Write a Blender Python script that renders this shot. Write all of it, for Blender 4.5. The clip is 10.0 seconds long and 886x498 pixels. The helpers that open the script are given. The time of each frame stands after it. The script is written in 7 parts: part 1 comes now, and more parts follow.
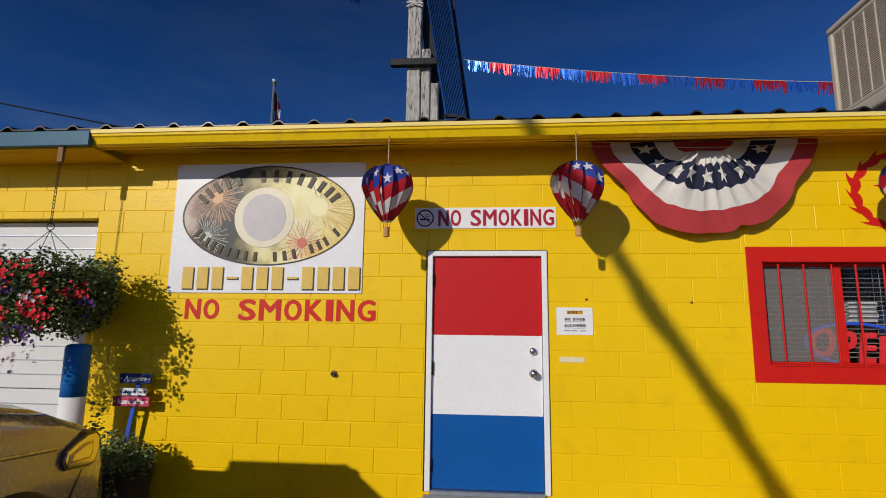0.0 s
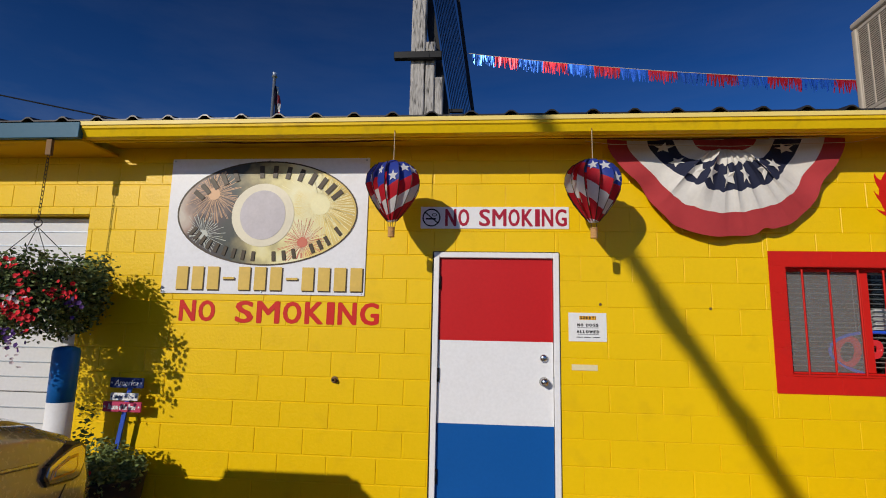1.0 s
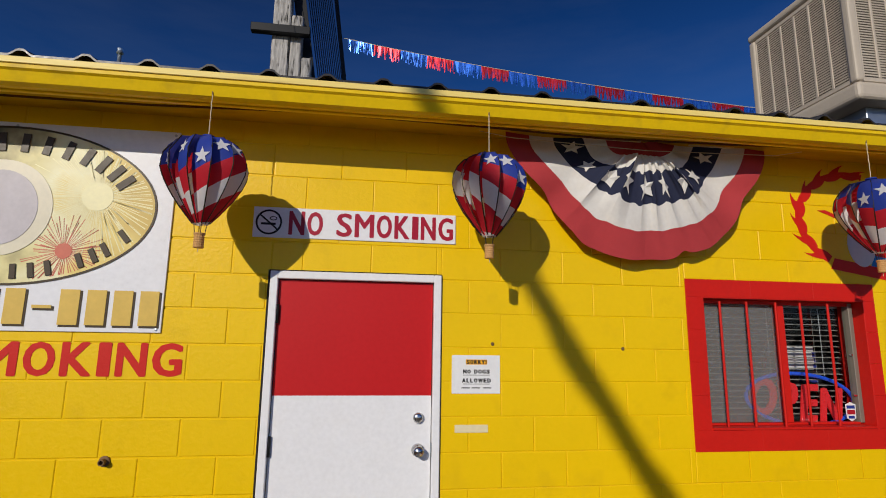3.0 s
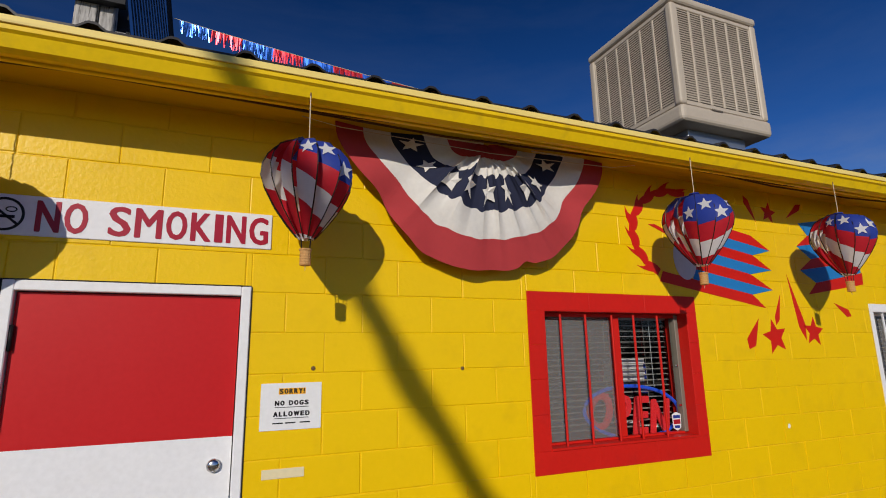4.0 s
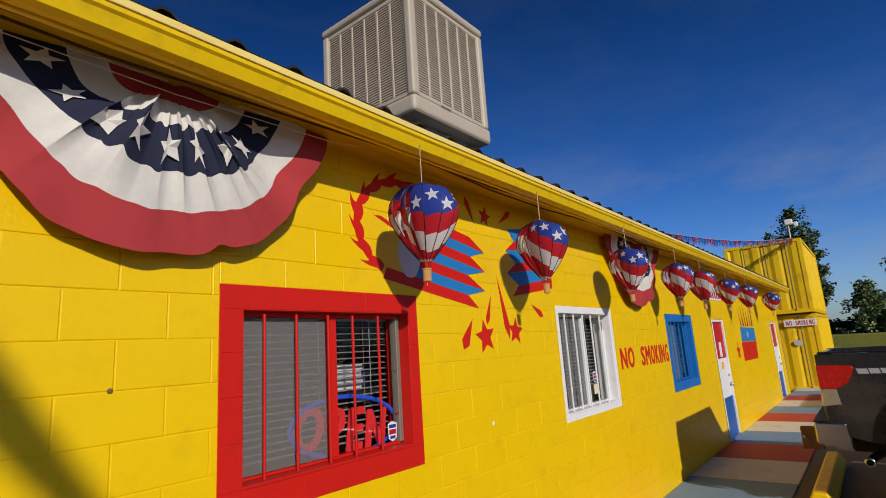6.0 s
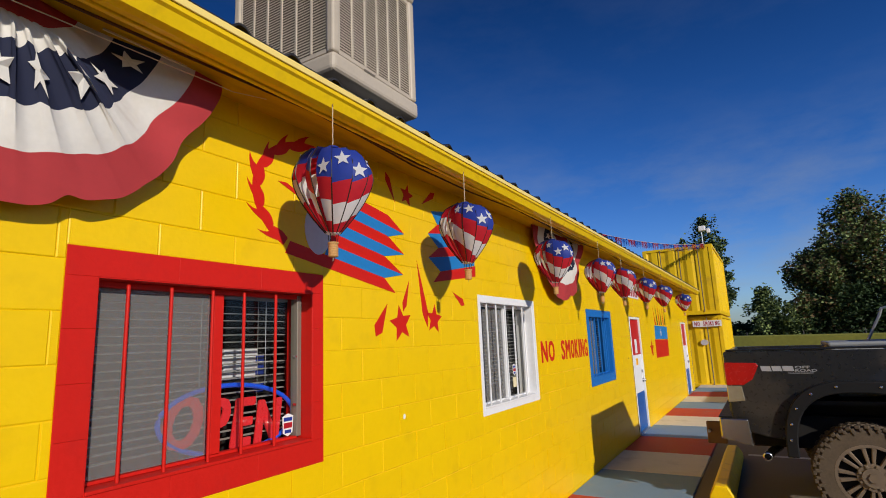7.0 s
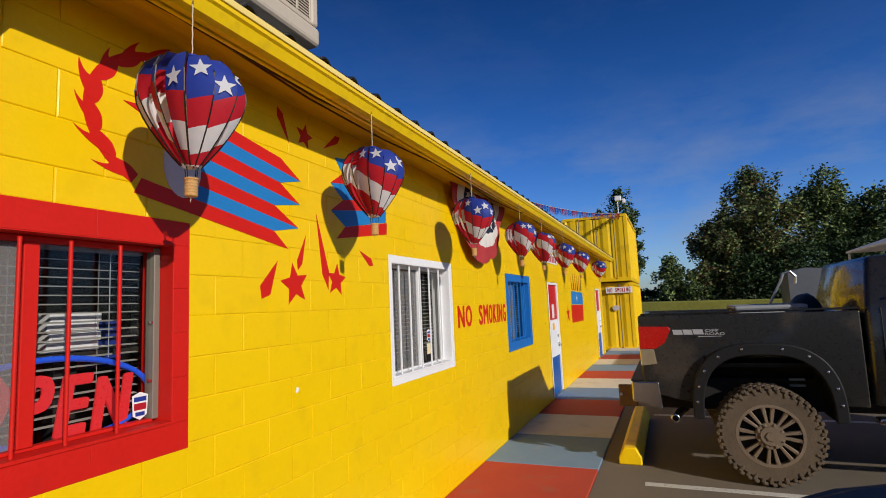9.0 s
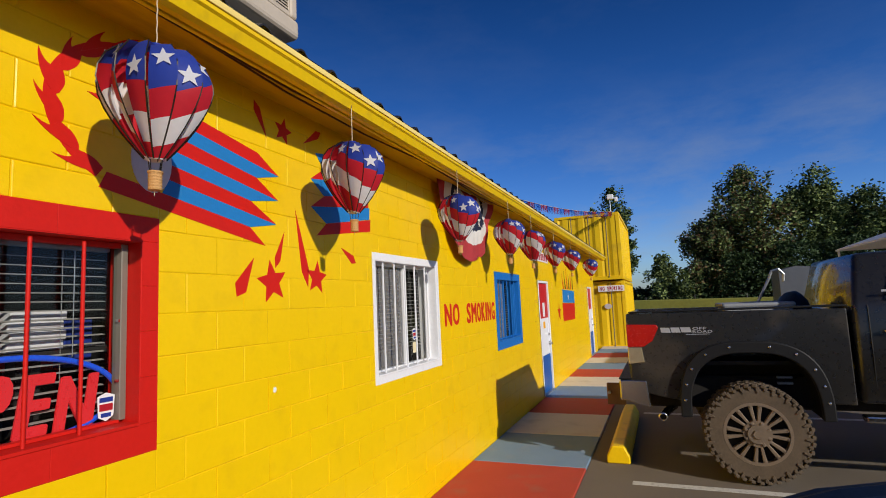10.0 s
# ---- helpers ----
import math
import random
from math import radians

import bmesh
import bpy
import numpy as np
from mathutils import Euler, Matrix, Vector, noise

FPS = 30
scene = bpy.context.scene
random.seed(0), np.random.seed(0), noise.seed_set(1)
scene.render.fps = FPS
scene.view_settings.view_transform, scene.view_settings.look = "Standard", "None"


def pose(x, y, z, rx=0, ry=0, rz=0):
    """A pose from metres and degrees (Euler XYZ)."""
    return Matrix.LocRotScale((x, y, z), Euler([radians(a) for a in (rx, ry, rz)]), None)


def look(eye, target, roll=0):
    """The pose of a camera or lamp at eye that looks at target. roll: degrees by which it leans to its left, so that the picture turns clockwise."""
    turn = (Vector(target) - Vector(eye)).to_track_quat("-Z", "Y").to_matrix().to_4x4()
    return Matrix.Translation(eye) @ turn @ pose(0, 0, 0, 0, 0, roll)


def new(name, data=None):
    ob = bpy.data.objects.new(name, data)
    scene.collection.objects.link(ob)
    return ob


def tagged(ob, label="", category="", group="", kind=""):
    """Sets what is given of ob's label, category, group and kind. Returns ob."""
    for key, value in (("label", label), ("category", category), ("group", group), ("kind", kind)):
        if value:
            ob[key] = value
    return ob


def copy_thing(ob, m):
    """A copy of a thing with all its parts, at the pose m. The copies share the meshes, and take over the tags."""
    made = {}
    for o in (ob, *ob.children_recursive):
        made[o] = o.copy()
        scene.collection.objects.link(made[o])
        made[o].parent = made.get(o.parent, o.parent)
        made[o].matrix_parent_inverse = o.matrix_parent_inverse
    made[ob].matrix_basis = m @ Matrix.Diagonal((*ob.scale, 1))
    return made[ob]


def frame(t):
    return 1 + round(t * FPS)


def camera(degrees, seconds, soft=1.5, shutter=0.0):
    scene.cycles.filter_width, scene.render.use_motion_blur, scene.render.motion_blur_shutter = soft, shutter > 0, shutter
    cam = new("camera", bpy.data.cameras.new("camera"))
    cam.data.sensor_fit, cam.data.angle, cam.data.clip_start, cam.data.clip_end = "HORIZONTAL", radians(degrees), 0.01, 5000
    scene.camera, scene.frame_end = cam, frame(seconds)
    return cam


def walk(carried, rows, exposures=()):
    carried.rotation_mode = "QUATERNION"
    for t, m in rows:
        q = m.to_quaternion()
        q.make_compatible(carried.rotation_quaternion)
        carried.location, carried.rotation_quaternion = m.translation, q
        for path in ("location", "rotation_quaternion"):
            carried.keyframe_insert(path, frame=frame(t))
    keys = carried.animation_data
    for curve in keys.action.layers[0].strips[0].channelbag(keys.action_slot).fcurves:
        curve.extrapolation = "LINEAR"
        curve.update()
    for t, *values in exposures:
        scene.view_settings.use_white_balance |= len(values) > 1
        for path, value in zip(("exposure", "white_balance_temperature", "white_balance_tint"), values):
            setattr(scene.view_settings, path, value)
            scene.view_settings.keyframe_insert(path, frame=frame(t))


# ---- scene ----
cam = camera(79.8, 10.0, soft=1.0)
PATH = [
    (0, (0.531, -4.496, 1.584), (0.355, -2.529, 1.9), 0.7),
    (0.5, (0.493, -4.432, 1.604), (0.321, -2.463, 1.91), 1.0),
    (1, (0.449, -4.303, 1.657), (0.276, -2.333, 1.958), 1.2),
    (1.5, (0.52, -4.088, 1.735), (0.338, -2.118, 2.033), 1.3),
    (2, (0.536, -3.903, 1.77), (0.434, -1.929, 2.073), 2.9),
    (2.2, (0.537, -3.816, 1.8), (0.494, -1.839, 2.101), 2.9),
    (3.3, (0.599, -2.999, 1.92), (1.021, -1.078, 2.28), 0.1),
    (3.5, (0.662, -2.92, 1.939), (1.184, -1.023, 2.298), -0.1),
    (4, (0.869, -2.822, 1.921), (1.633, -1.018, 2.323), -1.1),
    (4.5, (0.99, -2.68, 1.916), (2.013, -1.01, 2.321), -2.3),
    (5, (1.057, -2.521, 1.92), (2.33, -1.037, 2.341), -3.9),
    (5.5, (1.156, -2.439, 1.932), (2.595, -1.11, 2.337), -4.5),
    (7, (1.633, -2.286, 1.88), (3.326, -1.279, 2.228), -2.4),
    (7.5, (1.719, -2.192, 1.885), (3.483, -1.299, 2.184), -2.9),
    (8, (1.859, -2.131, 1.859), (3.651, -1.281, 2.11), -2.6),
    (8.5, (1.997, -2.144, 1.853), (3.814, -1.342, 2.086), -2.4),
    (9, (2.101, -2.172, 1.853), (3.935, -1.403, 2.067), -2.5),
    (9.5, (2.164, -2.211, 1.859), (4.003, -1.454, 2.066), -2.3),
    (10, (2.19, -2.227, 1.842), (4.032, -1.477, 2.051), -2.6),
]
walk(cam, [(t, look(eye, target, roll)) for t, eye, target, roll in PATH],
     [(0, -0.4), (2.2, -0.42), (4.5, -0.42), (5.5, -0.38), (7.0, -0.17), (10, -0.12)])


# ---- sky, sun ----
SUN_DIR = Vector((-0.255, -0.43, 0.207)).normalized()      # towards the sun
scene.view_settings.exposure = 0.0
world = bpy.data.worlds.new("sky")
scene.world = world
world.use_nodes = True
wn, wl = world.node_tree.nodes, world.node_tree.links
wn.clear()
sky = wn.new("ShaderNodeTexSky")
sky.sky_type = "NISHITA"
sky.sun_disc = False
sky.sun_elevation = radians(22.5)
sky.sun_rotation = math.atan2(SUN_DIR.x, SUN_DIR.y)
sky.altitude, sky.air_density, sky.dust_density, sky.ozone_density = 700, 1.15, 0.9, 2.6
bg = wn.new("ShaderNodeBackground")
bg.inputs[1].default_value = 0.056
sat = wn.new("ShaderNodeHueSaturation")
sat.inputs["Hue"].default_value, sat.inputs["Saturation"].default_value = 0.5, 1.35
# thin high cloud
tc = wn.new("ShaderNodeTexCoord")
mp = wn.new("ShaderNodeMapping")
mp.inputs["Scale"].default_value = (1.4, 3.2, 9.0)
mp.inputs["Rotation"].default_value = (0.0, 0.22, 0.4)
cn = wn.new("ShaderNodeTexNoise")
cn.inputs["Scale"].default_value, cn.inputs["Detail"].default_value, cn.inputs["Roughness"].default_value = 1.3, 8, 0.62
cr = wn.new("ShaderNodeValToRGB")
cr.color_ramp.elements[0].position, cr.color_ramp.elements[0].color = 0.43, (0, 0, 0, 1)
cr.color_ramp.elements[1].position, cr.color_ramp.elements[1].color = 0.7, (0.5, 0.5, 0.5, 1)
mx = wn.new("ShaderNodeMix")
mx.data_type = "RGBA"
mx.inputs["B"].default_value = (5.5, 6.2, 7.2, 1)
wl.new(tc.outputs["Generated"], mp.inputs["Vector"])
wl.new(mp.outputs[0], cn.inputs["Vector"])
wl.new(cn.outputs[0], cr.inputs[0])
low = wn.new("ShaderNodeSeparateXYZ")
fade = wn.new("ShaderNodeMapRange")
fade.inputs["From Min"].default_value, fade.inputs["From Max"].default_value = 0.14, 0.36
fade.inputs["To Min"].default_value, fade.inputs["To Max"].default_value = 1.0, 0.08
soft_cloud = wn.new("ShaderNodeMath")
soft_cloud.operation = "MULTIPLY"
wl.new(tc.outputs["Generated"], low.inputs[0])
wl.new(low.outputs[2], fade.inputs[0])
wl.new(cr.outputs[0], soft_cloud.inputs[0])
wl.new(fade.outputs[0], soft_cloud.inputs[1])
wl.new(soft_cloud.outputs[0], mx.inputs["Factor"])
wl.new(sky.outputs[0], sat.inputs["Color"])
tint = wn.new("ShaderNodeVectorMath")
tint.operation = "MULTIPLY"
tint.inputs[1].default_value = (0.67, 0.87, 1.48)
deep = wn.new("ShaderNodeMapRange")
deep.inputs["From Min"].default_value, deep.inputs["From Max"].default_value = 0.06, 0.6
deep.inputs["To Min"].default_value, deep.inputs["To Max"].default_value = 1.5, 0.62
rich = wn.new("ShaderNodeVectorMath")
rich.operation = "SCALE"
wl.new(sat.outputs[0], rich.inputs[0])
wl.new(deep.outputs[0], rich.inputs["Scale"])
wl.new(low.outputs[2], deep.inputs[0])
# clearer air away from the sun, hazier towards the lot's far end
haze = wn.new("ShaderNodeVectorMath")
haze.operation = "DOT_PRODUCT"
haze.inputs[1].default_value = (0.18, -0.14, 0.0)
haze_add = wn.new("ShaderNodeMath")
haze_add.inputs[1].default_value = 1.0
hazy = wn.new("ShaderNodeVectorMath")
hazy.operation = "SCALE"
wl.new(tc.outputs["Generated"], haze.inputs[0])
wl.new(haze.outputs["Value"], haze_add.inputs[0])
wl.new(rich.outputs[0], hazy.inputs[0])
wl.new(haze_add.outputs[0], hazy.inputs["Scale"])
wl.new(hazy.outputs[0], tint.inputs[0])
wl.new(tint.outputs[0], mx.inputs["A"])
wl.new(mx.outputs["Result"], bg.inputs[0])
wo = wn.new("ShaderNodeOutputWorld")
wl.new(bg.outputs[0], wo.inputs[0])

sun_data = bpy.data.lights.new("sun", "SUN")
sun_data.energy, sun_data.angle, sun_data.color = 4.0, radians(0.53), (1.0, 0.93, 0.82)
sun = new("sun", sun_data)
sun.matrix_world = look(SUN_DIR * 60, (0, 0, 0))


# ---- helpers for building ----
def part(name, bm, mats, parent=None, label="", smooth=False):
    """One mesh object from a bmesh in world coordinates, under a thing or a part."""
    me = bpy.data.meshes.new(name)
    bm.normal_update()
    bm.to_mesh(me)
    bm.free()
    return mesh_part(name, me, mats, parent, label, smooth)


def mesh_part(name, me, mats, parent=None, label="", smooth=False):
    for m in (mats if isinstance(mats, (list, tuple)) else [mats]):
        me.materials.append(m)
    if smooth:
        me.polygons.foreach_set("use_smooth", [True] * len(me.polygons))
    ob = new(name, me)
    if parent is not None:
        ob.parent = parent
        if parent.type == "EMPTY":
            ob.matrix_parent_inverse = parent.matrix_basis.inverted()
    if label:
        tagged(ob, label=label)
    return ob


def thing(name, loc, label, category, group=""):
    e = new(name)
    e.empty_display_size = 0.1
    e.location = loc
    e.matrix_basis = Matrix.Translation(loc)
    return tagged(e, label, category, group)


def bevel(bm, w, seg=1, geom=None):
    bmesh.ops.bevel(bm, geom=geom or list(bm.edges), offset=w, segments=seg, profile=0.5, affect="EDGES", clamp_overlap=True)
    return bm


def box(x0, x1, y0, y1, z0, z1, bev=0.0, seg=1, bm=None):
    b = bmesh.new()
    bmesh.ops.create_cube(b, size=1)
    for v in b.verts:
        v.co = Vector(((x0 + x1) / 2 + v.co.x * (x1 - x0), (y0 + y1) / 2 + v.co.y * (y1 - y0), (z0 + z1) / 2 + v.co.z * (z1 - z0)))
    if bev:
        bevel(b, bev, seg)
    return merge(bm, b)


def merge(bm, b):
    if bm is None:
        return b
    me = bpy.data.meshes.new("tmp")
    b.to_mesh(me)
    b.free()
    bm.from_mesh(me)
    bpy.data.meshes.remove(me)
    return bm


def tube(pts, r, n=8, bm=None, r_end=None, caps=True):
    """A tube along a line of points."""
    bm = bm or bmesh.new()
    pts = [Vector(p) for p in pts]
    rings = []
    for i, p in enumerate(pts):
        d = (pts[min(i + 1, len(pts) - 1)] - pts[max(i - 1, 0)]).normalized()
        a = d.orthogonal().normalized() if abs(d.z) > 0.95 else d.cross(Vector((0, 0, 1))).normalized()
        b = d.cross(a)
        rr = r if r_end is None else r + (r_end - r) * i / (len(pts) - 1)
        rings.append([bm.verts.new(p + (a * math.cos(2 * math.pi * k / n) + b * math.sin(2 * math.pi * k / n)) * rr) for k in range(n)])
    for p, q in zip(rings, rings[1:]):
        for k in range(n):
            bm.faces.new((p[k], p[(k + 1) % n], q[(k + 1) % n], q[k]))
    if caps:
        bm.faces.new(rings[0][::-1])
        bm.faces.new(rings[-1])
    return bm


def prism(pts, axis, a, b, bm=None, bev=0.0, seg=1):
    """A polygon given by pairs, extruded from a to b along x, y or z."""
    t = bmesh.new()
    put = {"x": lambda u, v, w: (w, u, v), "y": lambda u, v, w: (u, w, v), "z": lambda u, v, w: (u, v, w)}[axis]
    lo = [t.verts.new(put(u, v, a)) for u, v in pts]
    hi = [t.verts.new(put(u, v, b)) for u, v in pts]
    n = len(pts)
    t.faces.new(lo)
    t.faces.new(hi[::-1])
    for i in range(n):
        t.faces.new((lo[i], hi[i], hi[(i + 1) % n], lo[(i + 1) % n]))
    bmesh.ops.recalc_face_normals(t, faces=t.faces)
    if bev:
        bevel(t, bev, seg)
    return merge(bm, t)


def lathe(profile, n=24, centre=(0, 0, 0), bm=None, ends=True):
    """Rings of (radius, height) about a vertical axis."""
    bm = bm or bmesh.new()
    cx, cy, cz = centre
    rings = [[bm.verts.new((cx + r * math.cos(2 * math.pi * k / n), cy + r * math.sin(2 * math.pi * k / n), cz + h)) for k in range(n)] for r, h in profile]
    for p, q in zip(rings, rings[1:]):
        for k in range(n):
            bm.faces.new((p[k], p[(k + 1) % n], q[(k + 1) % n], q[k]))
    for ring in (rings[0][::-1], rings[-1]):
        if ends and (ring[0].co - ring[n // 2].co).length > 1e-4:
            bm.faces.new(ring)
    return bm


def disc_y(cx, cz, rx, rz, y0, y1, n=48, bm=None):
    return prism([(cx + rx * math.cos(2 * math.pi * k / n), cz + rz * math.sin(2 * math.pi * k / n)) for k in range(n)], "y", y0, y1, bm)


def ring_y(cx, cz, rx, rz, wide, y0, y1, n=48, bm=None):
    """A flat oval ring facing along y."""
    bm = bm or bmesh.new()
    loops = []
    for y in (y0, y1):
        for d in (0, -wide):
            loops.append([bm.verts.new((cx + (rx + d) * math.cos(2 * math.pi * k / n), y, cz + (rz + d) * math.sin(2 * math.pi * k / n))) for k in range(n)])
    for a, b in ((0, 1), (1, 3), (3, 2), (2, 0)):
        for k in range(n):
            bm.faces.new((loops[a][k], loops[a][(k + 1) % n], loops[b][(k + 1) % n], loops[b][k]))
    bmesh.ops.recalc_face_normals(bm, faces=bm.faces)
    return bm


def star_pts(cx, cz, r, turn=90.0, inner=0.42):
    return [(cx + rr * math.cos(radians(turn + 36 * k)), cz + rr * math.sin(radians(turn + 36 * k))) for k, rr in ((k, r if k % 2 == 0 else r * inner) for k in range(10))]


def text_mesh(words, x0, x1, z0, z1, y, deep=0.003, bold=0.02, shear=0.0):
    """Letters that fill a rectangle of a wall that faces -y."""
    cu = bpy.data.curves.new("words", "FONT")
    cu.body, cu.extrude, cu.resolution_u, cu.shear = words, 0.01, 3, shear
    ob = new("words", cu)
    bpy.context.view_layer.update()
    me = bpy.data.meshes.new_from_object(ob.evaluated_get(bpy.context.evaluated_depsgraph_get()))
    bpy.data.objects.remove(ob)
    bpy.data.curves.remove(cu)
    n = len(me.vertices)
    co = np.empty(n * 3)
    me.vertices.foreach_get("co", co)
    co = co.reshape(n, 3)
    lo, hi = co.min(0), co.max(0)
    u = (co - lo) / (hi - lo)
    polys = [tuple(p.vertices) for p in me.polygons]
    bpy.data.meshes.remove(me)
    verts, faces = [], []
    h = z1 - z0
    # several thin layers, each a little aside, make the strokes heavy
    shifts = [(0, 0)] if bold <= 0 else [(-1, 0), (1, 0), (0, 0.6), (0, -0.6), (-0.7, 0.45), (0.7, 0.45), (-0.7, -0.45), (0.7, -0.45)]
    b = max(0.0, bold) * h
    for k, (sx, sz) in enumerate(shifts):
        i = len(verts)
        d = deep * (0.6 + 0.4 * (k + 1) / len(shifts))
        out = np.stack([x0 + b + u[:, 0] * (x1 - x0 - 2 * b) + sx * b, y - u[:, 2] * d, z0 + b * 0.6 + u[:, 1] * (h - 1.2 * b) + sz * b], 1)
        verts += out.tolist()
        faces += [tuple(i + q for q in p) for p in polys]
    me = bpy.data.meshes.new("words")
    me.from_pydata(verts, [], faces)
    me.update()
    return me


def lettering(parent, words, x0, x1, z0, z1, y, mat, deep=0.002, bold=0.07, air=0.16):
    """A word of block letters, each a part of its own, condensed to fit its slot."""
    wide = {"I": 0.42, "M": 1.25, "W": 1.3, "!": 0.4, "L": 0.85, "E": 0.9, " ": 0.6}
    slots = [wide.get(c, 1.0) for c in words]
    unit = (x1 - x0) / (sum(slots) + air * (len(slots) - 1))
    x = x0
    for c, s in zip(words, slots):
        if c != " ":
            mesh_part("letter", text_mesh(c, x, x + unit * s, z0, z1, y, deep, bold), mat, parent)
        x += unit * (s + air)


def rects_minus(rects, holes):
    """Rectangles (x0, x1, z0, z1) less some holes, again as rectangles."""
    for hx0, hx1, hz0, hz1 in holes:
        out = []
        for x0, x1, z0, z1 in rects:
            if hx0 >= x1 or hx1 <= x0 or hz0 >= z1 or hz1 <= z0:
                out.append((x0, x1, z0, z1))
                continue
            if x0 < hx0:
                out.append((x0, hx0, z0, z1))
            if x1 > hx1:
                out.append((hx1, x1, z0, z1))
            a, b = max(x0, hx0), min(x1, hx1)
            if z0 < hz0:
                out.append((a, b, z0, hz0))
            if z1 > hz1:
                out.append((a, b, hz1, z1))
        rects = out
    return rects


# ---- materials ----
def material(name, col, rough=0.5, metal=0.0, var=0.12, vscale=2.5, fine=0.08, fscale=40.0, bump=0.15, bscale=120.0, dirt=None, dirt_amount=0.0, dirt_scale=6.0, island=0.0, coat=0.0, stretch=(1, 1, 1), trans=0.0, spec=None):
    m = bpy.data.materials.new(name)
    m.use_nodes = True
    n, l = m.node_tree.nodes, m.node_tree.links
    p = n["Principled BSDF"]
    geo = n.new("ShaderNodeNewGeometry")
    mapn = n.new("ShaderNodeMapping")
    mapn.inputs["Scale"].default_value = stretch
    l.new(geo.outputs["Position"], mapn.inputs["Vector"])

    def noise_at(scale, detail=4):
        t = n.new("ShaderNodeTexNoise")
        t.inputs["Scale"].default_value, t.inputs["Detail"].default_value = scale, detail
        l.new(mapn.outputs[0], t.inputs["Vector"])
        return t.outputs["Fac"]

    def math_node(op, a, b):
        t = n.new("ShaderNodeMath")
        t.operation = op
        for i, v in enumerate((a, b)):
            if isinstance(v, (int, float)):
                t.inputs[i].default_value = v
            else:
                l.new(v, t.inputs[i])
        return t.outputs[0]

    big, small = noise_at(vscale), noise_at(fscale, 6)
    value = math_node("ADD", math_node("MULTIPLY", math_node("SUBTRACT", big, 0.5), 2 * var), math_node("MULTIPLY", math_node("SUBTRACT", small, 0.5), 2 * fine))
    if island:
        info = n.new("ShaderNodeObjectInfo")
        r = math_node("ADD", info.outputs["Random"], geo.outputs["Random Per Island"])
        value = math_node("ADD", value, math_node("MULTIPLY", math_node("SUBTRACT", r, 1.0), island))
    value = math_node("ADD", value, 1.0)
    hsv = n.new("ShaderNodeHueSaturation")
    hsv.inputs["Color"].default_value = (*col, 1)
    l.new(value, hsv.inputs["Value"])
    colour = hsv.outputs[0]
    if dirt:
        ramp = n.new("ShaderNodeValToRGB")
        ramp.color_ramp.elements[0].position, ramp.color_ramp.elements[1].position = 0.55, 0.75
        l.new(noise_at(dirt_scale, 8), ramp.inputs[0])
        mix = n.new("ShaderNodeMix")
        mix.data_type = "RGBA"
        l.new(math_node("MULTIPLY", ramp.outputs[0], dirt_amount), mix.inputs["Factor"])
        l.new(colour, mix.inputs["A"])
        mix.inputs["B"].default_value = (*dirt, 1)
        colour = mix.outputs["Result"]
    l.new(colour, p.inputs["Base Color"])
    l.new(math_node("ADD", math_node("MULTIPLY", math_node("SUBTRACT", small, 0.5), 0.25), rough), p.inputs["Roughness"])
    p.inputs["Metallic"].default_value = metal
    p.inputs["Specular IOR Level"].default_value = spec if spec is not None else (0.22 if rough > 0.3 else 0.5)
    p.inputs["Coat Weight"].default_value = coat
    p.inputs["Coat Roughness"].default_value = 0.05
    if trans:
        p.inputs["Transmission Weight"].default_value = trans
    if bump:
        b = n.new("ShaderNodeBump")
        b.inputs["Strength"].default_value, b.inputs["Distance"].default_value = bump, 0.004
        l.new(noise_at(bscale, 3), b.inputs["Height"])
        l.new(b.outputs[0], p.inputs["Normal"])
    return m


def glass(name, tint=(0.9, 0.92, 0.92), see=0.75):
    """Thin pane: see-through with a glossy surface."""
    m = bpy.data.materials.new(name)
    m.use_nodes = True
    n, l = m.node_tree.nodes, m.node_tree.links
    n.clear()
    o, mix, tr, gl, fr = (n.new("ShaderNode" + k) for k in ("OutputMaterial", "MixShader", "BsdfTransparent", "BsdfGlossy", "Fresnel"))
    tr.inputs[0].default_value = (*tint, 1)
    gl.inputs["Roughness"].default_value = 0.02
    fr.inputs[0].default_value = 1.5
    l.new(fr.outputs[0], mix.inputs[0])
    l.new(tr.outputs[0], mix.inputs[1])
    l.new(gl.outputs[0], mix.inputs[2])
    l.new(mix.outputs[0], o.inputs[0])
    return m


def emitter(name, col, power):
    m = material(name, col, 0.3, var=0.02, fine=0.0, bump=0)
    p = m.node_tree.nodes["Principled BSDF"]
    p.inputs["Emission Color"].default_value = (*col, 1)
    p.inputs["Emission Strength"].default_value = power
    return m


YELLOW = material("yellow_block_paint", (0.84, 0.54, 0.001), 0.36, var=0.05, vscale=1.6, fine=0.04, fscale=30, bump=0.4, bscale=45, spec=0.26, dirt=(0.55, 0.33, 0.01), dirt_amount=0.25, dirt_scale=5, island=0.02)
YELLOW_TRIM = material("yellow_gutter_paint", (0.86, 0.57, 0.006), 0.38, var=0.08, vscale=2, bump=0.1, bscale=40, dirt=(0.35, 0.2, 0.03), dirt_amount=0.35, dirt_scale=7)
# soffit base darkened to stand in for eave shade; the dirt noise is grime
SOFFIT = material("grimy_shaded_soffit_paint", (0.62, 0.37, 0.004), 0.6, var=0.15, vscale=1.5, bump=0.3, bscale=40, spec=0.1, stretch=(0.25, 1, 1), dirt=(0.16, 0.08, 0.015), dirt_amount=0.6, dirt_scale=6)
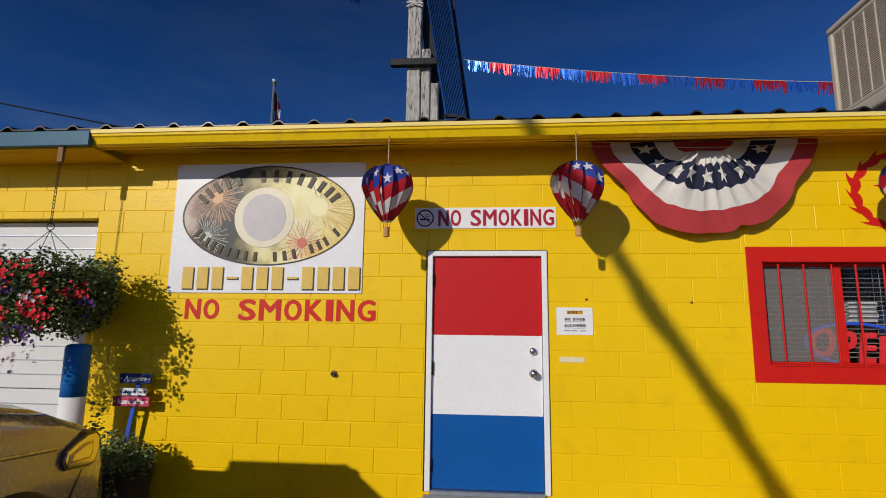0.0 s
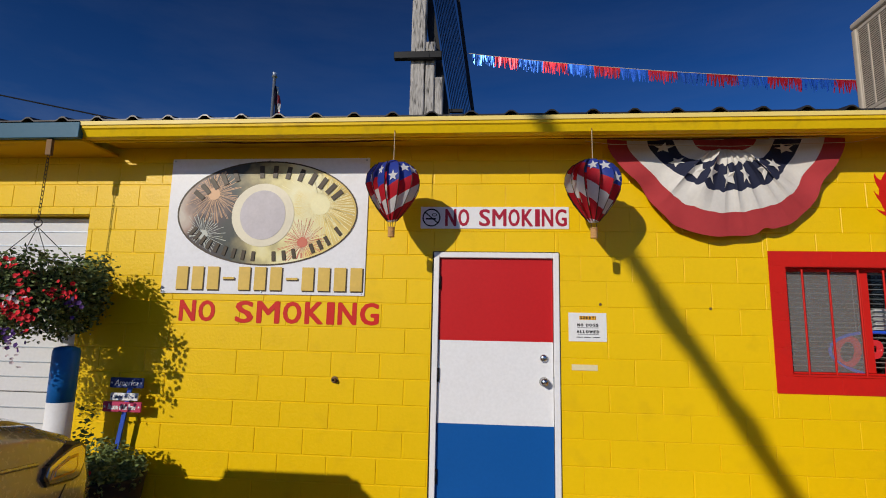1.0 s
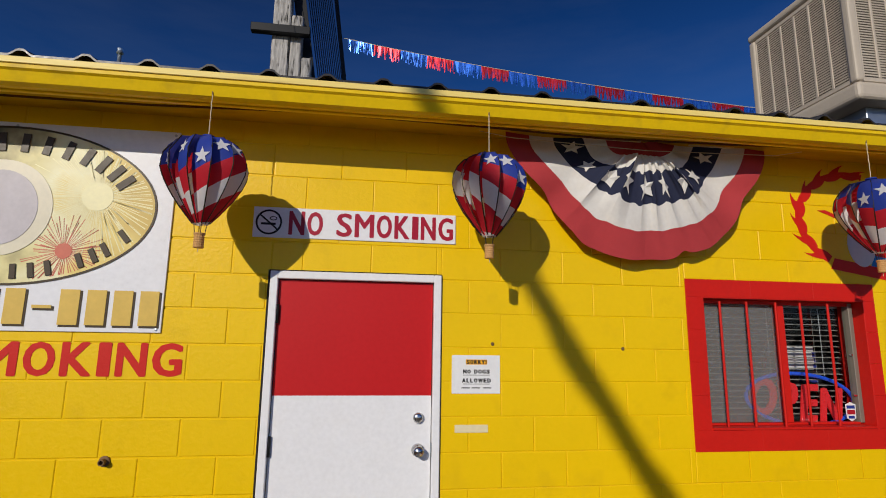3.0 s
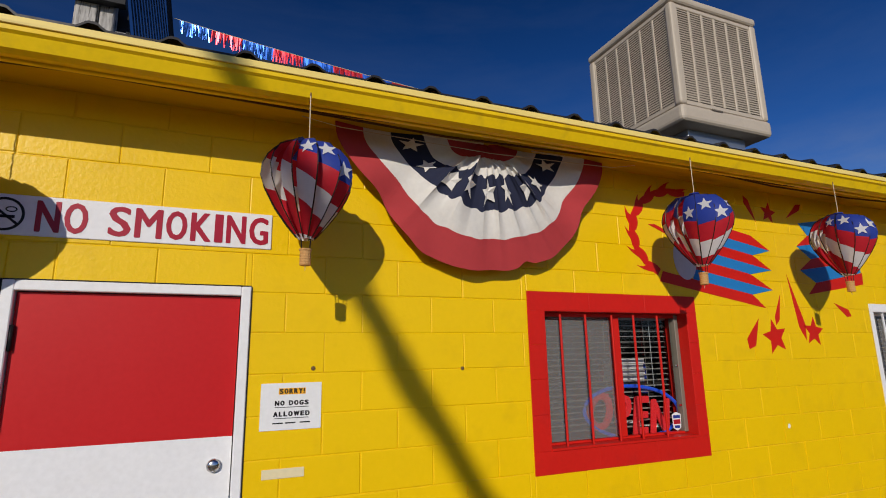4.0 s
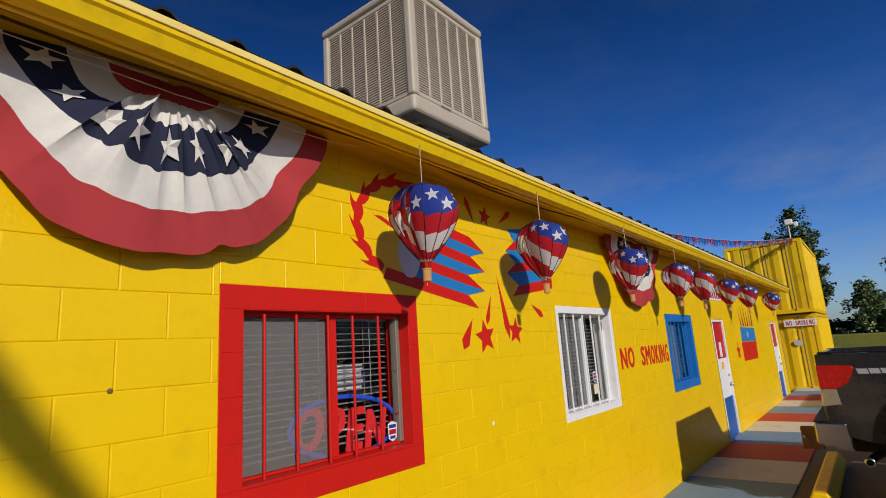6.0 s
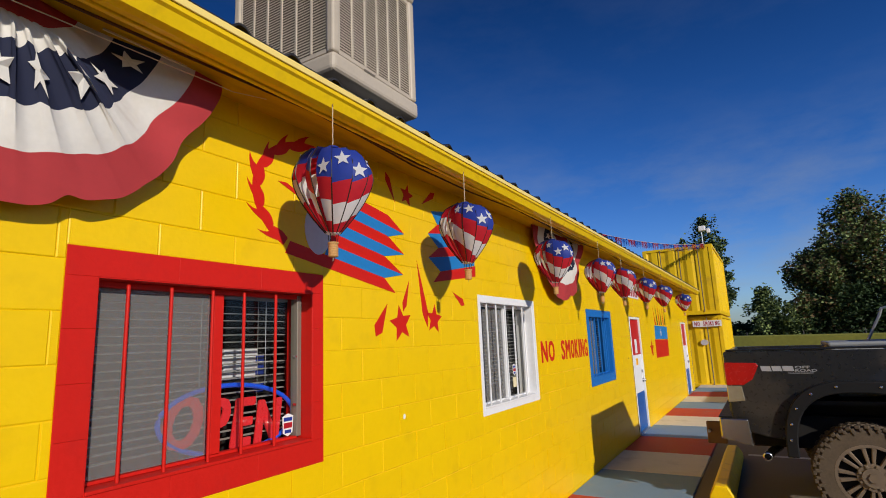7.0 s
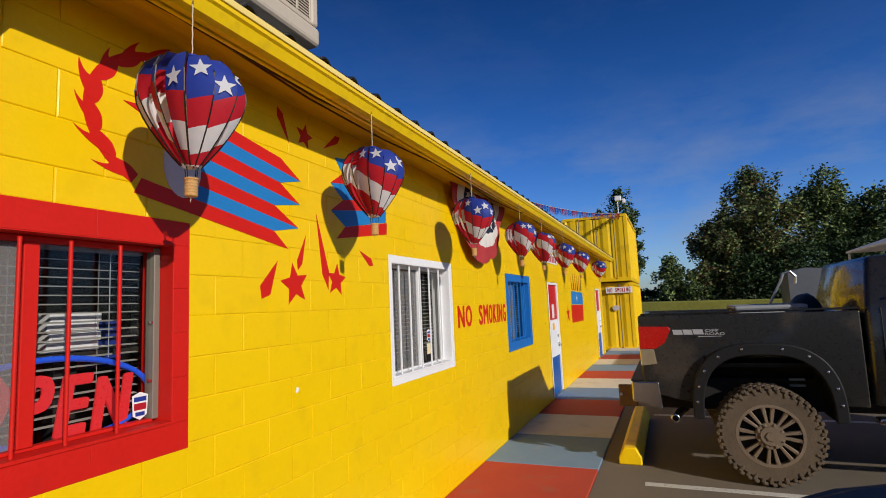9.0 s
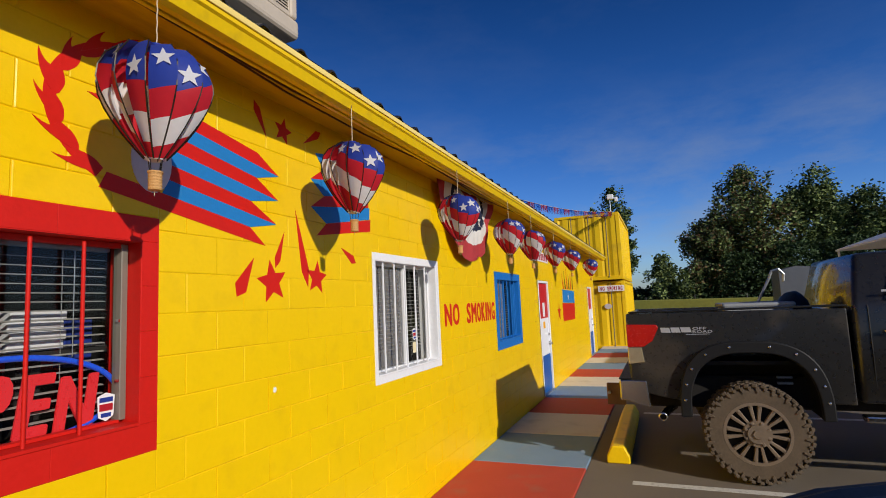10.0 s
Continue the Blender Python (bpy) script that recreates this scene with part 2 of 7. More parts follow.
RED_PAINT = material("red_paint", (0.58, 0.014, 0.008), 0.45, var=0.08, bump=0.25, bscale=80, dirt=(0.3, 0.02, 0.02), dirt_amount=0.2)
BLUE_PAINT = material("blue_paint", (0.012, 0.15, 0.5), 0.4, var=0.06, bump=0.15, bscale=80)
SKY_BLUE = material("mural_blue_paint", (0.018, 0.19, 0.5), 0.5, var=0.08, bump=0.25, bscale=80)
MURAL_WHITE = material("mural_white_paint", (0.62, 0.6, 0.62), 0.5, var=0.08, bump=0.25, bscale=80)
WHITE_PAINT = material("white_paint", (0.79, 0.79, 0.8), 0.42, var=0.03, bump=0.12, bscale=80, dirt=(0.6, 0.57, 0.52), dirt_amount=0.1)
DOOR_RED = material("door_red_paint", (0.52, 0.012, 0.014), 0.4, var=0.05, bump=0.06, bscale=60)
DOOR_BLUE = material("door_blue_paint", (0.003, 0.088, 0.34), 0.4, var=0.05, bump=0.06, bscale=60)
SIGN_WHITE = material("sign_white", (0.78, 0.78, 0.8), 0.32, var=0.03, bump=0.03, dirt=(0.6, 0.55, 0.5), dirt_amount=0.15)
SIGN_RED = material("sign_crimson", (0.36, 0.012, 0.035), 0.4, var=0.05, bump=0.03)
BLACK = material("black_paint", (0.012, 0.012, 0.013), 0.45, var=0.1, bump=0.05)
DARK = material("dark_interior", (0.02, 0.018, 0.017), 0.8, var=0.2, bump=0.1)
CHROME = material("satin_chrome", (0.62, 0.61, 0.6), 0.22, 1.0, var=0.04, bump=0.02)
STEEL = material("galvanized_steel", (0.42, 0.46, 0.5), 0.4, 0.85, var=0.15, vscale=9, bump=0.08, bscale=30)
CONCRETE = material("concrete", (0.36, 0.35, 0.33), 0.85, var=0.12, bump=0.5, bscale=90, dirt=(0.15, 0.14, 0.13), dirt_amount=0.4)
ASPHALT = material("asphalt", (0.175, 0.145, 0.112), 0.9, var=0.2, vscale=0.7, fine=0.35, fscale=160, bump=0.9, bscale=180, dirt=(0.15, 0.135, 0.12), dirt_amount=0.5, dirt_scale=1.2)
WALK_RED = material("walk_red_paint", (0.5, 0.07, 0.045), 0.7, var=0.1, fine=0.12, fscale=60, bump=0.45, bscale=110, dirt=(0.3, 0.16, 0.12), dirt_amount=0.45, dirt_scale=3)
WALK_WHITE = material("walk_white_paint", (0.68, 0.63, 0.55), 0.7, var=0.08, fine=0.1, fscale=60, bump=0.45, bscale=110, dirt=(0.4, 0.35, 0.29), dirt_amount=0.5, dirt_scale=3)
WALK_BLUE = material("walk_blue_paint", (0.19, 0.29, 0.43), 0.7, var=0.1, fine=0.12, fscale=60, bump=0.45, bscale=110, dirt=(0.32, 0.33, 0.35), dirt_amount=0.5, dirt_scale=3)
LINE_PAINT = material("worn_line_paint", (0.55, 0.54, 0.5), 0.8, var=0.15, fine=0.3, fscale=90, bump=0.5, dirt=(0.1, 0.1, 0.1), dirt_amount=0.6, dirt_scale=20)
ROOF_METAL = material("brown_roof_metal", (0.035, 0.033, 0.034), 0.35, 0.3, var=0.2, bump=0.1, bscale=30, dirt=(0.2, 0.19, 0.18), dirt_amount=0.3)
TEAL_TRIM = material("teal_trim_metal", (0.02, 0.085, 0.14), 0.45, 0.1, var=0.12, bump=0.05)
COOLER = material("beige_cooler_enamel", (0.5, 0.43, 0.345), 0.42, var=0.06, bump=0.05, dirt=(0.38, 0.33, 0.27), dirt_amount=0.35, dirt_scale=4)
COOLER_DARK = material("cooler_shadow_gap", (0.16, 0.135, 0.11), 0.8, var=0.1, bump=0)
OLD_WOOD = material("weathered_grey_wood", (0.4, 0.38, 0.355), 0.85, var=0.35, vscale=7, fine=0.9, fscale=40, bump=1.2, bscale=60, stretch=(1, 1, 0.16), dirt=(0.015, 0.014, 0.012), dirt_amount=1.6, dirt_scale=26)
POLE_WOOD = material("brown_pole_wood", (0.16, 0.11, 0.075), 0.85, var=0.2, fine=0.3, fscale=30, bump=0.6, bscale=40, stretch=(1, 1, 0.2))
SHEET_METAL = material("ribbed_sheet_metal", (0.18, 0.2, 0.22), 0.4, 0.6, var=0.15, bump=0.05)
CLOTH_RED = material("faded_red_cloth", (0.43, 0.045, 0.05), 0.85, var=0.12, vscale=6, bump=0.3, bscale=500)
CLOTH_WHITE = material("off_white_cloth", (0.7, 0.67, 0.62), 0.85, var=0.08, vscale=6, bump=0.3, bscale=500, dirt=(0.5, 0.45, 0.38), dirt_amount=0.3)
CLOTH_NAVY = material("faded_navy_cloth", (0.022, 0.026, 0.055), 0.85, var=0.15, vscale=6, bump=0.3, bscale=500)
def translucent(m, share):
    """Lets part of the light through a thin cloth."""
    n, l = m.node_tree.nodes, m.node_tree.links
    p = n["Principled BSDF"]
    tl, mix = n.new("ShaderNodeBsdfTranslucent"), n.new("ShaderNodeMixShader")
    l.new(p.inputs["Base Color"].links[0].from_socket, tl.inputs[0])
    mix.inputs[0].default_value = share
    l.new(p.outputs[0], mix.inputs[1])
    l.new(tl.outputs[0], mix.inputs[2])
    l.new(mix.outputs[0], n["Material Output"].inputs[0])
    return m


NYLON_RED = material("red_nylon", (0.56, 0.02, 0.035), 0.5, var=0.06, bump=0.1, bscale=300)
NYLON_WHITE = material("white_nylon", (0.74, 0.73, 0.74), 0.5, var=0.05, bump=0.1, bscale=300)
NYLON_BLUE = material("blue_nylon", (0.03, 0.06, 0.36), 0.5, var=0.06, bump=0.1, bscale=300)
for cloth_ in (NYLON_RED, NYLON_WHITE, NYLON_BLUE):
    translucent(cloth_, 0.3)
WIRE = material("dark_wire", (0.03, 0.025, 0.02), 0.4, 0.4, var=0.1, bump=0)
WICKER = material("tan_wicker", (0.55, 0.3, 0.11), 0.7, var=0.15, fine=0.3, fscale=150, bump=0.6, bscale=260)
TWINE = material("pale_twine", (0.6, 0.5, 0.35), 0.8, var=0.1, bump=0)
BLIND = material("cream_blind_slat", (0.36, 0.345, 0.315), 0.5, var=0.05, bump=0.02)
NEON_RED = emitter("neon_red", (0.62, 0.025, 0.03), 0.22)
NEON_BLUE = emitter("neon_blue", (0.015, 0.08, 0.6), 0.32)
PANE = glass("window_glass")
LEAF = material("leaf_green", (0.18, 0.235, 0.08), 0.5, var=0.35, vscale=1.2, fine=0.3, fscale=12, bump=0, island=0.35)
LEAF_DARK = material("leaf_dark_green", (0.03, 0.055, 0.02), 0.55, var=0.35, vscale=1.2, bump=0, island=0.35)
LEAF_RUST = material("leaf_rust_green", (0.13, 0.085, 0.04), 0.55, var=0.35, vscale=1.2, bump=0, island=0.4)
LEAF_PLUM = material("leaf_plum", (0.055, 0.025, 0.04), 0.55, var=0.3, vscale=1.2, bump=0, island=0.35)
BARK = material("bark", (0.09, 0.07, 0.05), 0.9, var=0.25, bump=0.8, bscale=30)
PETAL_RED = material("red_petal", (0.65, 0.02, 0.03), 0.6, var=0.1, bump=0, island=0.15)
PETAL_PURPLE = material("purple_petal", (0.075, 0.03, 0.15), 0.6, var=0.1, bump=0, island=0.2)
PETAL_WHITE = material("pale_petal", (0.6, 0.5, 0.52), 0.6, var=0.1, bump=0, island=0.2)
SOIL = material("dark_planter", (0.03, 0.025, 0.02), 0.8, var=0.2, bump=0.5)
GRASS = material("dry_lawn", (0.17, 0.175, 0.04), 0.9, var=0.25, vscale=0.3, fine=0.3, fscale=6, bump=0.8, bscale=20)
CONTAINER = material("yellow_container_paint", (0.8, 0.52, 0.01), 0.45, var=0.1, vscale=0.8, bump=0.1, dirt=(0.3, 0.15, 0.03), dirt_amount=0.4, dirt_scale=2)
TRUCK_BLACK = material("black_car_paint", (0.016, 0.015, 0.014), 0.3, var=0.15, fine=0.15, fscale=25, bump=0.03, bscale=8, coat=0.5, dirt=(0.075, 0.06, 0.045), dirt_amount=0.7, dirt_scale=2.2)
FLARE = material("black_textured_plastic", (0.012, 0.012, 0.013), 0.5, var=0.1, bump=0.2, bscale=300)
MUD_RUBBER = material("muddy_rubber", (0.11, 0.083, 0.058), 0.9, var=0.3, vscale=6, fine=0.3, fscale=50, bump=0.6, bscale=90)
MUD_RIM = material("muddy_wheel_rim", (0.26, 0.2, 0.145), 0.5, 0.5, var=0.25, vscale=9, bump=0.2)
TAIL_RED = material("tail_lamp_red", (0.42, 0.007, 0.004), 0.25, var=0.25, vscale=14, bump=0, coat=0.25)
LAMP_CLEAR = material("lamp_clear", (0.7, 0.6, 0.4), 0.1, 0.7, var=0.15, vscale=15, bump=0, coat=0.8)
LAMP_AMBER = material("lamp_amber", (0.75, 0.33, 0.03), 0.15, var=0.1, bump=0, coat=0.8)
CAR_GLASS = material("dark_car_glass", (0.012, 0.014, 0.014), 0.03, var=0.0, fine=0, bump=0, coat=1.0)
GOLD_PAINT = material("champagne_car_paint", (0.3, 0.265, 0.215), 0.25, 0.25, var=0.06, bump=0, coat=0.8, dirt=(0.1, 0.085, 0.07), dirt_amount=0.3, dirt_scale=3)
LAMP_BEZEL = material("dark_lamp_bezel", (0.09, 0.07, 0.05), 0.3, 0.5, var=0.1, bump=0)
GUTTER_WORN_LIT = material("chalky_sunlit_gutter_paint", (0.85, 0.66, 0.2), 0.45, var=0.12, vscale=3, bump=0.15, bscale=40, stretch=(0.08, 1, 1), dirt=(0.3, 0.16, 0.05), dirt_amount=0.55, dirt_scale=14)
NAVY_PAINT = material("dark_blue_car_paint", (0.006, 0.008, 0.012), 0.4, 0.0, var=0.05, bump=0, coat=0.12, dirt=(0.05, 0.05, 0.055), dirt_amount=0.3, dirt_scale=4)
WHITE_TARP = material("white_canopy_cloth", (0.72, 0.73, 0.74), 0.6, var=0.05, bump=0.1)
RUST_STEEL = material("rusty_hitch_steel", (0.2, 0.12, 0.06), 0.7, 0.4, var=0.25, bump=0.4)
TINSEL_RED = material("red_tinsel", (0.5, 0.015, 0.025), 0.25, 0.6, var=0.25, bump=0, island=0.4)
TINSEL_BLUE = material("blue_tinsel", (0.02, 0.11, 0.5), 0.25, 0.6, var=0.25, bump=0, island=0.4)
CARDBOARD = material("white_box_card", (0.65, 0.65, 0.66), 0.6, var=0.08, bump=0.05)
BURST = material("cream_print", (0.72, 0.66, 0.5), 0.35, var=0.2, vscale=3, bump=0.02)
GOLD_INK = material("gold_ink", (0.68, 0.46, 0.1), 0.4, var=0.15, vscale=8, bump=0.02)
BROWN_INK = material("brown_ink", (0.06, 0.04, 0.02), 0.4, var=0.1, bump=0.02)
GREY_INK = material("grey_ink", (0.52, 0.48, 0.5), 0.4, var=0.15, vscale=10, bump=0.02)
LEMON = material("lemon_print", (0.75, 0.62, 0.12), 0.35, var=0.2, vscale=3, bump=0.02)
ORANGE = material("orange_highlight", (0.85, 0.42, 0.02), 0.6, var=0.05, bump=0)
BOARD_NAVY = material("navy_board_paint", (0.015, 0.035, 0.16), 0.5, var=0.1, bump=0.2)
BOARD_PINK = material("rose_board_paint", (0.5, 0.05, 0.12), 0.5, var=0.1, bump=0.2)
STAKE_BLUE = material("blue_stake_paint", (0.03, 0.09, 0.5), 0.5, var=0.1, bump=0.2)
GARAGE_WHITE = material("garage_door_white", (0.66, 0.66, 0.66), 0.45, var=0.05, bump=0.08)
PAPER = material("white_paper", (0.78, 0.78, 0.78), 0.35, var=0.02, bump=0.02)
TAPE = material("cream_tape", (0.75, 0.65, 0.4), 0.5, var=0.05, bump=0.02)
TRAILER_GREY = material("grey_trailer_metal", (0.12, 0.13, 0.15), 0.5, 0.3, var=0.2, bump=0.1)
SILVER_LETTER = material("silver_decal", (0.5, 0.5, 0.52), 0.35, 0.4, var=0.05, bump=0)


# ---- ground, walk, building shell ----
XL, XR, WALL_TOP = -9.0, 21.6, 3.36
EAVE_Y, EAVE_Z = -0.46, 3.27
GARAGE = (-6.2, -3.07, 0.0, 2.60)
DOOR1 = (0.0, 1.011, 0.33, 2.288)
RED_WIN = (2.74, 3.93, 1.365, 2.2)
WHITE_WIN = (6.115, 7.4, 1.27, 2.245)
BLUE_WIN = (9.70, 10.92, 1.27, 2.18)
DOOR2 = (12.45, 13.42, 0.02, 2.23)
DOOR3 = (19.75, 20.75, 0.02, 2.2)
HOLES = [GARAGE, DOOR1, RED_WIN, WHITE_WIN, BLUE_WIN, DOOR2, DOOR3]

bm = bmesh.new()
bmesh.ops.create_grid(bm, x_segments=8, y_segments=8, size=900)
bmesh.ops.translate(bm, verts=bm.verts, vec=(0, 0, -0.1))
tagged(part("ground", bm, GRASS), "dry grass field round the parking lot", "ground", kind="structure")
tagged(part("parking_lot", box(-40, 24.5, -60, -1.31, -0.3, -0.02), ASPHALT), "worn grey asphalt parking lot beside the walk", "asphalt", kind="structure")
walk_bed = tagged(part("pavement", box(-9, 24.0, -1.30, 0.0, -0.3, -0.025), CONCRETE), "concrete walk painted in red, white and blue slabs", "pavement", kind="structure")

shell = bmesh.new()
for x0, x1, z0, z1 in rects_minus([(XL, XR, -0.1, WALL_TOP)], HOLES):
    box(x0, x1, 0.0042, 0.2, z0, z1, bm=shell)
bmesh.ops.remove_doubles(shell, verts=shell.verts, dist=0.0001)
wall_front = tagged(part("wall_front", shell, YELLOW), "yellow painted concrete block wall of the shop", "wall", kind="structure")
for nm, b in (("wall_back", box(XL, XR, 7.0, 7.2, -0.1, 4.8)), ("wall_left", box(XL, XL + 0.2, 0.2, 7.0, -0.1, 4.2)), ("wall_right", box(XR - 0.2, XR, 0.2, 7.0, -0.1, 3.4))):
    tagged(part(nm, b, YELLOW), "plain yellow outer wall of the shop", "wall", kind="structure")
tagged(part("floor", box(XL + 0.2, XR - 0.2, 0.2, 7.0, -0.1, 0.02), CONCRETE), "dark concrete floor inside the shop", "floor", kind="structure")
# near-black ceiling and partition: the unlit room is put into their colour
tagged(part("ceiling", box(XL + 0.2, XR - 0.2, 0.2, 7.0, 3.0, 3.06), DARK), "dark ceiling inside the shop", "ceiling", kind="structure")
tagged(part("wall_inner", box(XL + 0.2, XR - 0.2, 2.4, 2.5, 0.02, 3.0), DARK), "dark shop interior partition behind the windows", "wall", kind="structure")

# roof of ribbed metal sheets, rising away from the eave
SLOPE = 0.2
roof = bmesh.new()
rib = 0.305
prof = [(0.0, 0.0), (0.1, 0.0), (0.118, 0.012), (0.134, 0.026), (0.145, 0.03), (0.166, 0.03), (0.177, 0.026), (0.193, 0.012), (0.211, 0.0)]
xs = []
x = XL
while x < XR + 0.1:
    xs += [(x + dx, dz) for dx, dz in prof]
    x += rib
rows = []
for y in (EAVE_Y + 0.012, 7.3):
    for under in (0.0, -0.012):
        rows.append([roof.verts.new((px, y, EAVE_Z + 0.021 + (y - EAVE_Y) * SLOPE + dz + under)) for px, dz in xs])
for k in range(len(xs) - 1):
    roof.faces.new((rows[0][k], rows[0][k + 1], rows[2][k + 1], rows[2][k]))
    roof.faces.new((rows[1][k + 1], rows[1][k], rows[3][k], rows[3][k + 1]))
    roof.faces.new((rows[0][k + 1], rows[0][k], rows[1][k], rows[1][k + 1]))
tagged(part("roof", roof, ROOF_METAL), "dark ribbed metal roof with a low slope", "roof", kind="structure")
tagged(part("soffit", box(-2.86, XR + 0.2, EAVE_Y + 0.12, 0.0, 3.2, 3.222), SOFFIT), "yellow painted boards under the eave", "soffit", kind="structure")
tagged(part("fascia", box(-2.86, XR + 0.2, EAVE_Y + 0.115, EAVE_Y + 0.14, 3.14, 3.26, 0.003), YELLOW_TRIM), "yellow fascia board behind the gutter", "fascia", kind="structure")

# gutter: one long folded profile
gp = [(0.0, 3.262), (0.0, 3.15), (-0.045, 3.143), (-0.075, 3.155), (-0.098, 3.205), (-0.112, 3.215), (-0.118, 3.262), (-0.106, 3.266), (-0.106, 3.225), (-0.07, 3.165), (-0.045, 3.153), (-0.006, 3.158), (-0.006, 3.262)]
tagged(part("gutter", prism([(EAVE_Y + 0.112 + y, z) for y, z in gp], "x", -2.87, XR + 0.25), YELLOW_TRIM), "yellow painted metal gutter along the eave", "gutter", kind="structure")
# pale lip strip: chalky worn paint, with the sun's highlight coloured in
tagged(part("trim", box(-2.868, XR + 0.245, EAVE_Y - 0.0115, EAVE_Y - 0.0035, 3.236, 3.27, 0.002), GUTTER_WORN_LIT), "chalky faded gutter lip with its sun highlight in the colour", "gutter", kind="structure")
tagged(part("trim", box(XL, -2.86, EAVE_Y - 0.02, EAVE_Y + 0.03, 3.13, 3.262, 0.004), TEAL_TRIM), "teal blue metal edge trim of the garage roof", "trim", kind="structure")
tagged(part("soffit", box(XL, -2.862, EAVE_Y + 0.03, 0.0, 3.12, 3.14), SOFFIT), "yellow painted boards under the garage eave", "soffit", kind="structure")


# ---- doors ----
def striped_door(name, hole, cuts, label, notice):
    x0, x1, z0, z1 = hole
    d = thing(name, ((x0 + x1) / 2, 0, z0), label, "door")
    d["kind"] = "structure"
    f = box(x0 - 0.0, x0 + 0.045, -0.012, 0.12, z0, z1, 0.004)
    box(x1 - 0.045, x1, -0.012, 0.12, z0, z1, 0.004, bm=f)
    box(x0 + 0.045, x1 - 0.045, -0.012, 0.12, z1 - 0.045, z1, 0.004, bm=f)
    part("door_frame", f, WHITE_PAINT, d, "white painted steel frame")
    zs = [z0 + 0.02, *cuts, z1 - 0.05]
    for a, b, mat, what in zip(zs, zs[1:], (DOOR_BLUE, WHITE_PAINT, DOOR_RED), ("blue", "white", "red")):
        leaf = box(x0 + 0.05, x1 - 0.05, 0.02, 0.06, a, b)
        part("door_panel", leaf, mat, d, what + " painted third of the door leaf")
    for hz in (z0 + 0.2, z0 + 0.97, z1 - 0.25):
        h = tube([(x0 + 0.05, 0.008, hz - 0.055), (x0 + 0.05, 0.008, hz + 0.055)], 0.011, 8)
        part("hinge", h, BLACK, d, "dark painted", smooth=True)
    for kz, r in ((z0 + 1.12, 0.03), (z0 + 0.94, 0.036)):
        k = lathe([(r, 0), (r, 0.012), (r * 0.55, 0.018), (r * 0.45, 0.04), (r * 0.85, 0.05), (r * 0.8, 0.068), (0.0005, 0.072)] if r > 0.032 else [(r, 0), (r, 0.016), (r * 0.5, 0.022), (0.0005, 0.024)], 20)
        bmesh.ops.transform(k, matrix=pose(x1 - 0.125, 0.019, kz, 90, 0, 0), verts=k.verts)
        part("door_knob" if r > 0.032 else "deadbolt", k, CHROME, d, "round satin metal", smooth=True)
    for a in ((x0 - 0.013, x0 - 0.0005, z0, z1 + 0.006), (x0 - 0.0005, x1, z1 + 0.0005, z1 + 0.007), (x1 + 0.0005, x1 + 0.006, z0, z1)):
        part("caulk_gap", box(a[0], a[1], -0.004, 0.004, a[2], a[3]), DARK, d, "dark open joint round the frame")
    part("threshold", box(x0 + 0.045, x1 - 0.045, -0.03, 0.12, z0 - 0.02, z0 + 0.015, 0.004), STEEL, d, "worn metal sill")
    part("strike_plate", box(x1 - 0.052, x1 - 0.046, 0.0, 0.019, z0 + 0.9, z0 + 0.98), STEEL, d)
    if notice:
        part("notice", box(x0 + 0.42, x0 + 0.62, 0.0165, 0.0195, z1 - 0.72, z1 - 0.44), PAPER, d, "small white paper notice")
        part("notice", box(x0 + 0.40, x0 + 0.58, 0.0165, 0.0195, z1 - 0.95, z1 - 0.82), ORANGE, d, "small yellow notice")
    return d


striped_door("door_1", DOOR1, (0.93, 1.575), "steel door painted red, white and blue with a round knob", False)
tagged(part("door_step", box(-0.01, 1.03, -0.9, -0.0, 0.001, 0.31, 0.012, 2), CONCRETE), "grey concrete step below the striped door", "step", kind="structure")
striped_door("door_2", DOOR2, (0.75, 1.48), "closed red, white and blue striped door with notices", True)
striped_door("door_3", DOOR3, (0.75, 1.48), "far closed red, white and blue striped door", False)

# garage door of horizontal sections
gd = thing("garage_door", (-4.6, 0.12, 0), "white sectional garage door in the yellow wall", "garage door")
for k in range(5):
    z0 = 0.02 + k * 0.515
    s = box(GARAGE[0] + 0.01, GARAGE[1] - 0.01, 0.12, 0.16, z0, z0 + 0.507, 0.006)
    sec = part("door_section", s, GARAGE_WHITE, gd)
    for j in range(1, 4):
        part("groove_strip", box(GARAGE[0] + 0.03, GARAGE[1] - 0.03, 0.112, 0.12, z0 + j * 0.127 - 0.004, z0 + j * 0.127 + 0.004), STEEL, sec)


